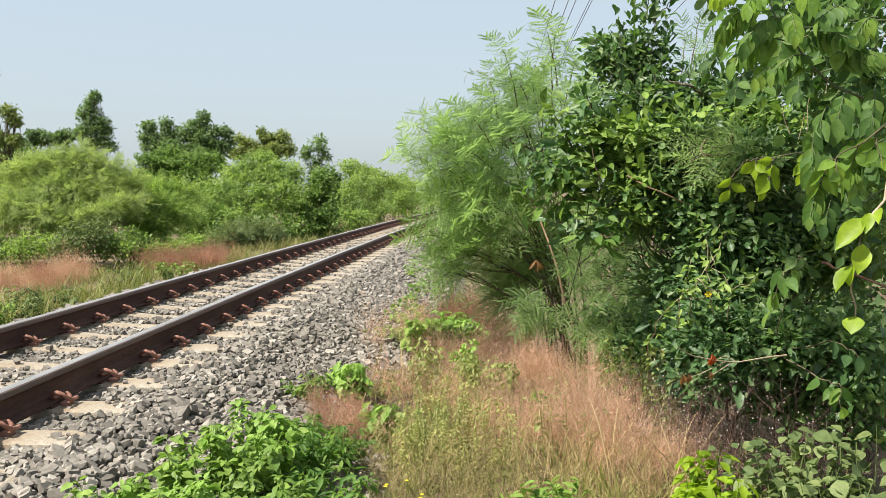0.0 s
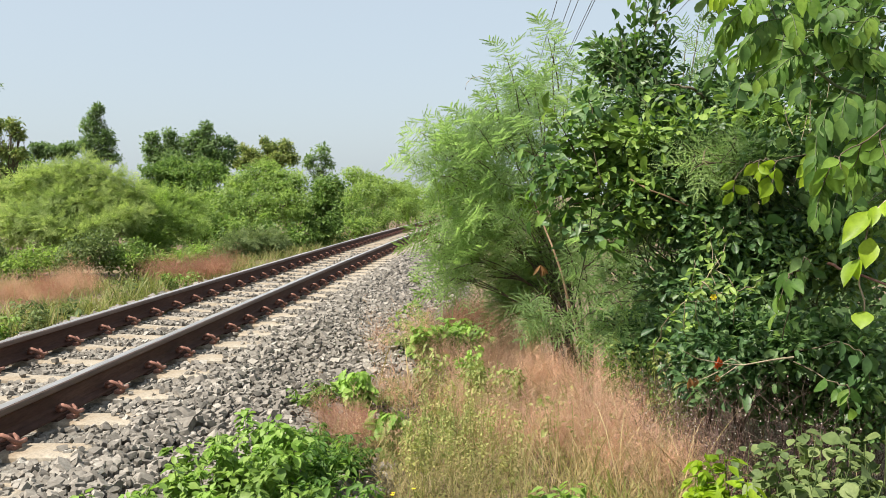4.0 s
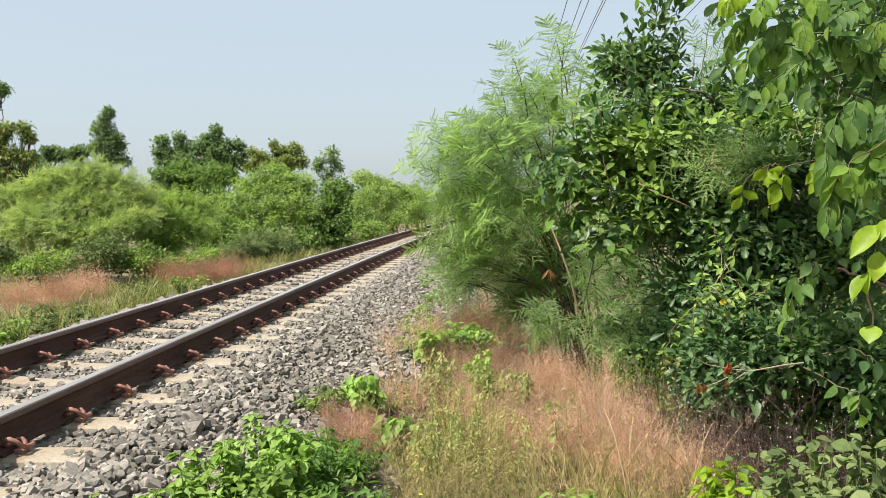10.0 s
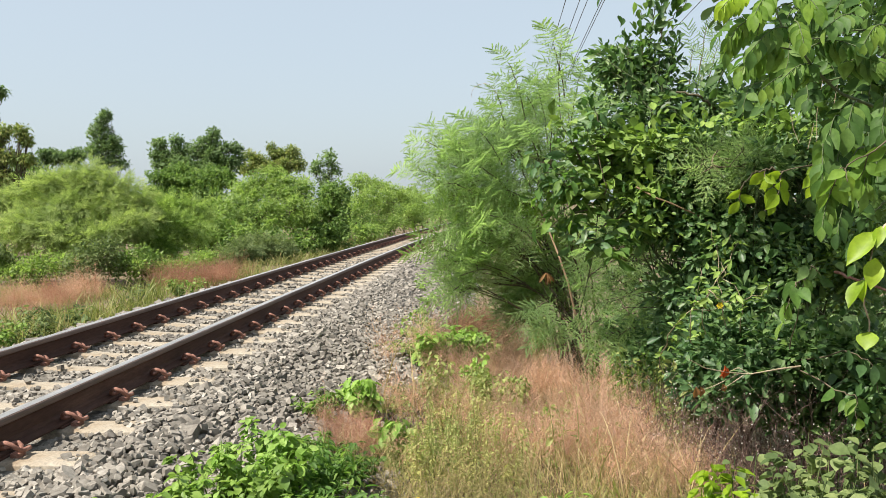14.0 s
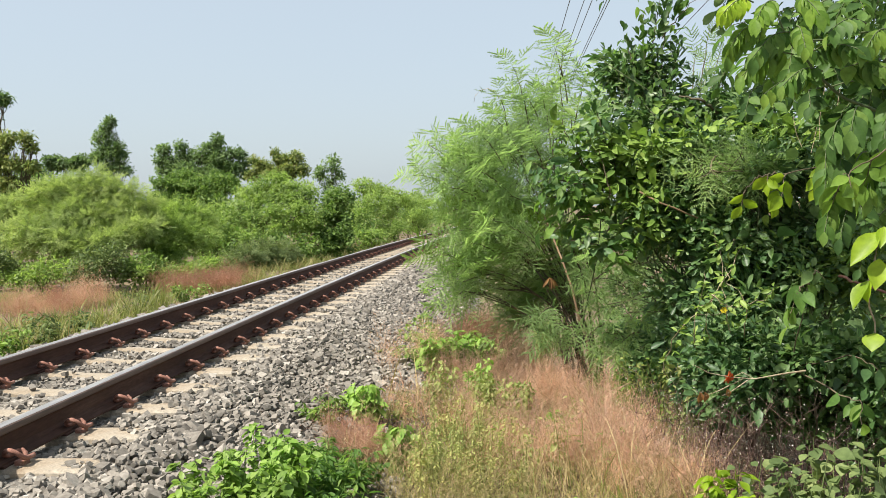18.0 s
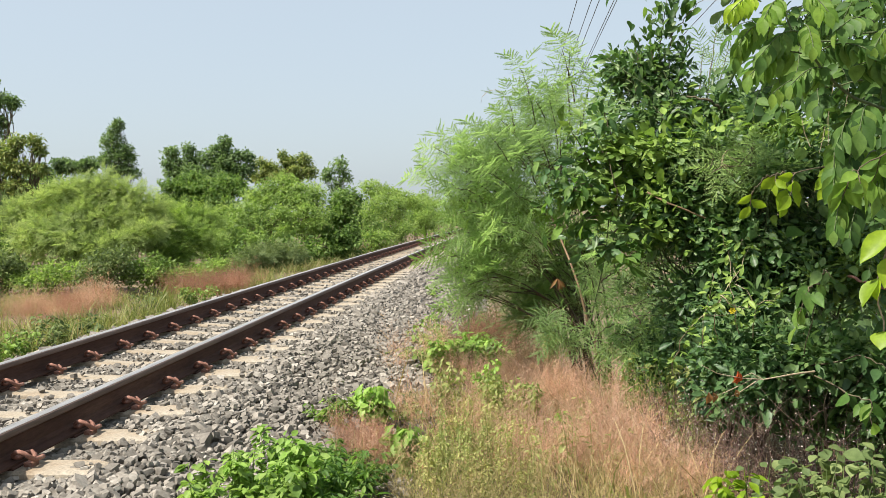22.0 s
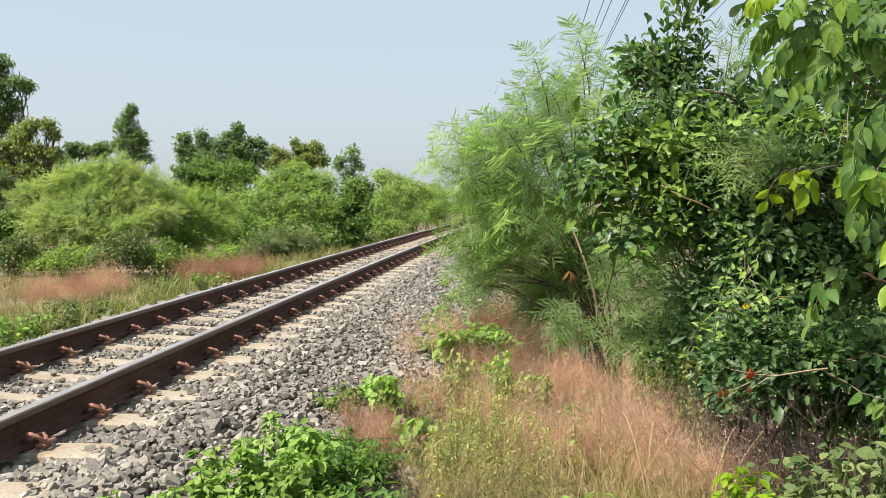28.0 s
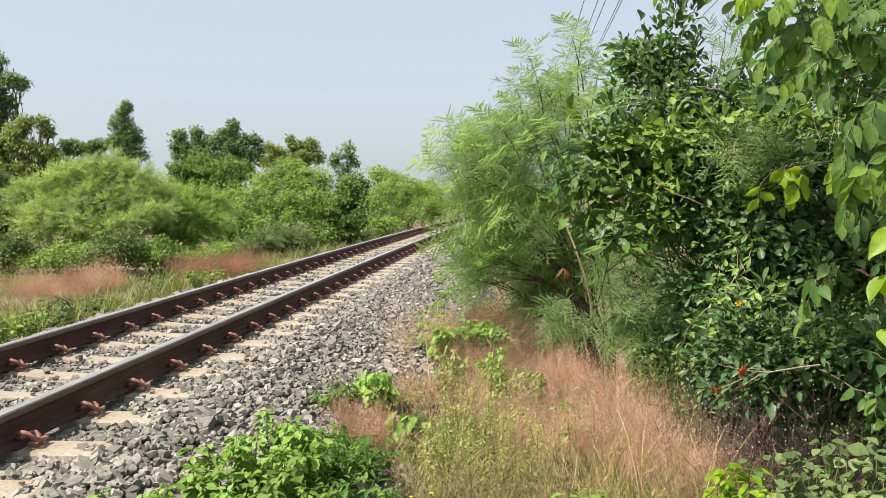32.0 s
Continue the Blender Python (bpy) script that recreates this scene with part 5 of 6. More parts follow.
    B = rear + [([(3.87, -0.38, 1.85), (3.47, -0.41, 1.82), (3.27, -0.42, 1.78), (3.07, -0.44, 1.73)], 44, 0.046, LIVE), ([(3.86, -0.4, 1.48), (3.71, -0.42, 1.42), (3.6, -0.44, 1.38), (3.52, -0.45, 1.34)], 16, 0.046, VINE),
         ([(3.97, -0.07, 2.01), (3.2, -0.11, 1.98), (2.92, -0.14, 2.0), (2.74, -0.16, 1.99)], 12, 0.04, VINE), ([(3.67, -0.81, 1.5), (3.37, -0.83, 1.46), (3.24, -0.85, 1.44), (3.1, -0.86, 1.45)], 20, 0.044, VINE),
         ([(3.9, -0.32, 1.11), (3.73, -0.33, 1.07), (3.65, -0.34, 1.01), (3.6, -0.34, 0.92)], 20, 0.046, VINE)]
    for i, (pts, n, ln, mat) in enumerate(B):
        build_leafy_branch(near, base, pts, int(n * 1.8), ln * 1.12, 0.56, mat, 70 + i, 0.9, FINE, 0.004, twigs=n // 4, wood=GREEN_STEM)
    # brightest clusters: sun through the leaves painted in by BRIGHT and SUNLIT
    for i, pts in enumerate(([(3.56, -1.04, 1.17), (3.28, -1.15, 1.18), (3.09, -1.27, 1.17), (3.02, -1.27, 1.16), (3, -1.27, 1.13)], [(3.02, -1.27, 1.16), (2.96, -1.28, 1.16), (2.92, -1.28, 1.12)], [(3.47, -1.23, 1.34), (3.26, -1.35, 1.21), (3.17, -1.36, 1.16), (3.12, -1.37, 1.14)])):
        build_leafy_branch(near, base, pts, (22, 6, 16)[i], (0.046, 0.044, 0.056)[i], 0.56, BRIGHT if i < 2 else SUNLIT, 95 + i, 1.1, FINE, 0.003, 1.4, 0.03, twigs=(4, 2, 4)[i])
    # the nearest bough, with pinnate leaves that hang from it
    c = np.array([(3.55, -1, 1.3), (3.33, -1.15, 1.34), (3.23, -1.18, 1.37), (3.13, -1.2, 1.46), (3.06, -1.2, 1.55), (3.03, -1.2, 1.65)])
    u = np.linspace(0, 1, 16)
    c = np.stack([np.interp(u, np.linspace(0, 1, 6), c[:, q]) for q in range(3)], 1) + rng.normal(0, 0.003, (16, 3))
    part("branch", tube(c - base, np.linspace(0.0055, 0.0025, 16), 7), GREEN_STEM, near, "dark green leafy bough")
    # upper leaves get lighter materials: sun on them put in by colour
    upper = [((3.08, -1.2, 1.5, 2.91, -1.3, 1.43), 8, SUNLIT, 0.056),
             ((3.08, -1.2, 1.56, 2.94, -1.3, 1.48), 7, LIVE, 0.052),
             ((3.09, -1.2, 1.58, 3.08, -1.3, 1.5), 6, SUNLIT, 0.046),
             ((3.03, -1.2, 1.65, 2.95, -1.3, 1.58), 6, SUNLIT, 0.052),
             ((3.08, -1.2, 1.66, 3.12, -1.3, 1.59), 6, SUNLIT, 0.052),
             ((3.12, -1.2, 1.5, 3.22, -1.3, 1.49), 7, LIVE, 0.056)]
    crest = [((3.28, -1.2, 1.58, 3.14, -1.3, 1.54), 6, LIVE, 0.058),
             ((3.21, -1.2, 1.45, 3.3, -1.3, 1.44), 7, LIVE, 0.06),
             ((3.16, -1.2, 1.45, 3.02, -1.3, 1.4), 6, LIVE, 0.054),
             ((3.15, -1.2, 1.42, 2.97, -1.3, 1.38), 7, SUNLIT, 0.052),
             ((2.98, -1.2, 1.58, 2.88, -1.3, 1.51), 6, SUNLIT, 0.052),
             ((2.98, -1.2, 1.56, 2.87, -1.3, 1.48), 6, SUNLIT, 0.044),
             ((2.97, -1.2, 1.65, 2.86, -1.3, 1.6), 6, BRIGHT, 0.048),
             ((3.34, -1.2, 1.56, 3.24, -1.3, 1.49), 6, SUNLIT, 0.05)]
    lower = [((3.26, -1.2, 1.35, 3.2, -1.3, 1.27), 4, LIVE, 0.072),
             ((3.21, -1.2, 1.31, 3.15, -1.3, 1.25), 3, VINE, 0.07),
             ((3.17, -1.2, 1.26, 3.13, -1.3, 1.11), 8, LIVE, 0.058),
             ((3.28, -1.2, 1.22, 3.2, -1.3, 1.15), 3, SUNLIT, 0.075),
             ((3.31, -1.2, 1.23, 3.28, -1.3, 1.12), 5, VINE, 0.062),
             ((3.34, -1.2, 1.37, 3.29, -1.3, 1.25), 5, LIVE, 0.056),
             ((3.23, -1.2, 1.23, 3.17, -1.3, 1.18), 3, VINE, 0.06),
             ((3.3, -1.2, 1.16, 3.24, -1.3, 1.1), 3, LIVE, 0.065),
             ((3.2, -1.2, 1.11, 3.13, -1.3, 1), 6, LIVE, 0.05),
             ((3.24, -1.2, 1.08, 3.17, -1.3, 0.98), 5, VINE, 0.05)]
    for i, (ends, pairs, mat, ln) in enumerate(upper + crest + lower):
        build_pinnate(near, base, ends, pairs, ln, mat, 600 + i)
    # dark spray under the topmost bough, thin pale stems inside the crown
    build_leafy_branch(near, base, [(3.2, -0.11, 1.98), (3.16, -0.11, 1.88), (3.13, -0.11, 1.8)], 14, 0.07, 0.5, GLOSSY, 640, 0.4, OBOVATE, 0.003, 1.0, 0.02)
    for pts in (((3.36, -0.6, 1.26), (3.36, -0.6, 1.37), (3.38, -0.6, 1.49)), ((3.3, -0.6, 1.27), (3.28, -0.6, 1.32), (3.27, -0.6, 1.38)), ((3.33, -0.6, 1.25), (3.34, -0.6, 1.29), (3.35, -0.6, 1.34)), ((3.41, -0.6, 1.34), (3.42, -0.6, 1.41), (3.43, -0.6, 1.47))):
        q = np.array(pts)
        part("tendril", tube(q - base, [0.0012, 0.001, 0.0008], 5), TWIG, near, "thin pale stem")
    # unseen crown added above, set towards the sun to shade the shrub
    c = np.array((3.98, 0.77, 0.7)) + np.array(SUN_FROM) * 2.2
    up = [(*(c + o), 0.34, 0.22) for o in (np.array([0.0, 0.0, 0.0]), np.array([0.42, 0.1, 0.1]), np.array([0.2, -0.3, 0.15]), np.array([0.75, -0.1, 0.0]), np.array([-0.1, -0.36, 0.0]), np.array([0.5, -0.45, 0.1]), np.array([-0.15, -0.62, 0.45]), np.array([0.15, -0.65, 0.3]))]
    p, d, nn, size = crown_leaves(rng, up, 6600, 0.09, 0.05, 0.54, LEAF, 0.5, 0.4, 22, 0.3)
    br = part("branch", merge([tube(bend(tk[7], l[:3], rng, 0.06, 8) - base, np.linspace(0.012, 0.004, 8), 6) for l in up]), BARK, near)
    part("crown", stamp(LEAF, axes(d, nn), p - base, size), VINE, near, "", None, "stuff")
    back = [(3.67, 0, 1.79, 0.23, 0.16), (3.5, -0.02, 1.59, 0.14, 0.12), (3.78, -0, 1.49, 0.19, 0.19), (3.78, -0.12, 1.2, 0.14, 0.16)]
    p, d, nn, size = crown_leaves(rng, back, 1200, 0.08, 0.045, 0.54, LEAF, 0.5, 0.5, 18, 0.3)
    part("branch", merge([tube(bend(tk[8], l[:3], rng, 0.06, 8) - base, np.linspace(0.010, 0.003, 8), 6) for l in back]), BARK, near)
    part("inner_leaves", stamp(LEAF, axes(d, nn), p - base, size), LIVE, near, "", None, "stuff")
    part("branch", tube(bend(tk[5], (3.22, -1.6, 1.22), rng, 0.05, 8) - base, np.linspace(0.009, 0.004, 8), 6), BARK, near)
    # broad-leaved sapling before the feathery bush
    sb = np.array((3.07, 2.35, -0.42))
    sap = thing("sapling", sb, "sapling with broad folded green leaves", "sapling")
    st = bend(sb - [0, 0, 0.05], (2.8, 1.12, 1.16), rng, 0.1, 10)
    part("trunk", tube(st - sb, np.linspace(0.005, 0.0035, 10), 6), GREEN_STEM, sap)
    older = [[(2.8, 1.12, 1.16), (2.7, 1.02, 1.31), (2.61, 1.03, 1.46), (2.58, 1.03, 1.55)], [(2.8, 1.12, 1.16), (2.63, 1.02, 1.22), (2.51, 0.91, 1.28), (2.42, 0.91, 1.31)], [(2.8, 1.12, 1.03), (2.71, 0.91, 1.04), (2.62, 0.9, 1.01), (2.52, 0.9, 0.95)],
                             [(2.8, 1.12, 1.16), (2.85, 1.03, 1.33), (2.91, 1.04, 1.45)], [(2.81, 1.11, 0.94), (2.89, 0.92, 1), (2.98, 0.93, 1.09)], [(2.8, 1.12, 1.09), (2.67, 0.91, 1.14), (2.59, 0.86, 1.17), (2.55, 0.86, 1.13)], [(2.8, 1.12, 1), (2.81, 0.87, 1.15), (2.78, 0.88, 1.28), (2.76, 0.93, 1.37)], [(2.81, 1.11, 0.85), (2.71, 0.9, 0.89), (2.6, 0.85, 0.91)]]
    for i, pts in enumerate(older + [[(2.82, 1.11, 0.88), (2.84, 0.81, 0.83), (2.93, 0.82, 0.86)],
                             [(2.84, 1.1, 1.15), (2.76, 1, 1.36), (2.71, 1, 1.49)], [(2.84, 1.1, 1.18), (2.8, 1, 1.42), (2.77, 1, 1.58)], [(2.81, 1.1, 1.15), (2.68, 1, 1.32), (2.62, 1, 1.44)], [(2.86, 1.1, 1.18), (2.86, 1, 1.36), (2.83, 1, 1.46)], [(2.83, 1.1, 1.12), (2.63, 0.9, 1.21), (2.5, 0.9, 1.23)], [(2.82, 1.1, 1.09), (2.66, 0.9, 1.12), (2.45, 0.9, 1.14)]]):
        build_leafy_branch(sap, sb, pts, 38, 0.085, 0.42, (HERB, MIDLEAF, LIVE)[i % 3], 170 + i, 0.4, FINE, 0.005, 0.8, 0.04)
    sprig_foot = np.array((3.94, 1.5, -0.42))
    sprigs = thing("broad_leaved_plant", sprig_foot, "climbing plant with broad glossy oval leaves in stacks", "climber")
    for i, (pts, n, ln, mat) in enumerate((([sprig_foot, (3.58, 0.42, 0.31), (3.53, 0.13, 0.56), (3.55, 0.09, 0.74)], 0, 0.1, LIVE), ([(3.55, 0.09, 0.74), (3.49, 0.04, 0.71), (3.44, 0.03, 0.57)], 9, 0.10, LIVE), ([(3.55, 0.09, 0.74), (3.57, 0.05, 0.79), (3.6, 0.05, 0.76)], 3, 0.08, GLOSSY),
                                           ([(3.58, 0.42, 0.31), (3.68, 0.03, 0.26), (3.71, -0.07, 0.26), (3.7, -0.08, 0.16)], 9, 0.085, LIVE), ([(3.58, 0.42, 0.31), (3.75, 0.14, 0.41), (3.81, 0.04, 0.38), (3.85, 0.04, 0.23)], 10, 0.08, GLOSSY))):
        build_leafy_branch(sprigs, sprig_foot, pts, n, ln, 0.5, mat, 360 + i, 0.7, FINE, 0.004, 0.5, 0.012)
    lime = thing("hanging_creeper", (3.22, -1.6, 1.22), "creeper with bright lime green leaves hanging down", "creeper")
    lb = np.array(lime.location)
    pts = np.array([(3.22, -1.6, 1.22), (3.07, -1.9, 1.05), (2.95, -2.09, 1.01), (2.94, -2.09, 0.96), (2.93, -2.09, 0.93), (2.93, -2.09, 0.88), (2.94, -2.09, 0.85), (2.94, -2.09, 0.83)])
    stem = part("branch", tube(pts - lb, np.linspace(0.003, 0.0014, 8), 5), TWIG, lime, "thin pale stem", (0, 0, 0))
    me = mesh_np("leaf", *FINE)
    me.materials.append(BRIGHT)
    for a, b, w in (((2.95, -2.09, 1.02), (2.88, -2.12, 0.96), 0.46), ((2.95, -2.09, 0.97), (2.93, -2.12, 0.91), 0.6), ((2.93, -2.09, 0.93), (2.88, -2.12, 0.88), 0.5), ((2.93, -2.09, 0.93), (2.91, -2.12, 0.89), 0.62), ((2.94, -2.09, 0.83), (2.92, -2.12, 0.8), 0.98), ((2.96, -2.09, 1.03), (2.94, -2.12, 0.99), 0.5), ((2.98, -2.09, 1.04), (2.96, -2.12, 1.01), 0.5)):
        a, b = np.array(a), np.array(b)
        ln = float(np.linalg.norm(b - a)) * 0.9
        m = axes(unit(b - a)[None], np.array([[-0.45, -0.75, 0.45]]) + rng.normal(0, 0.25, (1, 3)))[0]
        lf = new("leaf", me)
        lf.parent = stem
        lf.matrix_basis = Matrix.Translation(a - lb) @ Matrix(m.tolist()).to_4x4() @ Matrix.Diagonal((ln, ln * w, ln, 1))
    MOVING.append((stem, 1.3, 2.3, 0.4))



def build_small_right():
    rng = np.random.default_rng(300)
    # bare brown limbs showing in the shrub
    for pts, r in ((((2.97, 0.9, 1.15), (3.04, 0.8, 1.1), (3.21, 0.78, 1.02), (3.42, 0.98, 0.94), (3.62, 1.1, 0.86)), 0.0055), (((3.83, 0.51, 0.73), (3.85, 0.36, 0.71), (4, -0.03, 0.63)), 0.0078), (((3.46, 1.29, 1.58), (3.36, 1.18, 1.64), (3.23, 1.18, 1.67)), 0.009)):
        c = np.array(pts)
        u = np.linspace(0, 1, 12)
        t = np.linspace(0, 1, len(c))
        c = np.stack([np.interp(u, t, c[:, q]) for q in range(3)], 1) + rng.normal(0, 0.003, (12, 3))
        ob = new("dead_branch", mesh_np("dead_branch", *tube(c, np.linspace(r, r * 0.6, 12), 7)))
        ob.data.materials.append(BARE if r < 0.007 else RUST if r < 0.008 else BARK)
        tagged(ob, "bare reddish brown branch caught in the shrub", "branch", "bare branches")
    # twig with withered orange leaves
    o = np.array((3.58, 0.23, 0.33))
    twig = thing("withered_twig", o, "pale dry twig with curled orange dead leaves", "twig")
    main = np.array([(3.58, 0.23, 0.33), (3.47, 0.17, 0.33), (3.34, 0.16, 0.31), (3.24, 0.15, 0.32)]) - o
    part("stem", tube(main, [0.005, 0.004, 0.003, 0.002], 6), TWIG, twig)
    for pts in (((3.34, 0.16, 0.31), (3.29, 0.16, 0.34), (3.24, 0.15, 0.32)), ((3.32, 0.16, 0.31), (3.24, 0.15, 0.26), (3.2, 0.15, 0.24)), ((3.24, 0.15, 0.32), (3.13, 0.1, 0.35), (3.06, 0.1, 0.39)), ((3.29, 0.16, 0.31), (3.18, 0.15, 0.26), (3.12, 0.14, 0.24))):
        part("side_twig", tube(np.array(pts) - o, [0.0025, 0.002, 0.0012], 5), TWIG, twig)
    for pts, ln, mat in ((((3.23, 0.16, 0.35), (3.22, 0.15, 0.28)), 0.055, ORANGE), (((3.24, 0.15, 0.34), (3.22, 0.14, 0.29)), 0.05, ORANGE), (((3.21, 0.15, 0.33), (3.24, 0.15, 0.28)), 0.045, ORANGE),
                         (((3.1, 0.14, 0.26), (3.1, 0.14, 0.19)), 0.055, BROWN_LEAF), (((3.12, 0.14, 0.26), (3.13, 0.14, 0.2)), 0.05, BROWN_LEAF), (((3.22, 0.15, 0.27), (3.23, 0.15, 0.23)), 0.04, BROWN_LEAF)):
        a, b = np.array(pts[0]), np.array(pts[1])
        lf = part("leaf", FINE, mat, twig)
        m = axes(unit(b - a)[None], np.array([[0.4, -1.0, 0.2]]) + rng.normal(0, 0.3, (1, 3)))[0]
        lf.matrix_basis = Matrix.Translation(a - o) @ Matrix(m.tolist()).to_4x4() @ Matrix.Diagonal((ln, ln * 0.6, ln * 2.2, 1))
    # leaning stem of the feathery bush
    c = np.array([(2.85, 2.01, -0.43), (2.81, 2.13, 0.17), (2.72, 2.11, 0.47), (2.65, 2.2, 0.73), (2.58, 2.5, 0.95), (2.52, 3.01, 1.2)])
    u, t = np.linspace(0, 1, 14), np.linspace(0, 1, 6)
    c = np.stack([np.interp(u, t, c[:, q]) for q in range(3)], 1) + rng.normal(0, 0.006, (14, 3))
    part("stem", tube(c - np.array(FEATHERY.location), np.linspace(0.011, 0.005, 14), 7), BARE, FEATHERY, "reddish brown leaning stem")
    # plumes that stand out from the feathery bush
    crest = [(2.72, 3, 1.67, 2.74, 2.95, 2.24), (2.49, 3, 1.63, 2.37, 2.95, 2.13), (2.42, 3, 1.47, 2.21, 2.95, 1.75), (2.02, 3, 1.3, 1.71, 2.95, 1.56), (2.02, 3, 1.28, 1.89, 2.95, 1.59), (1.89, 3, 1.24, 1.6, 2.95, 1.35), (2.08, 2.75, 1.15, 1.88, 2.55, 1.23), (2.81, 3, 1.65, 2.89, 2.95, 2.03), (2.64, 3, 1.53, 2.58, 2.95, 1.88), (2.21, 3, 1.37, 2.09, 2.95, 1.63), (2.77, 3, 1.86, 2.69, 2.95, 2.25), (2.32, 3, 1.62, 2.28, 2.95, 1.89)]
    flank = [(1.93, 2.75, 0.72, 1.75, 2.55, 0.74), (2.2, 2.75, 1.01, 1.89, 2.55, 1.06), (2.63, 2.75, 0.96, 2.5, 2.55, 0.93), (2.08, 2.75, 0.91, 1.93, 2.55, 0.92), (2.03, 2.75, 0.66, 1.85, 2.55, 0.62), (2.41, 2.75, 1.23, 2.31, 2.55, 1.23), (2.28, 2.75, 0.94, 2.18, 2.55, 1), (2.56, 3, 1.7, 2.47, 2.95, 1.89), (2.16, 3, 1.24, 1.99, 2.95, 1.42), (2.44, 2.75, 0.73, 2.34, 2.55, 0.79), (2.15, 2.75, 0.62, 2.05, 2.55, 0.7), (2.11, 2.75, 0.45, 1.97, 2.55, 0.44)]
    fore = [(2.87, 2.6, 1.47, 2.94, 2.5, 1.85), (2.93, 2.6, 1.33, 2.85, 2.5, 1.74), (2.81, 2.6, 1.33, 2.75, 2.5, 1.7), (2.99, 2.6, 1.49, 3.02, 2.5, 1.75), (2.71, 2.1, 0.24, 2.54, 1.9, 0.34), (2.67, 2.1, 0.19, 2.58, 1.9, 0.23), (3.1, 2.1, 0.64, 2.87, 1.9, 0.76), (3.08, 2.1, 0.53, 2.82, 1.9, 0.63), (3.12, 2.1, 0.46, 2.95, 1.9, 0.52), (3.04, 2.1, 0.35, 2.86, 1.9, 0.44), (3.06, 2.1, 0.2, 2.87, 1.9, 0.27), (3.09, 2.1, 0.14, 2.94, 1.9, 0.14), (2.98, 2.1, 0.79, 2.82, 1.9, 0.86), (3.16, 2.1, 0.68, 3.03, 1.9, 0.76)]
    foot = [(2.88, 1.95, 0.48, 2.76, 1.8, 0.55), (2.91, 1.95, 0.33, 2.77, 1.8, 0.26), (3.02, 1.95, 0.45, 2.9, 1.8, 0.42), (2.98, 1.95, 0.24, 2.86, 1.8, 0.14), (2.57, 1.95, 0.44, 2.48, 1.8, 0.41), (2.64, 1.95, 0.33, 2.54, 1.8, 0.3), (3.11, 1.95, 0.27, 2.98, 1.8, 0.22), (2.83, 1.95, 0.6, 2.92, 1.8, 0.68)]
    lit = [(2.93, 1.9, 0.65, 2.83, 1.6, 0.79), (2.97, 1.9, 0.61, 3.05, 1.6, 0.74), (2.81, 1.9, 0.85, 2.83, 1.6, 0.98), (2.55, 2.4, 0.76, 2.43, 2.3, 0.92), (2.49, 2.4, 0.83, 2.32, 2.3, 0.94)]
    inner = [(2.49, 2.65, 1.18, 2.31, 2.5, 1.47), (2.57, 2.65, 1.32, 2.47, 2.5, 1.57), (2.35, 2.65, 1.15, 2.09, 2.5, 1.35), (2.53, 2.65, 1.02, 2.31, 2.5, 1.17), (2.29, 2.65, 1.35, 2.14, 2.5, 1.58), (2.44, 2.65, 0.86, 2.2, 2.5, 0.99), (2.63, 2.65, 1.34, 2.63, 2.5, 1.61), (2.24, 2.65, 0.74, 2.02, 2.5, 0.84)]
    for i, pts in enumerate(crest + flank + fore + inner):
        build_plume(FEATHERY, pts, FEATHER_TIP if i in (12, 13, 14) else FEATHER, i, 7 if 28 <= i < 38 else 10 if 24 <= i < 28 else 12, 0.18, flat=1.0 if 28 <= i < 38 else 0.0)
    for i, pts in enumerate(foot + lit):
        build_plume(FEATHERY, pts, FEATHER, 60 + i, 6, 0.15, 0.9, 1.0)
    c = np.array([(2.07, 2.82, 1.86), (2.08, 2.82, 1.91), (2.12, 2.83, 1.95), (2.18, 2.83, 1.96), (2.23, 2.83, 1.93), (2.26, 2.83, 1.88)])
    part("tendril", tube(c - np.array(FEATHERY.location), [0.0016] * 6, 4), TWIG, FEATHERY, "thin curling tendril")
    # bunch of brown pods in the feathery bush
    o = np.array((2.56, 2.08, 0.62))
    pods = thing("seed_pods", o, "bunch of dry brown seed pods hanging in the feathery bush", "pods")
    for i in range(9):
        d = unit(np.array([rng.normal(0, 0.5), rng.normal(0, 0.3), -1.0]))
        lf = part("pod", FINE, BROWN_LEAF, pods)
        m = axes(d[None], np.array([[rng.normal(0, 0.5), -1.0, 0.1]]))[0]
        lf.matrix_basis = Matrix(m.tolist()).to_4x4() @ Matrix.Diagonal((0.085, 0.02, 0.04, 1))
    # straggling creeper with pale stems, slender leaves and a yellow flower
    o = np.array((3.59, 2.03, -0.42))
    cr = thing("straggling_creeper", o, "straggling creeper with pale stems and small leaves", "creeper")
    me = mesh_np("leaf", *FINE)
    me.materials.append(HERB)
    foot = (3.59, 2.03, -0.42)
    for i, pts in enumerate(((foot, (3.32, 1.11, 0.19), (3.16, 0.41, 0.46), (3.13, 0.31, 0.62), (3.15, 0.32, 0.76)), (foot, (3.42, 0.82, 0.33), (3.25, 0.22, 0.6), (3.21, 0.23, 0.78), (3.2, 0.23, 0.96)), (foot, (3.5, 0.82, 0.33), (3.32, 0.22, 0.55), (3.25, 0.22, 0.7), (3.26, 0.23, 0.82)),
                             (foot, (3.12, 1.09, 0.17), (3.03, 0.4, 0.48), (3.14, 0.31, 0.58), (3.31, 0.22, 0.62)), ((3.13, 0.31, 0.62), (3.17, 0.22, 0.68), (3.26, 0.22, 0.62), (3.36, 0.23, 0.66), (3.46, 0.24, 0.7)), (foot, (3.35, 0.91, 0.23), (3.16, 0.31, 0.54), (3.22, 0.22, 0.73), (3.3, 0.24, 0.88)))):
        c = np.array(pts)
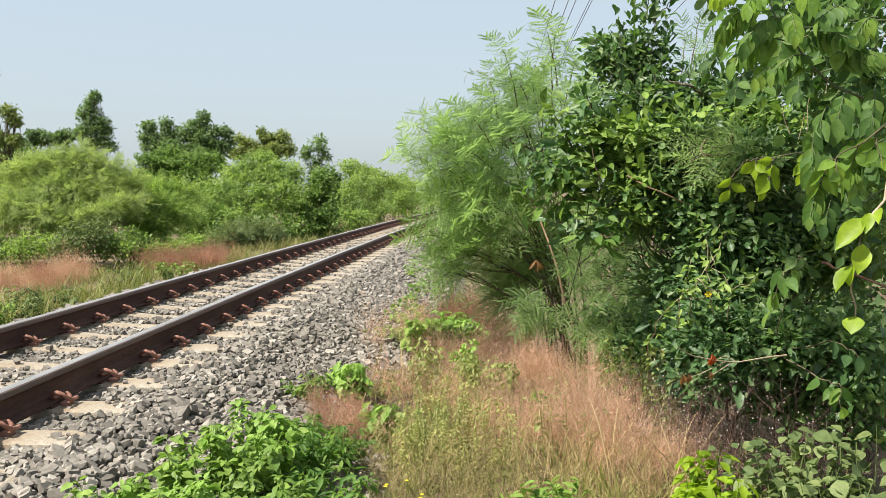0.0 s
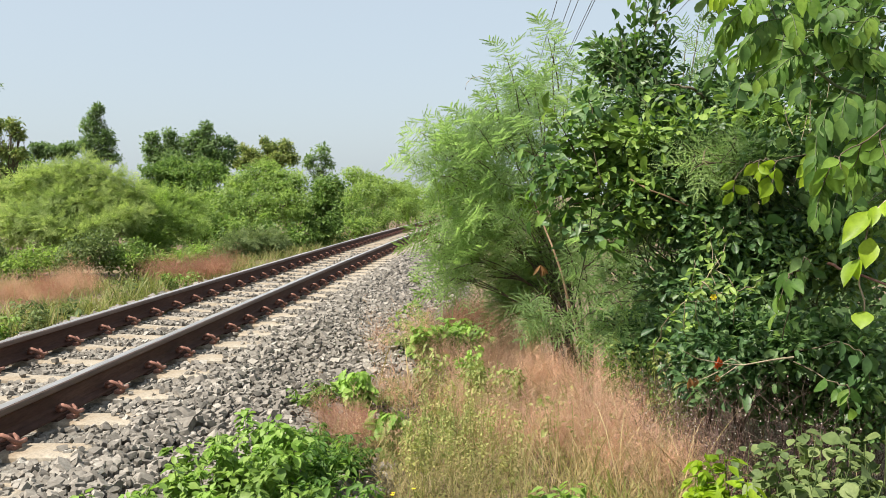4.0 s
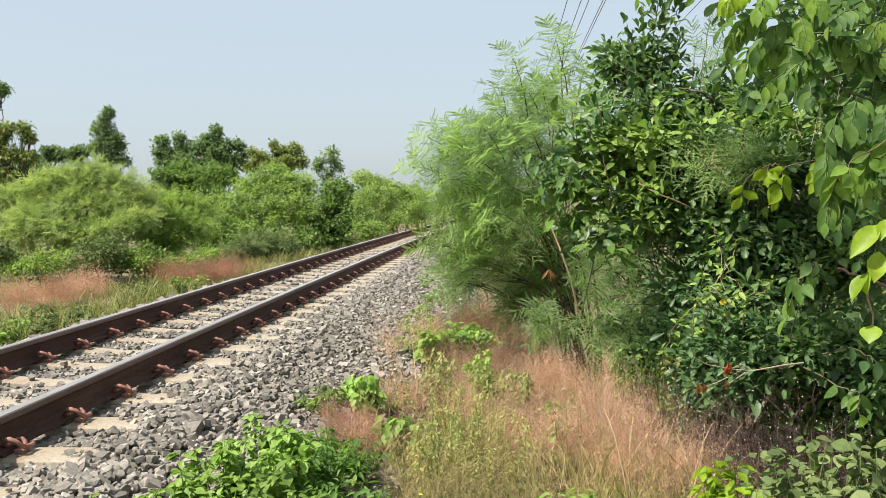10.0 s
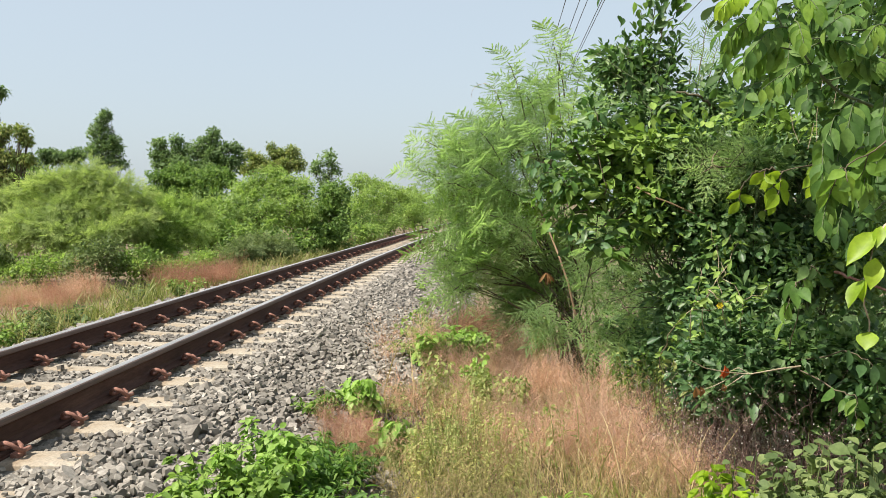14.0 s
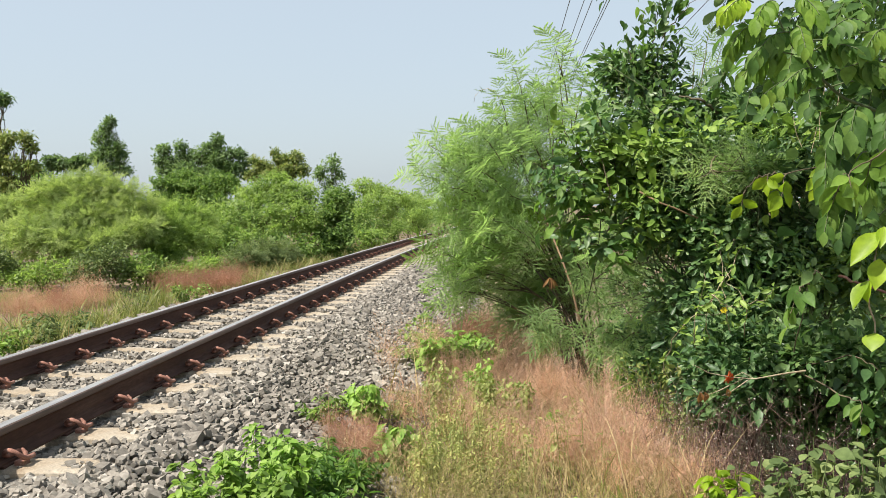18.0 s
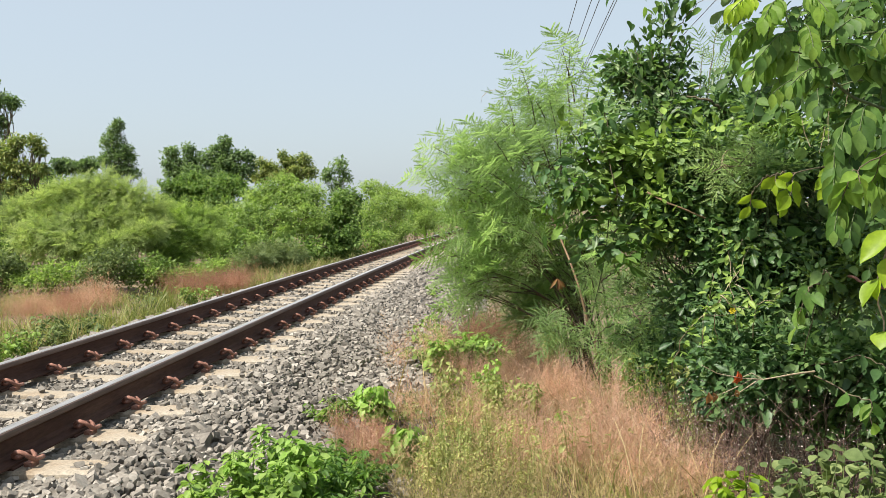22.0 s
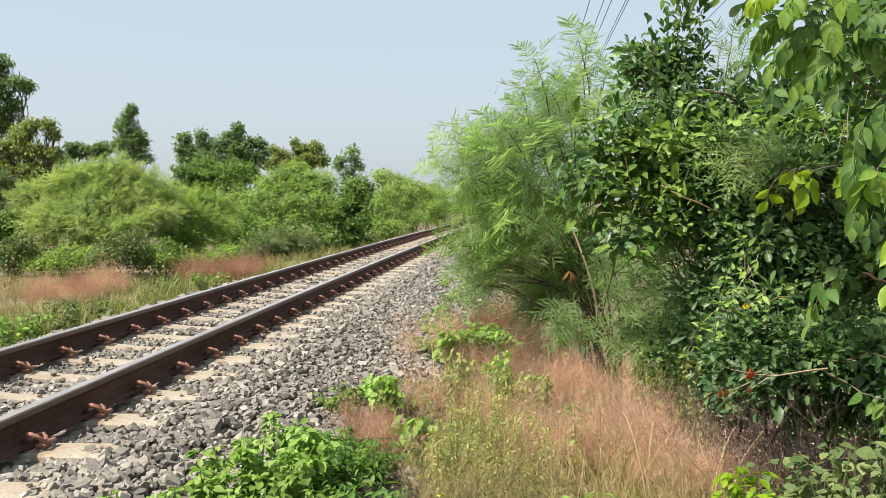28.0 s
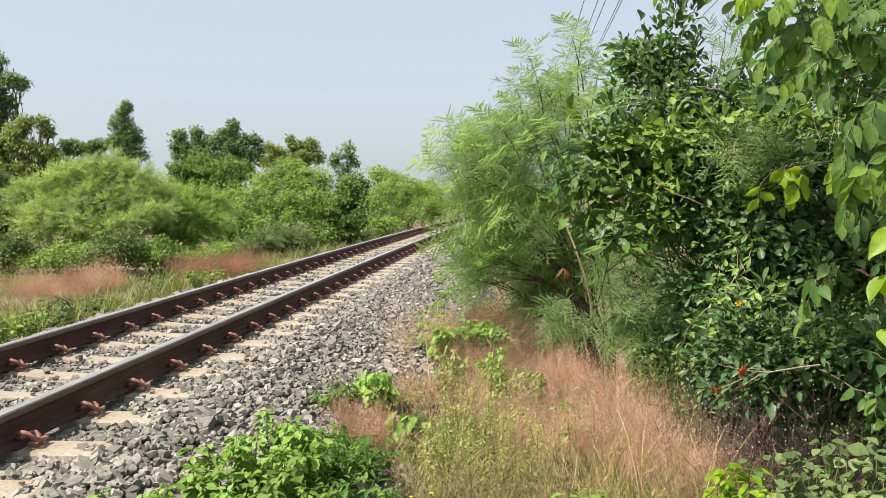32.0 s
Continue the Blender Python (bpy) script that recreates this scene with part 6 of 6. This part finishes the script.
        u, t = np.linspace(0, 1, 16), np.linspace(0, 1, len(c))
        c = np.stack([np.interp(u, t, c[:, q]) for q in range(3)], 1) + rng.normal(0, 0.006, (16, 3)) + np.sin(u * 9 + i)[:, None] * rng.normal(0, 0.02, 3)
        part("stem", tube(c - o, np.linspace(0.003, 0.0012, 16), 5), TWIG, cr)
        for j in range(22):
            p = c[rng.integers(5, 16)] - o + rng.normal(0, 0.012, 3)
            d = unit(rng.normal(0, 1, 3) + [0, -0.2, 0.3])
            m = axes(d[None], np.array([[-0.2, -0.6, 0.8]]) + rng.normal(0, 0.4, (1, 3)))[0]
            s = rng.uniform(0.034, 0.06)
            lf = new("leaf", me)
            lf.parent = cr
            lf.matrix_basis = Matrix.Translation(p) @ Matrix(m.tolist()).to_4x4() @ Matrix.Diagonal((s, s * 0.42, s, 1))
    petal = mesh_np("petal", *FINE)
    petal.materials.append(YELLOW)
    for q in range(6):
        a = q * math.pi / 3
        lf = new("petal", petal)
        lf.parent = cr
        m = axes(np.array([[math.cos(a), -0.3, math.sin(a)]]), np.array([[0.0, -1.0, 0.2]]))[0]
        lf.matrix_basis = Matrix.Translation(np.array((3.22, 0.2, 0.61)) - o) @ Matrix(m.tolist()).to_4x4() @ Matrix.Diagonal((0.017, 0.014, 0.012, 1))


def build_undergrowth():
    red = [(2.38, 1.52, -0.42)[:2] + (0.75, 0.8), (2.05, 2.82, -0.42)[:2] + (0.45, 0.8), (1.62, 2.22, -0.4)[:2] + (0.25, 0.5), (1.54, 0.72, -0.4)[:2] + (0.22, 0.3), (3.04, 1.63, -0.42)[:2] + (0.35, 0.45), (2.86, 2.53, -0.42)[:2] + (0.4, 0.5), (1.95, 4.62, -0.42)[:2] + (0.4, 0.7), (2.36, 4.91, -0.42)[:2] + (0.4, 0.7), (2.84, 0.69, -0.42)[:2] + (0.45, 0.35), (3.19, 1.17, -0.42)[:2] + (0.3, 0.4), (2.59, 1.07, -0.42)[:2] + (0.5, 0.4)]
    low = [(2.14, 0.14, -0.42)[:2] + (0.5, 0.35), (2.54, -0.11, -0.42)[:2] + (0.5, 0.35), (2.95, 0.08, -0.42)[:2] + (0.35, 0.3), (2.77, 0.36, -0.42)[:2] + (0.4, 0.3), (1.9, 0.28, -0.42)[:2] + (0.3, 0.3), (2.99, 1.77, -0.42)[:2] + (0.6, 0.5)]
    build_grass("dry_grass", "straw coloured dry grass with fine seed heads", low, 650, 0.34, STRAW, PANICLE, 109, 1.0, 0.3)
    build_grass("green_grass", "thin green grass in the dry grass", low, 1300, 0.24, BLADE, BLADE_T, 110, 0.6, 0.5)
    build_grass("red_grass", "dry reddish brown grass with hazy seed heads", red, 1700, 0.34, RED_GRASS, PANICLE, 101, 1.0, 0.10, tuft=14)
    drifts = [(2.36, 3.3, 0.28, 0.4), (2.5, 2.71, 0.3, 0.3), (2.68, 2.4, 0.26, 0.3), (2.18, 2.1, 0.22, 0.22), (2.02, 1.95, 0.2, 0.2), (2.93, 1.5, 0.3, 0.3), (2.82, 1.15, 0.3, 0.25), (3.1, 1.5, 0.25, 0.25), (1.46, 3.1, 0.18, 0.3), (1.78, 3.7, 0.25, 0.3), (2.65, 0.85, 0.3, 0.2), (2.42, 1.6, 0.25, 0.2), (2.9, 0.7, 0.3, 0.25), (3.05, 0.45, 0.25, 0.25)]
    build_grass("red_grass", "dense drifts of pinkish seed heads in the dry grass", drifts, 2700, 0.38, PINK_GRASS, PANICLE, 115, 1.0, 0.12, tuft=23)
    dead = [(1.40, 1.1, 0.12, 0.18), (1.5, 1.22, 0.10, 0.16), (1.3, 1.2, 0.12, 0.16), (1.45, 0.92, 0.12, 0.14)]
    build_grass("red_grass", "dark reddish withered grass between the weeds", dead, 760, 0.20, FAR_RED, PANICLE, 116, 1.25, 0.25, tuft=14)
    brown = [(1.98, 4.9, 0.15, 0.3), (2.14, 4.55, 0.15, 0.3), (1.95, 4.5, 0.11, 0.25)]
    build_grass("red_grass", "brown twiggy withered grass below the feathery bush", brown, 420, 0.44, FAR_RED, PANICLE, 141, 1.2, 0.25, tuft=14)
    build_grass("dry_thatch", "dark brown dead stalks below the feathery bush", brown, 900, 0.42, THATCH, PANICLE, 142, 1.2, 0.3, tuft=14)
    build_grass("dry_thatch", "brown withered grass lying under the taller stalks", red + low, 5200, 0.17, THATCH, BLADE_T, 113, 0.45, 0.9)
    build_grass("straw", "bleached bent straw stalks standing out of the grass", [(2.6, 0.75, 0.5, 0.35), (2.9, 0.9, 0.4, 0.4), (2.35, 1.2, 0.4, 0.4), (3.05, 0.5, 0.3, 0.3)], 260, 0.44, PALE_STRAW, BLADE_T, 117, 0.26, 0.35)
    build_grass("straw", "dry straw coloured grass stalks", red, 850, 0.40, STRAW, BLADE_T, 102, 0.28, 0.5)
    build_grass("straw", "pale dry stalks at the foot of the shrubs", [(3.25, 2.27, -0.42)[:2] + (0.4, 0.4), (3.04, 2.7, -0.42)[:2] + (0.4, 0.4)], 700, 0.42, STRAW, BLADE_T, 107, 0.5, 0.4)
    build_grass("green_grass", "green grass blades among the dry grass", red, 2200, 0.22, BLADE, BLADE_T, 103, 0.6, 0.45)
    far_red = [(-4.95, 9.47, -0.45)[:2] + (1.1, 1.0), (-4.61, 10.34, -0.45)[:2] + (0.5, 0.8), (-3.42, 12.61, -0.45)[:2] + (0.85, 1.1), (-3.08, 13.24, -0.45)[:2] + (0.5, 0.8)]
    build_grass("red_grass", "pale pinkish dry grass patch beyond the track", far_red[:2], 620, 0.44, RED_GRASS, PANICLE, 104, 1.3, tuft=12)
    build_grass("red_grass", "duller brown grass in the patch beyond the track", far_red[:2], 620, 0.42, FAR_RED, PANICLE, 119, 1.3, tuft=12)
    build_grass("red_grass", "dry reddish grass patch beyond the track", far_red[2:], 950, 0.44, FAR_RED, PANICLE, 112, 1.3, tuft=12)
    strip = [(-4.71, 7.98, -0.45)[:2] + (1.2, 1.0), (-4.89, 11.23, -0.45)[:2] + (1.6, 1.2), (-6.63, 11.63, -0.45)[:2] + (1.6, 1.2), (-3.15, 5.97, -0.42)[:2] + (1.0, 0.9), (-3.17, 7.91, -0.42)[:2] + (1.0, 1.4), (-3.44, 14.61, -0.42)[:2] + (1.5, 3.0), (-3.48, 21.11, -0.42)[:2] + (1.2, 4.0), (-3.67, 29.44, -0.42)[:2] + (1.0, 5.0)]
    build_grass("trackside_grass", "green and straw grass along the far ballast edge", strip, 12000, 0.32, BLADE, BLADE_T, 105, 0.8, 0.4)
    build_grass("straw", "pale dry stalks along the far ballast edge", strip, 2600, 0.38, STRAW, BLADE_T, 106, 0.5, 0.4)

    for i, (g, h, w, n, l) in enumerate((((1.16, 0.02, -0.2), 0.34, 0.30, 420, 0.075), ((1.12, -0.37, -0.18), 0.30, 0.28, 360, 0.07), ((1.33, 0.27, -0.25), 0.26, 0.28, 320, 0.06), ((1.02, -0.68, -0.16), 0.24, 0.26, 260, 0.065), ((0.96, -0.88, -0.14), 0.22, 0.22, 240, 0.06), ((1.47, -0.24, -0.3), 0.28, 0.3, 360, 0.065), ((1.32, -0.54, -0.25), 0.28, 0.3, 320, 0.07), ((1.44, 0.5, -0.3), 0.24, 0.2, 220, 0.06), ((1.34, 0.72, -0.27), 0.2, 0.18, 200, 0.055))):
        build_herb("weed", "lush bright green weeds at the ballast edge", g, h * 0.9, w * 1.1, int(n * 2.5), l * (0.75 if i in (2, 5) else 0.58), 0.32 if i in (2, 5) else 0.64, FRESH if i in (0, 3) else LIVE if i in (2, 5, 7, 8) else HERB, 111 + i, FINE, 85, "weed", "lush weeds", 20, 0.6)
    for i, g in enumerate(((-3.05, 5.21, -0.42), (-3.0, 5.76, -0.42), (-3.0, 4.56, -0.42), (-3.31, 9.8, -0.45), (-3.01, 10.99, -0.45), (-2.81, 6.37, -0.42), (-4.72, 14.5, -0.45), (-3.67, 19.31, -0.45), (-3.45, 26.04, -0.45))):
        build_herb("weed", "green weeds beyond the far rail", g, 0.42, 0.35, 420, 0.055, 0.55, GREY_HERB if i % 2 else HERB, 260 + i, LEAF, 0, "weed", "weeds beyond the track", 12)
    build_grass("grass_tussock", "coarse green grass tussocks beside the far stones", [(-3.0, 6.3, 0.3, 0.5), (-3.1, 7.2, 0.3, 0.5), (-2.95, 8.2, 0.3, 0.6), (-3.0, 9.3, 0.35, 0.6), (-3.2, 5.4, 0.3, 0.5)], 900, 0.40, BLADE, BLADE_T, 118, 0.7, 0.3, tuft=22)
    build_herb("weed", "small domed bright green weed on the stones", (1.36, 1.77, -0.28), 0.26, 0.10, 520, 0.058, 0.6, FRESH, 134, FINE, 110, stems=16, top=0.6, droop=0.6)
    build_herb("weed", "bright green weed with hanging leaves in the dry grass", (1.67, 0.98, -0.40), 0.34, 0.11, 480, 0.062, 0.5, FRESH, 133, FINE, 90, stems=14, top=0.8, droop=0.6)
    for i, g in enumerate(((1.54, 2.2, -0.34), (1.5, 2.02, -0.32), (1.53, 2.5, -0.33), (1.12, 1.5, -0.2), (1.18, 1.75, -0.22))):
        build_herb("weed", "low dark green weed among the dry stalks", g, 0.16, 0.12, 150, 0.04, 0.45, HERB if i % 2 else GREY_HERB, 290 + i, LEAF, 0, "weed", "low weeds at the stones", 8)
    build_herb("weed", "slender green weed at the edge of the stones", (1.19, 1.44, -0.21), 0.20, 0.09, 90, 0.05, 0.3, HERB, 135, FINE, 40, stems=5)
    for i, g in enumerate(((1.68, 3.83, -0.36), (1.89, 4.06, -0.42), (2.07, 4.18, -0.42))):
        build_herb("weed", "leafy green weeds along the ballast foot", g, 0.38, 0.27, 520, 0.058, 0.6, FRESH, 136 + i, FINE, 60, "weed", "weeds at the ballast foot", 14, 0.4)
    for i, g in enumerate(((1.36, 5.48, -0.33), (1.31, 7.08, -0.33), (1.49, 5.88, -0.33), (1.06, 8.3, -0.33), (1.38, 6.05, -0.26), (1.37, 5.01, -0.26), (1.39, 7.64, -0.26), (1.16, 9.11, -0.18), (1.6, 5.47, -0.33))):
        build_herb("weed", "straggling green weed at the ballast foot", g, 0.2, 0.14, 60, 0.06, 0.5, HERB, 280 + i, LEAF, 0, "weed", "weeds at the ballast foot", 5)
    build_herb("weed", "leafy green weeds along the ballast foot", (1.34, 4.12, -0.25), 0.16, 0.16, 70, 0.08, 0.35, HERB, 139, LEAF, stems=10)
    for i, g in enumerate(((2.13, 1.92, -0.42), (2.08, 2.1, -0.42), (1.78, 2.1, -0.40), (1.87, 2.03, -0.41), (2.33, 1.8, -0.42), (2.62, 4.1, -0.42), (2.6, 4.4, -0.42), (2.19, 1.75, -0.42))):
        build_herb("weed", "pale green bushy weed standing in dry grass", g, 0.45 + 0.03 * (i % 3), 0.12, 420, 0.034, 0.5, FRESH if i == 1 else PALE_HERB, 320 + i, FINE, 20, group="pale weeds in the grass", stems=12, top=0.5, droop=0.6)
    for i, g in enumerate(((1.93, 0.85, -0.42), (2.04, 0.8, -0.42), (2.12, 0.62, -0.42), (2.1, 0.72, -0.42), (2.18, 1.55, -0.42), (1.96, 1.6, -0.42), (1.98, 0.5, -0.42), (1.9, 0.42, -0.42), (2.15, 0.4, -0.42), (1.82, 0.55, -0.41), (2.3, 0.62, -0.42), (2.07, 1.15, -0.42), (1.88, 1.25, -0.42), (2.26, 1.05, -0.42))):
        build_herb("weed", "soft yellowish weed with tiny leaves and thin stems", g, 0.36 + 0.04 * (i % 4), 0.16, 520, 0.018, 0.55, YELLOW_HERB if i % 3 else PALE_HERB, 220 + i, SMALL, 0, group="yellowish weeds in the grass", stems=16, top=0.6)
    for i, g in enumerate(((2.28, 0.97, -0.42), (2.46, 1.07, -0.42), (2.59, 0.78, -0.42), (2.76, 0.97, -0.42), (2.87, 0.69, -0.42), (2.75, 1.51, -0.42), (2.35, 0.52, -0.42), (2.86, 2.2, -0.42))):
        build_herb("weed", "sparse pale weed with few small leaves", g, 0.34 + 0.03 * (i % 3), 0.14, 60, 0.034, 0.5, PALE_HERB, 380 + i, FINE, 10, group="pale weeds in the grass", stems=5, top=0.6)
    for i, g in enumerate(((2.4, -0.39, -0.42), (2.51, -0.28, -0.42), (2.53, -0.49, -0.42))):
        build_herb("weed", "fresh green leafy weed in the dry grass", g, 0.36, 0.14, 160, 0.055, 0.45, HERB, 340 + i, FINE, 50, group="fresh weeds in the grass", stems=9, top=0.5)
    build_herb("weed", "single bright green sprig in the dry grass", (2.54, 1.52, -0.42), 0.44, 0.03, 14, 0.05, 0.45, SUNLIT, 345, FINE, 14, stems=1, top=0.12)
    flowers = thing("yellow_flowers", (1.9, -0.42, -0.42), "small yellow flower heads on thin stalks in the grass", "flower")
    fr = np.random.default_rng(346)
    petals = mesh_np("petal", *FINE)
    petals.materials.append(YELLOW)
    for i in range(6):
        top = np.array([fr.normal(0, 0.05), fr.normal(0, 0.05), 0.33 + fr.normal(0, 0.03)])
        part("stalk", tube(bend((top[0] * 0.4, top[1] * 0.4, -0.02), top, fr, 0.05, 5), [0.002] * 5, 4), BLADE, flowers)
        for q in range(7):
            a = q * 0.9
            lf = new("petal", petals)
            lf.parent = flowers
            m = axes(np.array([[math.cos(a), math.sin(a), 0.3]]), np.array([[0.0, -0.2, 1.0]]))[0]
            lf.matrix_basis = Matrix.Translation(top) @ Matrix(m.tolist()).to_4x4() @ Matrix.Diagonal((0.009, 0.006, 0.008, 1))
    build_herb("weed", "bright lime green weed at the shrub's foot", (3.07, -0.33, -0.42), 0.52, 0.10, 260, 0.055, 0.55, BRIGHT, 140, FINE, 120, stems=10, top=0.4)
    build_herb("weed", "bright lime green weed at the shrub's foot", (3.1, -0.62, -0.42), 0.49, 0.12, 220, 0.055, 0.55, BRIGHT, 149, FINE, 90, stems=9, top=0.4)
    for i, g in enumerate(((3.35, -0.47, -0.42), (3.55, -0.37, -0.42), (3.32, -0.38, -0.42), (3.56, -0.56, -0.42), (3.39, -0.65, -0.42), (3.81, -0.21, -0.42), (3.7, -0.56, -0.42), (3.42, -0.1, -0.42), (3.49, -0.21, -0.42), (3.75, -0.21, -0.42))):
        build_herb("weed", "dusty green weed with rounded leaves", g, 0.47 + 0.04 * (i % 3), 0.2, 120, 0.05, 0.92, GREY_HERB, 141 + i, FINE, 50, group="dusty weeds", stems=9, top=0.55)
    for i, g in enumerate(((2.97, 1.64, -0.42), (3.12, 1.51, -0.42), (3.22, 1.28, -0.42), (3.22, 0.96, -0.42), (2.9, 1.9, -0.42), (3.3, 0.96, -0.42))):
        build_herb("weed", "thin weed with small pale leaves at the shrub's edge", g, 0.62 + 0.05 * (i % 3), 0.2, 200, 0.036, 0.45, PALE_HERB if i % 2 else HERB, 350 + i, FINE, 20, group="weeds at the shrub's edge", stems=10, top=0.7)
    build_grass("straw", "long bent straw stalks at the edge of the shrubs", [(3.09, 0.52, -0.42)[:2] + (0.35, 0.35), (2.99, 1.28, -0.42)[:2] + (0.4, 0.4), (3.2, 0.29, -0.42)[:2] + (0.35, 0.25), (3.55, -0.27, -0.42)[:2] + (0.5, 0.3)], 420, 0.50, STRAW, BLADE_T, 108, 0.13, 0.6)
    for i, lobes in enumerate(([(3.34, 0.81, 0.24, 0.12, 0.13), (3.38, 0.7, 0.11, 0.13, 0.09), (3.29, 0.9, 0.14, 0.09, 0.09)], [(3.41, 0.51, 0.3, 0.18, 0.14), (3.52, 0.61, 0.15, 0.17, 0.11), (3.36, 0.62, 0.39, 0.14, 0.11)],
                               [(3.68, 0.43, 0.31, 0.18, 0.15), (3.76, 0.53, 0.17, 0.16, 0.11), (3.63, 0.53, 0.43, 0.14, 0.11), (3.71, 0.52, 0.03, 0.11, 0.07)], [(3.9, 0.35, 0.35, 0.18, 0.18), (3.96, 0.24, 0.21, 0.18, 0.13), (3.86, 0.43, 0.15, 0.13, 0.11), (3.93, 0.33, 0.01, 0.13, 0.12)], [(3.15, 2.1, 0.17, 0.2, 0.17), (3.26, 1.9, 0.05, 0.18, 0.13)])):
        build_tree("low_shrub", "low green shrub with small oval leaves", "shrub", lobes, 2300, 0.048, 0.5, GLOSSY if i in (2, 3) else MIDLEAF, 150 + i, -0.45, 0.07, LEAF, 0.015, None, None, 0.5, 0.1, 22, 3, "low shrubs")
    build_tree("thicket", "dark leafy thicket behind the shrubs", "bush",
               [(3.76, 5.27, 0.7, 0.51, 0.68), (4.61, 5.33, 0.8, 0.62, 0.96), (5.46, 5.38, 0.89, 0.62, 1.13), (6.19, 5.43, 0.88, 0.62, 1.24), (4.04, 4.75, -0.03, 0.64, 0.48), (4.83, 4.29, -0.09, 0.6, 0.45), (5.42, 3.83, -0.03, 0.57, 0.47)], 26000, 0.09, 0.5, TREE_DARK, 160, -0.45, 0.16)
    # sprawling dry stems with seed tufts
    rng = np.random.default_rng(170)
    for i, g in enumerate(((3.19, 0.69, -0.42), (3.33, 0.69, -0.42), (3.46, 0.6, -0.42), (3.6, 0.52, -0.42), (3.76, 0.6, -0.42), (3.92, 0.6, -0.42), (4.02, 0.52, -0.42), (3.15, 0.96, -0.42), (3.32, 0.36, -0.42), (3.68, 0.29, -0.42))):
        root = thing("dry_weed", g, "dry purplish weed with white seed tufts", "weed", "dry weeds")
        tw, tip = [], []
        for _ in range(32):
            a = rng.random() * 2 * math.pi
            t = np.array([math.cos(a), math.sin(a), 0]) * rng.uniform(0.05, 0.3) + [0, 0, rng.uniform(0.25, 0.62)]
            c = bend(np.array([t[0] * 0.3, t[1] * 0.3, -0.02]), t, rng, 0.22, 5)
            tw.append(tube(c, np.linspace(0.0015, 0.0007, 5), 3))
            for _ in range(9):
                k = rng.integers(2, 5)
                e = c[k] + rng.normal(0, 0.06, 3) + [0, 0, 0.03]
                tw.append(tube(np.array([c[k], (c[k] + e) / 2 + rng.normal(0, 0.012, 3), e]), [0.0009, 0.0007, 0.0004], 3))
                tip.append(e)
        part("stem_tangle", merge(tw), PURPLE_TWIG, root, "", None, "stuff")
        tip = np.array(tip)
        part("tuft_cloud", stamp(SMALL, turns(rng, len(tip)), tip, np.full((len(tip), 3), 0.0085)), WHITE_TUFT, root, "tiny white seed tufts", None, "stuff")


def build_wires():
    for i, (x, z) in enumerate(((4.3, 7.1), (4.72, 7.1), (4.95, 7.1), (5.38, 7.1), (5.46, 7.1), (8.4, 7.1))):
        ys = np.linspace(-15, 110, 40)
        sag = -0.5 * (1 - ((ys - 47) / 62) ** 2)
        c = np.stack([x + CURVE * 0.3 * ys * np.abs(ys), ys, z + sag * 0.6 + 0.2], 1)
        ob = new("power_line", mesh_np("power_line", *tube(c, [0.012] * 40, 5)))
        ob.data.materials.append(WIRE)
        tagged(ob, "thin dark overhead power line", "cable", "overhead wires")


build_ground()
bed = build_bed()
build_rail(RAIL_X[0], "brown rusty rail with a worn bright running face")
build_rail(RAIL_X[1], "brown rusty rail with a worn bright running face")
build_sleepers()
build_left_side()
build_right_side()
build_small_right()
build_undergrowth()
build_wires()
build_stones(bed)


def motions():
    """The wind: boughs rock gently about their roots."""
    for ob, amp, period, phase in MOVING:
        o = Vector(ob.location)
        rows = []
        for i in range(65):
            t = i * 0.5
            g = 0.6 + 0.4 * math.sin(t * 0.41 + phase)
            a = amp * g * math.sin(2 * math.pi * t / period + phase)
            b = amp * 0.6 * g * math.sin(2 * math.pi * t / (period * 1.37) + 2 * phase)
            rows.append((t, pose(*o, a, b, 0.5 * b)))
        walk(ob, rows)


motions()
